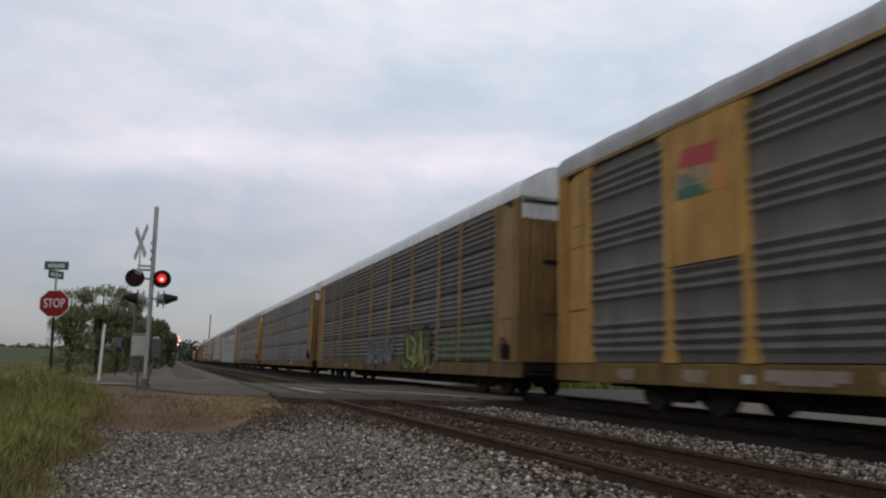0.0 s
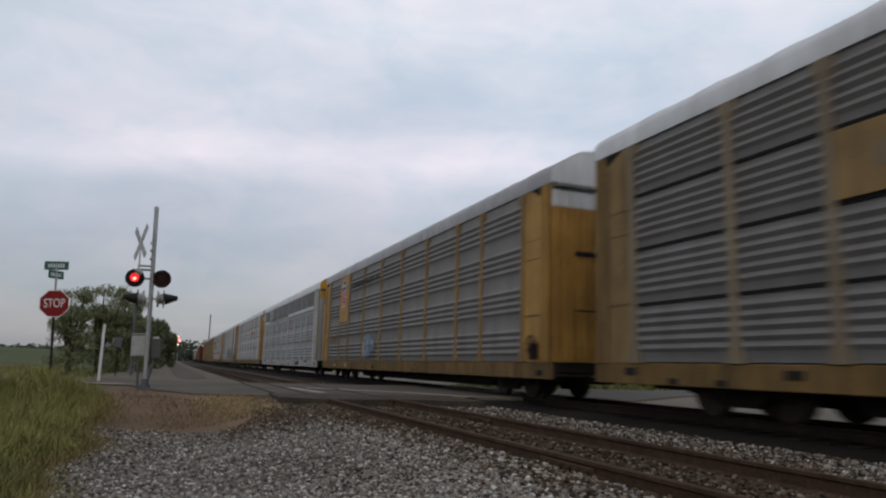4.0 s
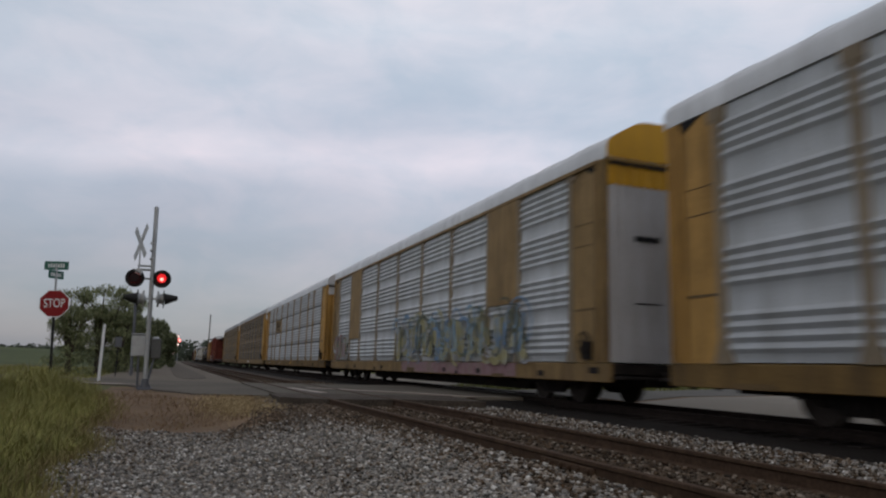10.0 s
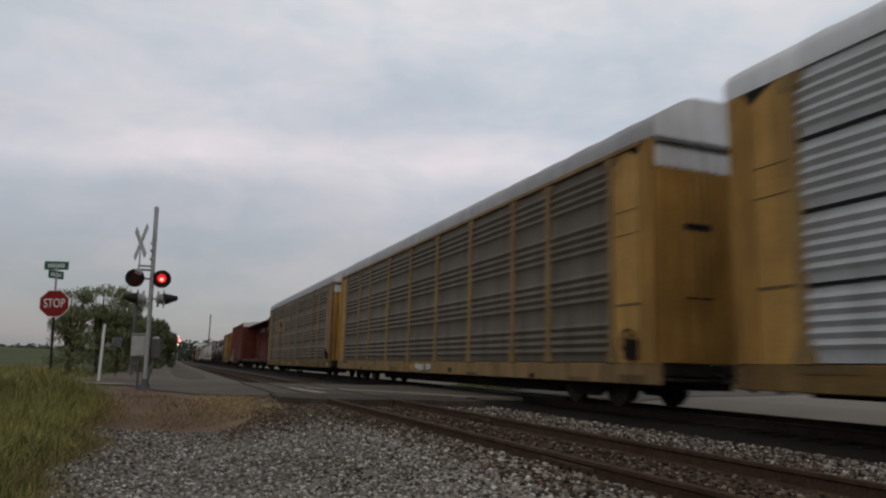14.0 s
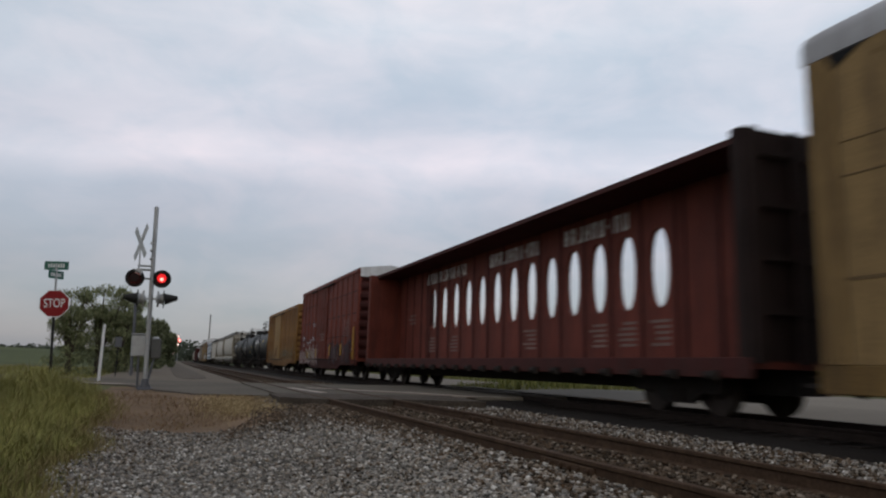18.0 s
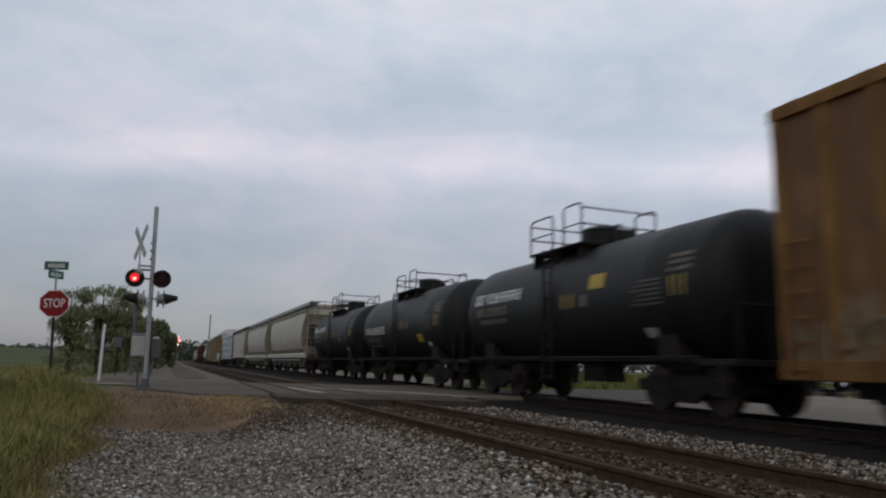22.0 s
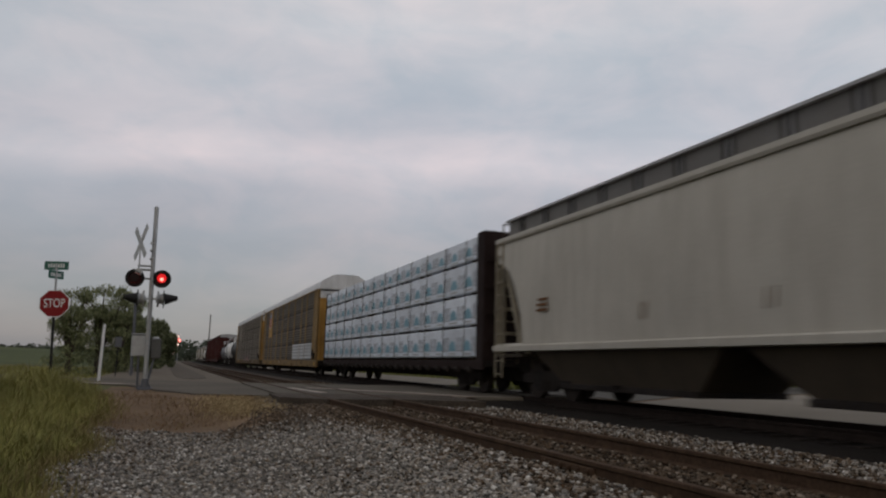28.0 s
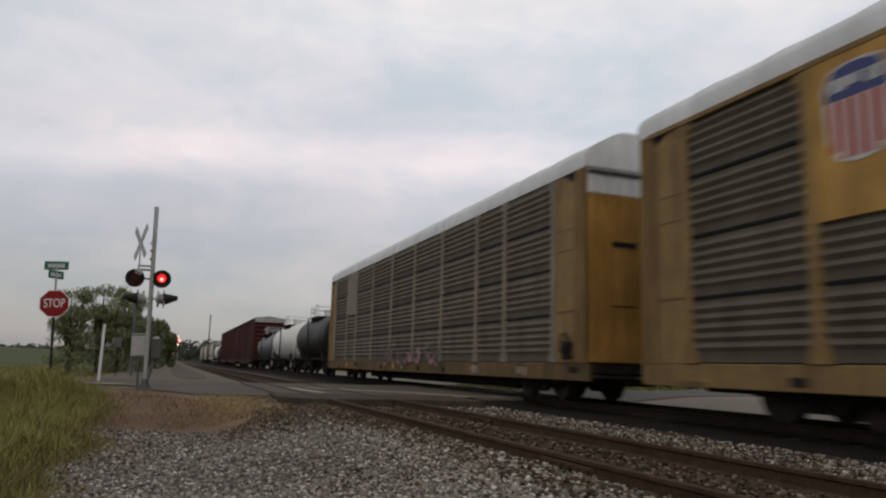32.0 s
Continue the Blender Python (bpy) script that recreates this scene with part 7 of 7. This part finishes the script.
        clump(x, y, 3 + rng.uniform(0, 8) * (0.75 + 0.5 * noise.noise((i * 0.08, 0, 5))), 6, 26, 1.7)
    for i in range(110):
        x = -14 + 66 * rng.random()
        y = 560 + rng.uniform(-20, 80)
        clump(x + bend(y), y, rng.uniform(2, 12), 5, 34, 1.2)
    for i in range(420):
        x = 40 + i * 2.2
        y = 700 - 1.2 * i + rng.uniform(-20, 20)
        clump(x, y, rng.uniform(2, 9), 7, 16, 2.0)
    me = bpy.data.meshes.new("far_woods")
    me.from_pydata(vs, [], fs)
    me.materials.append(M["leaf_far"])
    tagged(new("far_woods", me), "distant dark treeline along the fields", "woods", kind="stuff")


far_woods()


M["car_silver"] = mat("silver_car_paint", (0.5, 0.5, 0.52), 0.3, 0.4, var=0.05, bump=0.0, coat=0.5)
CARX, CARY = 23.6, 19.3


# ---- crossing signal ----
SX, SY = -0.43, 21.8


def crossing_signal():
    t = root("crossing_signal", "galvanised railroad crossing mast with crossbuck and red flashing lamps", "signal")
    t.location = (SX, SY, -0.08)
    t.rotation_euler = (0, radians(-1.4), 0)
    bm = bmesh.new()
    cyl(bm, (0, 0, 0.0), (0, 0, 5.16), 0.062, seg=16)
    cyl(bm, (0, 0, 5.16), (0, 0, 5.20), 0.07, 0.03, seg=16)
    part("mast", bm, M["galv"], t, smooth=True)
    bm = bmesh.new()
    box(bm, -0.19, 0.19, -0.19, 0.19, -0.12, 0.04, 0.02)
    for x in (-0.13, 0.13):
        for y in (-0.13, 0.13):
            cyl(bm, (x, y, 0.04), (x, y, 0.10), 0.02, seg=6)
    cyl(bm, (0, 0, 0.04), (0, 0, 0.28), 0.12, 0.09, seg=14)
    part("base", bm, M["tank_grey"], t)
    # crossbuck: faces the road, seen nearly edge on
    cb = put("crossbuck", None, t, (-0.34, -0.02, 4.0), (0, 0, 0))
    bm = bmesh.new()
    for s in (-1, 1):
        q = bmesh.ops.create_cube(bm, size=1.0)["verts"]
        for v in q:
            v.co = Matrix.Rotation(radians(45 * s), 3, "X") @ Vector((v.co.x * 0.01 + 0.006 * s, v.co.y * 0.2, v.co.z * 1.22))
    bmesh.ops.rotate(bm, verts=bm.verts[:], cent=(0, 0, 0), matrix=Matrix.Rotation(radians(22), 3, "Z"))
    me = data("crossbuck", bm, M["panel_light"])
    bpy.data.objects.remove(cb)
    put("crossbuck", me, t, (-0.36, -0.03, 4.12), label="white crossbuck blades")
    bm = bmesh.new()
    cyl(bm, (-0.40, -0.03, 3.45), (0, 0, 3.45), 0.03, seg=8)
    cyl(bm, (-0.36, -0.03, 3.3), (-0.36, -0.03, 4.12), 0.02, seg=8)
    cyl(bm, (0.0, -0.02, 3.34), (-0.42, -0.02, 3.34), 0.035, seg=8)
    cyl(bm, (-0.46, 0.0, 3.09), (0.46, 0, 3.09), 0.03, seg=8)
    cyl(bm, (-0.46, 0.0, 2.52), (0.46, 0, 2.52), 0.03, seg=8)
    part("arm", bm, M["galv"], t)
    # bell and clamps up the mast
    bm = bmesh.new()
    cyl(bm, (-0.37, -0.08, 3.26), (-0.37, -0.16, 3.26), 0.10, seg=14)
    part("bell", bm, M["galv"], t)
    for z in (3.66, 3.9, 4.12):
        bm = bmesh.new()
        box(bm, -0.10, 0.02, -0.07, 0.07, z - 0.03, z + 0.03, 0.008)
        part("clamp", bm, M["galv"], t)
    # lamps facing along the line
    drums = []
    for x in (-0.45, 0.26):
        bm = bmesh.new()
        cyl(bm, (x, -0.02, 3.09), (x, -0.05, 3.09), 0.255, seg=28)
        part("background", bm, M["black"], t, "black round lamp background")
        bm = bmesh.new()
        cyl(bm, (x, -0.05, 3.09), (x, 0.20, 3.09), 0.15, 0.11, seg=18)
        part("lamp_housing", bm, M["black"], t)
        bm = bmesh.new()
        for i in range(13):
            a0, a1 = radians(-10 + 200 * i / 13), radians(-10 + 200 * (i + 1) / 13)
            r = 0.175
            q = [bm.verts.new((x + r * math.cos(a), y, 3.09 + r * math.sin(a))) for a in (a0, a1) for y in (-0.05, -0.26)]
            bm.faces.new((q[0], q[1], q[3], q[2]))
        bmesh.ops.solidify(bm, geom=bm.faces[:], thickness=0.006)
        part("visor", bm, M["black"], t)
        # lens carrier with one dull and one lit side
        bm = bmesh.new()
        cyl(bm, (0, -0.004, 0), (0, 0.0, 0), 0.165, seg=28)
        d = part("lens", bm, M["lens_dark"], t, "red signal lens")
        d.location = (x, -0.062, 3.09)
        drums.append((d, x))
    # lamps facing the road, seen from the side, with long hoods
    for s in (-1, 1):
        bm = bmesh.new()
        x = 0.17 * s
        cyl(bm, (x, 0.02, 2.52), (x + 0.05 * s, 0.02, 2.52), 0.24, 0.22, seg=24)
        cyl(bm, (x + 0.05 * s, 0.02, 2.52), (x + 0.14 * s, 0.02, 2.52), 0.15, 0.09, seg=16)
        part("lamp_back", bm, M["galv"], t, "grey lamp housing seen from the side")
        bm = bmesh.new()
        x = 0.36 * s
        cyl(bm, (x - 0.03 * s, 0, 2.52), (x, 0, 2.52), 0.255, seg=24)
        part("background", bm, M["black"], t, "black round lamp background")
        bm = bmesh.new()
        cyl(bm, (x, 0, 2.52), (x + 0.36 * s, 0, 2.56), 0.17, 0.06, seg=14)
        part("visor", bm, M["black"], t)
        bm = bmesh.new()
        cyl(bm, (x - 0.03 * s, 0, 2.52), (x - 0.22 * s, 0, 2.52), 0.16, 0.10, seg=14)
        part("lamp_housing", bm, M["galv"], t)
    # relay case on the mast
    bm = bmesh.new()
    box(bm, -0.43, 0.02, 0.09, 0.42, 0.90, 1.50, 0.02)
    box(bm, -0.45, 0.04, 0.07, 0.44, 1.505, 1.54, 0.01)
    c = part("relay_case", bm, M["galv"], t, "grey metal relay case")
    bm = bmesh.new()
    box(bm, -0.41, 0.00, 0.076, 0.088, 0.92, 1.48, 0.004)
    part("case_door", bm, M["galv"], c)
    bm = bmesh.new()
    box(bm, -0.06, -0.03, 0.055, 0.076, 1.12, 1.24, 0.004)
    part("latch", bm, M["black"], c)
    bm = bmesh.new()
    box(bm, 0.07, 0.36, 0.10, 0.40, 0.84, 1.40, 0.03)
    part("junction_box", bm, M["box_dull"], t, "darker grey junction box")
    bm = bmesh.new()
    cyl(bm, (0.20, 0.2, 1.40), (0.20, 0.2, 1.46), 0.10, 0.06, seg=12)
    part("vent_cap", bm, M["galv"], t)
    for x0, x1 in ((-0.22, -0.20), (0.20, 0.02)):
        bm = bmesh.new()
        cyl(bm, (x1, 0.1, 0.0), (x0, 0.2, 0.9), 0.032, seg=8)
        part("conduit", bm, M["tank_grey"], t)
    return drums


DRUMS = crossing_signal()
# the lit lenses, one before each dull one, that the flasher turns to the viewer in turn
LENSES = []
for d, x in DRUMS:
    bm = bmesh.new()
    cyl(bm, (0, -0.004, 0), (0, 0.0, 0), 0.125, seg=28)
    cyl(bm, (0, 0.0001, 0), (0, 0.003, 0), 0.125, seg=28)
    cyl(bm, (0.0, -0.010, -0.03), (0.0, -0.0041, -0.03), 0.05, seg=18)
    me = data("lit_face", bm, M["lens_lit"])
    me.materials.append(M["lens_dark"])
    me.materials.append(M["lens_core"])
    for p in me.polygons:
        if p.center.y > 0.00005:
            p.material_index = 1
        if p.center.y < -0.0045:
            p.material_index = 2
    f = put("lit_face", me, d, (0, -0.16, 0), label="turning lens face, lit on one side")
    LENSES.append((f, x))


# ---- stop sign, posts, boxes ----
def stop_sign():
    x, y = -3.0, 23.5
    t = root("stop_sign", "red octagonal stop sign with green street blades on top", "sign")
    t.location = (x, y, -0.3)
    t.rotation_euler = (0, radians(-2.8), radians(-6))
    z = 2.58
    bm = bmesh.new()
    box(bm, -0.022, 0.022, 0.0, 0.03, 0, 2.96)
    for s in (-1, 1):
        box(bm, *sorted((s * 0.022, s * 0.034)), 0.0, 0.045, 0, 2.96)
    part("post", bm, M["black"], t)
    bm = bmesh.new()
    cyl(bm, (0, 0.02, 2.90), (0, 0.02, 3.75), 0.03, seg=10)
    part("blade_bracket", bm, M["galv"], t, "pale metal bracket")
    def octo(r, y0, y1, material, name, lab=""):
        bm = bmesh.new()
        prism(bm, [(r * math.cos(radians(22.5 + 45 * i)), z + r * math.sin(radians(22.5 + 45 * i))) for i in range(8)], "y", y0, y1)
        return part(name, bm, material, t, lab)
    octo(0.425, -0.006, -0.002, M["sign_white"], "face_border")
    octo(0.405, -0.010, -0.006, M["sign_red"], "face", "red sign face")
    cu = bpy.data.curves.new("legend", "FONT")
    cu.body, cu.size, cu.align_x, cu.align_y, cu.extrude = "STOP", 0.36, "CENTER", "CENTER", 0.001
    cu.offset = 0.003
    ob = put("legend", cu, t, (0, -0.012, z), (90, 0, 0), "white letters STOP")
    ob.scale = (0.66, 1.0, 1.0)
    cu.materials.append(M["sign_white"])
    for w, h, zz, rot in ((0.64, 0.25, 3.70, 4), (0.60, 0.24, 3.43, 62)):
        bm = bmesh.new()
        box(bm, -w / 2, w / 2, -0.004, 0.004, -h / 2, h / 2, 0.002)
        b = put("street_blade", data("street_blade", bm, M["sign_green"]), t, (0, 0.0, zz), (0, 0, rot), "green street name blade")
        bm = bmesh.new()
        r = random.Random(int(w * 100))
        for i in range(7):
            xx = -w * 0.34 + i * w * 0.1
            box(bm, xx, xx + w * 0.06, -0.007, -0.004, -h * 0.22, h * (0.18 if r.random() < 0.6 else 0.25))
        put("blade_bars", data("blade_bars", bm, M["sign_white"]), b)
    return t


stop_sign()


def post(name, label, x, y, z, h, r, material, lean=(0, 0), cat="post"):
    t = root(name, label, cat)
    t.location = (x, y, z)
    t.rotation_euler = (radians(lean[0]), radians(lean[1]), 0)
    bm = bmesh.new()
    cyl(bm, (0, 0, 0), (0, 0, h), r, r * 0.92, seg=12)
    part("shaft", bm, material, t, smooth=True)
    bm = bmesh.new()
    cyl(bm, (0, 0, h), (0, 0, h + 0.03), r * 1.05, r * 0.5, seg=12)
    part("cap", bm, material, t)
    return t


post("marker_post", "leaning white marker post in the grass", -2.09, 28.2, -0.15, 2.05, 0.05, M["sign_white"], (0, 0.4))
post("utility_pole", "distant thin utility pole by the line", 16.1, 300.0, -0.5, 19.4, 0.22, M["bark"], (0, 0), "pole")
post("signal_post", "grey post behind the crossing mast", -1.42, 38.0, -0.2, 3.9, 0.07, M["tank_grey"], (0, -1.6))


def back_sign():
    t = root("small_sign", "small grey sign seen from behind", "sign")
    t.location = (-2.0, 36.0, -0.2)
    bm = bmesh.new()
    cyl(bm, (0, 0, 0), (0, 0, 1.92), 0.022, seg=8)
    part("post", bm, M["black"], t)
    bm = bmesh.new()
    box(bm, -0.15, 0.15, -0.035, -0.03, 1.45, 1.90, 0.002)
    part("plate", bm, M["tank_grey"], t)


back_sign()


def far_signal():
    """The next crossing far down the road: red and pale lamps, their discs enlarged to stand in for glow, on an added
    mast.
    """
    t = root("distant_signal", "distant red and white crossing lamps, discs enlarged for glow, on an added mast", "signal")
    y = 210.0
    x = 3.35
    t.location = (x, y, -0.4)
    bm = bmesh.new()
    cyl(bm, (0, 0, 0), (0, 0, 8.0), 0.09, seg=10)
    part("mast", bm, M["galv"], t)
    # disc sizes include the glow around the lamps
    for k, (dx, z, m, r) in enumerate(((0.05, 6.3, "lens_core", 0.52), (-0.2, 7.4, "far_lamp", 0.28), (-0.35, 5.2, "far_lamp", 0.46), (-0.55, 4.2, "far_lamp", 0.46), (-1.0, 3.1, "far_lamp", 0.38))):
        bm = bmesh.new()
        cyl(bm, (dx, -0.1, z), (dx, -0.2, z), r, seg=18)
        part("lamp", bm, M[m], t)
        bm = bmesh.new()
        cyl(bm, (dx, -0.08, z), (dx, -0.1, z), r * 1.15, seg=18)
        part("background", bm, M["black"], t)


far_signal()


def parked_car():
    """A silver saloon on the service road beyond the tracks."""
    t = root("parked_car", "silver saloon car waiting beyond the tracks", "car")
    t.location = (CARX, CARY, EAST(CARX) + 0.03)
    t.rotation_euler = (0, 0, radians(90))
    body = [(-2.25, 0.28), (-2.28, 0.62), (-1.9, 0.86), (-1.0, 0.98), (0.9, 1.0), (1.7, 0.92), (2.2, 0.74), (2.3, 0.5), (2.25, 0.25)]
    bm = bmesh.new()
    prism(bm, body, "x", -0.86, 0.86)
    bmesh.ops.bevel(bm, geom=bm.edges[:], offset=0.06, segments=2, affect="EDGES")
    part("body", bm, M["car_silver"], t, smooth=True)
    bm = bmesh.new()
    prism(bm, [(-1.55, 0.98), (-0.85, 1.42), (0.35, 1.46), (1.15, 1.0)], "x", -0.72, 0.72)
    bmesh.ops.bevel(bm, geom=bm.edges[:], offset=0.05, segments=2, affect="EDGES")
    part("cabin", bm, M["tank"], t, "dark glazed cabin", smooth=True)
    bm = bmesh.new()
    prism(bm, [(-0.9, 1.42), (0.4, 1.45), (0.3, 1.49), (-0.8, 1.47)], "x", -0.70, 0.70)
    part("roof", bm, M["car_silver"], t)
    for s in (-1, 1):
        for y in (-1.4, 1.4):
            bm = bmesh.new()
            cyl(bm, (s * 0.70, y, 0.33), (s * 0.88, y, 0.33), 0.33, seg=22)
            w = part("wheel", bm, M["under"], t)
            bm = bmesh.new()
            cyl(bm, (s * 0.88, y, 0.33), (s * 0.895, y, 0.33), 0.21, seg=16)
            part("rim", bm, M["car_silver"], w)
    for s in (-1, 1):
        bm = bmesh.new()
        box(bm, *sorted((s * 0.5, s * 0.82)), 2.2, 2.3, 0.55, 0.70, 0.02)
        part("headlight", bm, M["sign_white"], t)


parked_car()


# ---- what moves ----
PERIOD, PHASE = 1.2857, 0.0714
# the relay switches a little early or late
LAG = {3: -0.1, 17: 0.02, 31: 0.02, 45: -0.1}


R_WHEEL = 0.457


def motions():
    # wheels turn while they pass before the camera
    for car, middle, sets in TRAIN:
        for w in sets:
            y = middle + w.parent.location.y + w.location.y
            t0 = max(0, math.ceil((y - 42.0) / SPEED * 30))
            t1 = min(960, int((y - 4.0) / SPEED * 30))
            if t1 <= t0:
                continue
            loc = w.location.copy()
            turn = math.degrees(SPEED / R_WHEEL) / 30
            rows = [(k / 30, pose(*loc, turn * (k - t0), 0, 0)) for k in range(t0, t1 + 1)]
            if t0 > 0:
                rows.insert(0, (0.0, pose(*loc)))
            if t1 < 960:
                rows.append((32.0, rows[-1][1]))
            walk(w, rows)
    for car, middle, sets in TRAIN:
        walk(car, [(t, place(middle, t)) for t in range(0, 33, 4)])
    # flashing: each lit face turns from its dull to its lit side and back
    for f, x in LENSES:
        left = x < 0
        rows = []
        on0 = not left
        base = f.location.copy()

        def at(deg):
            return pose(base.x, base.y, base.z, 0, 0, deg)
        rows.append((0.0, at(0 if on0 else 180)))
        k = 0
        now = on0
        t = PHASE
        while t < 31.8:
            nxt = (k % 2 == 0) == left
            if nxt != now:
                a, b = (180, 360) if nxt else (0, 180)
                for i in range(4):
                    rows.append((round((t + LAG.get(k, -0.05)) * 30) / 30 + i / 30, at(a + (b - a) * i / 3)))
                now = nxt
            k += 1
            t = PHASE + k * PERIOD / 2
        rows.append((32.0, at(0 if now else 180)))
        walk(f, rows)


motions()
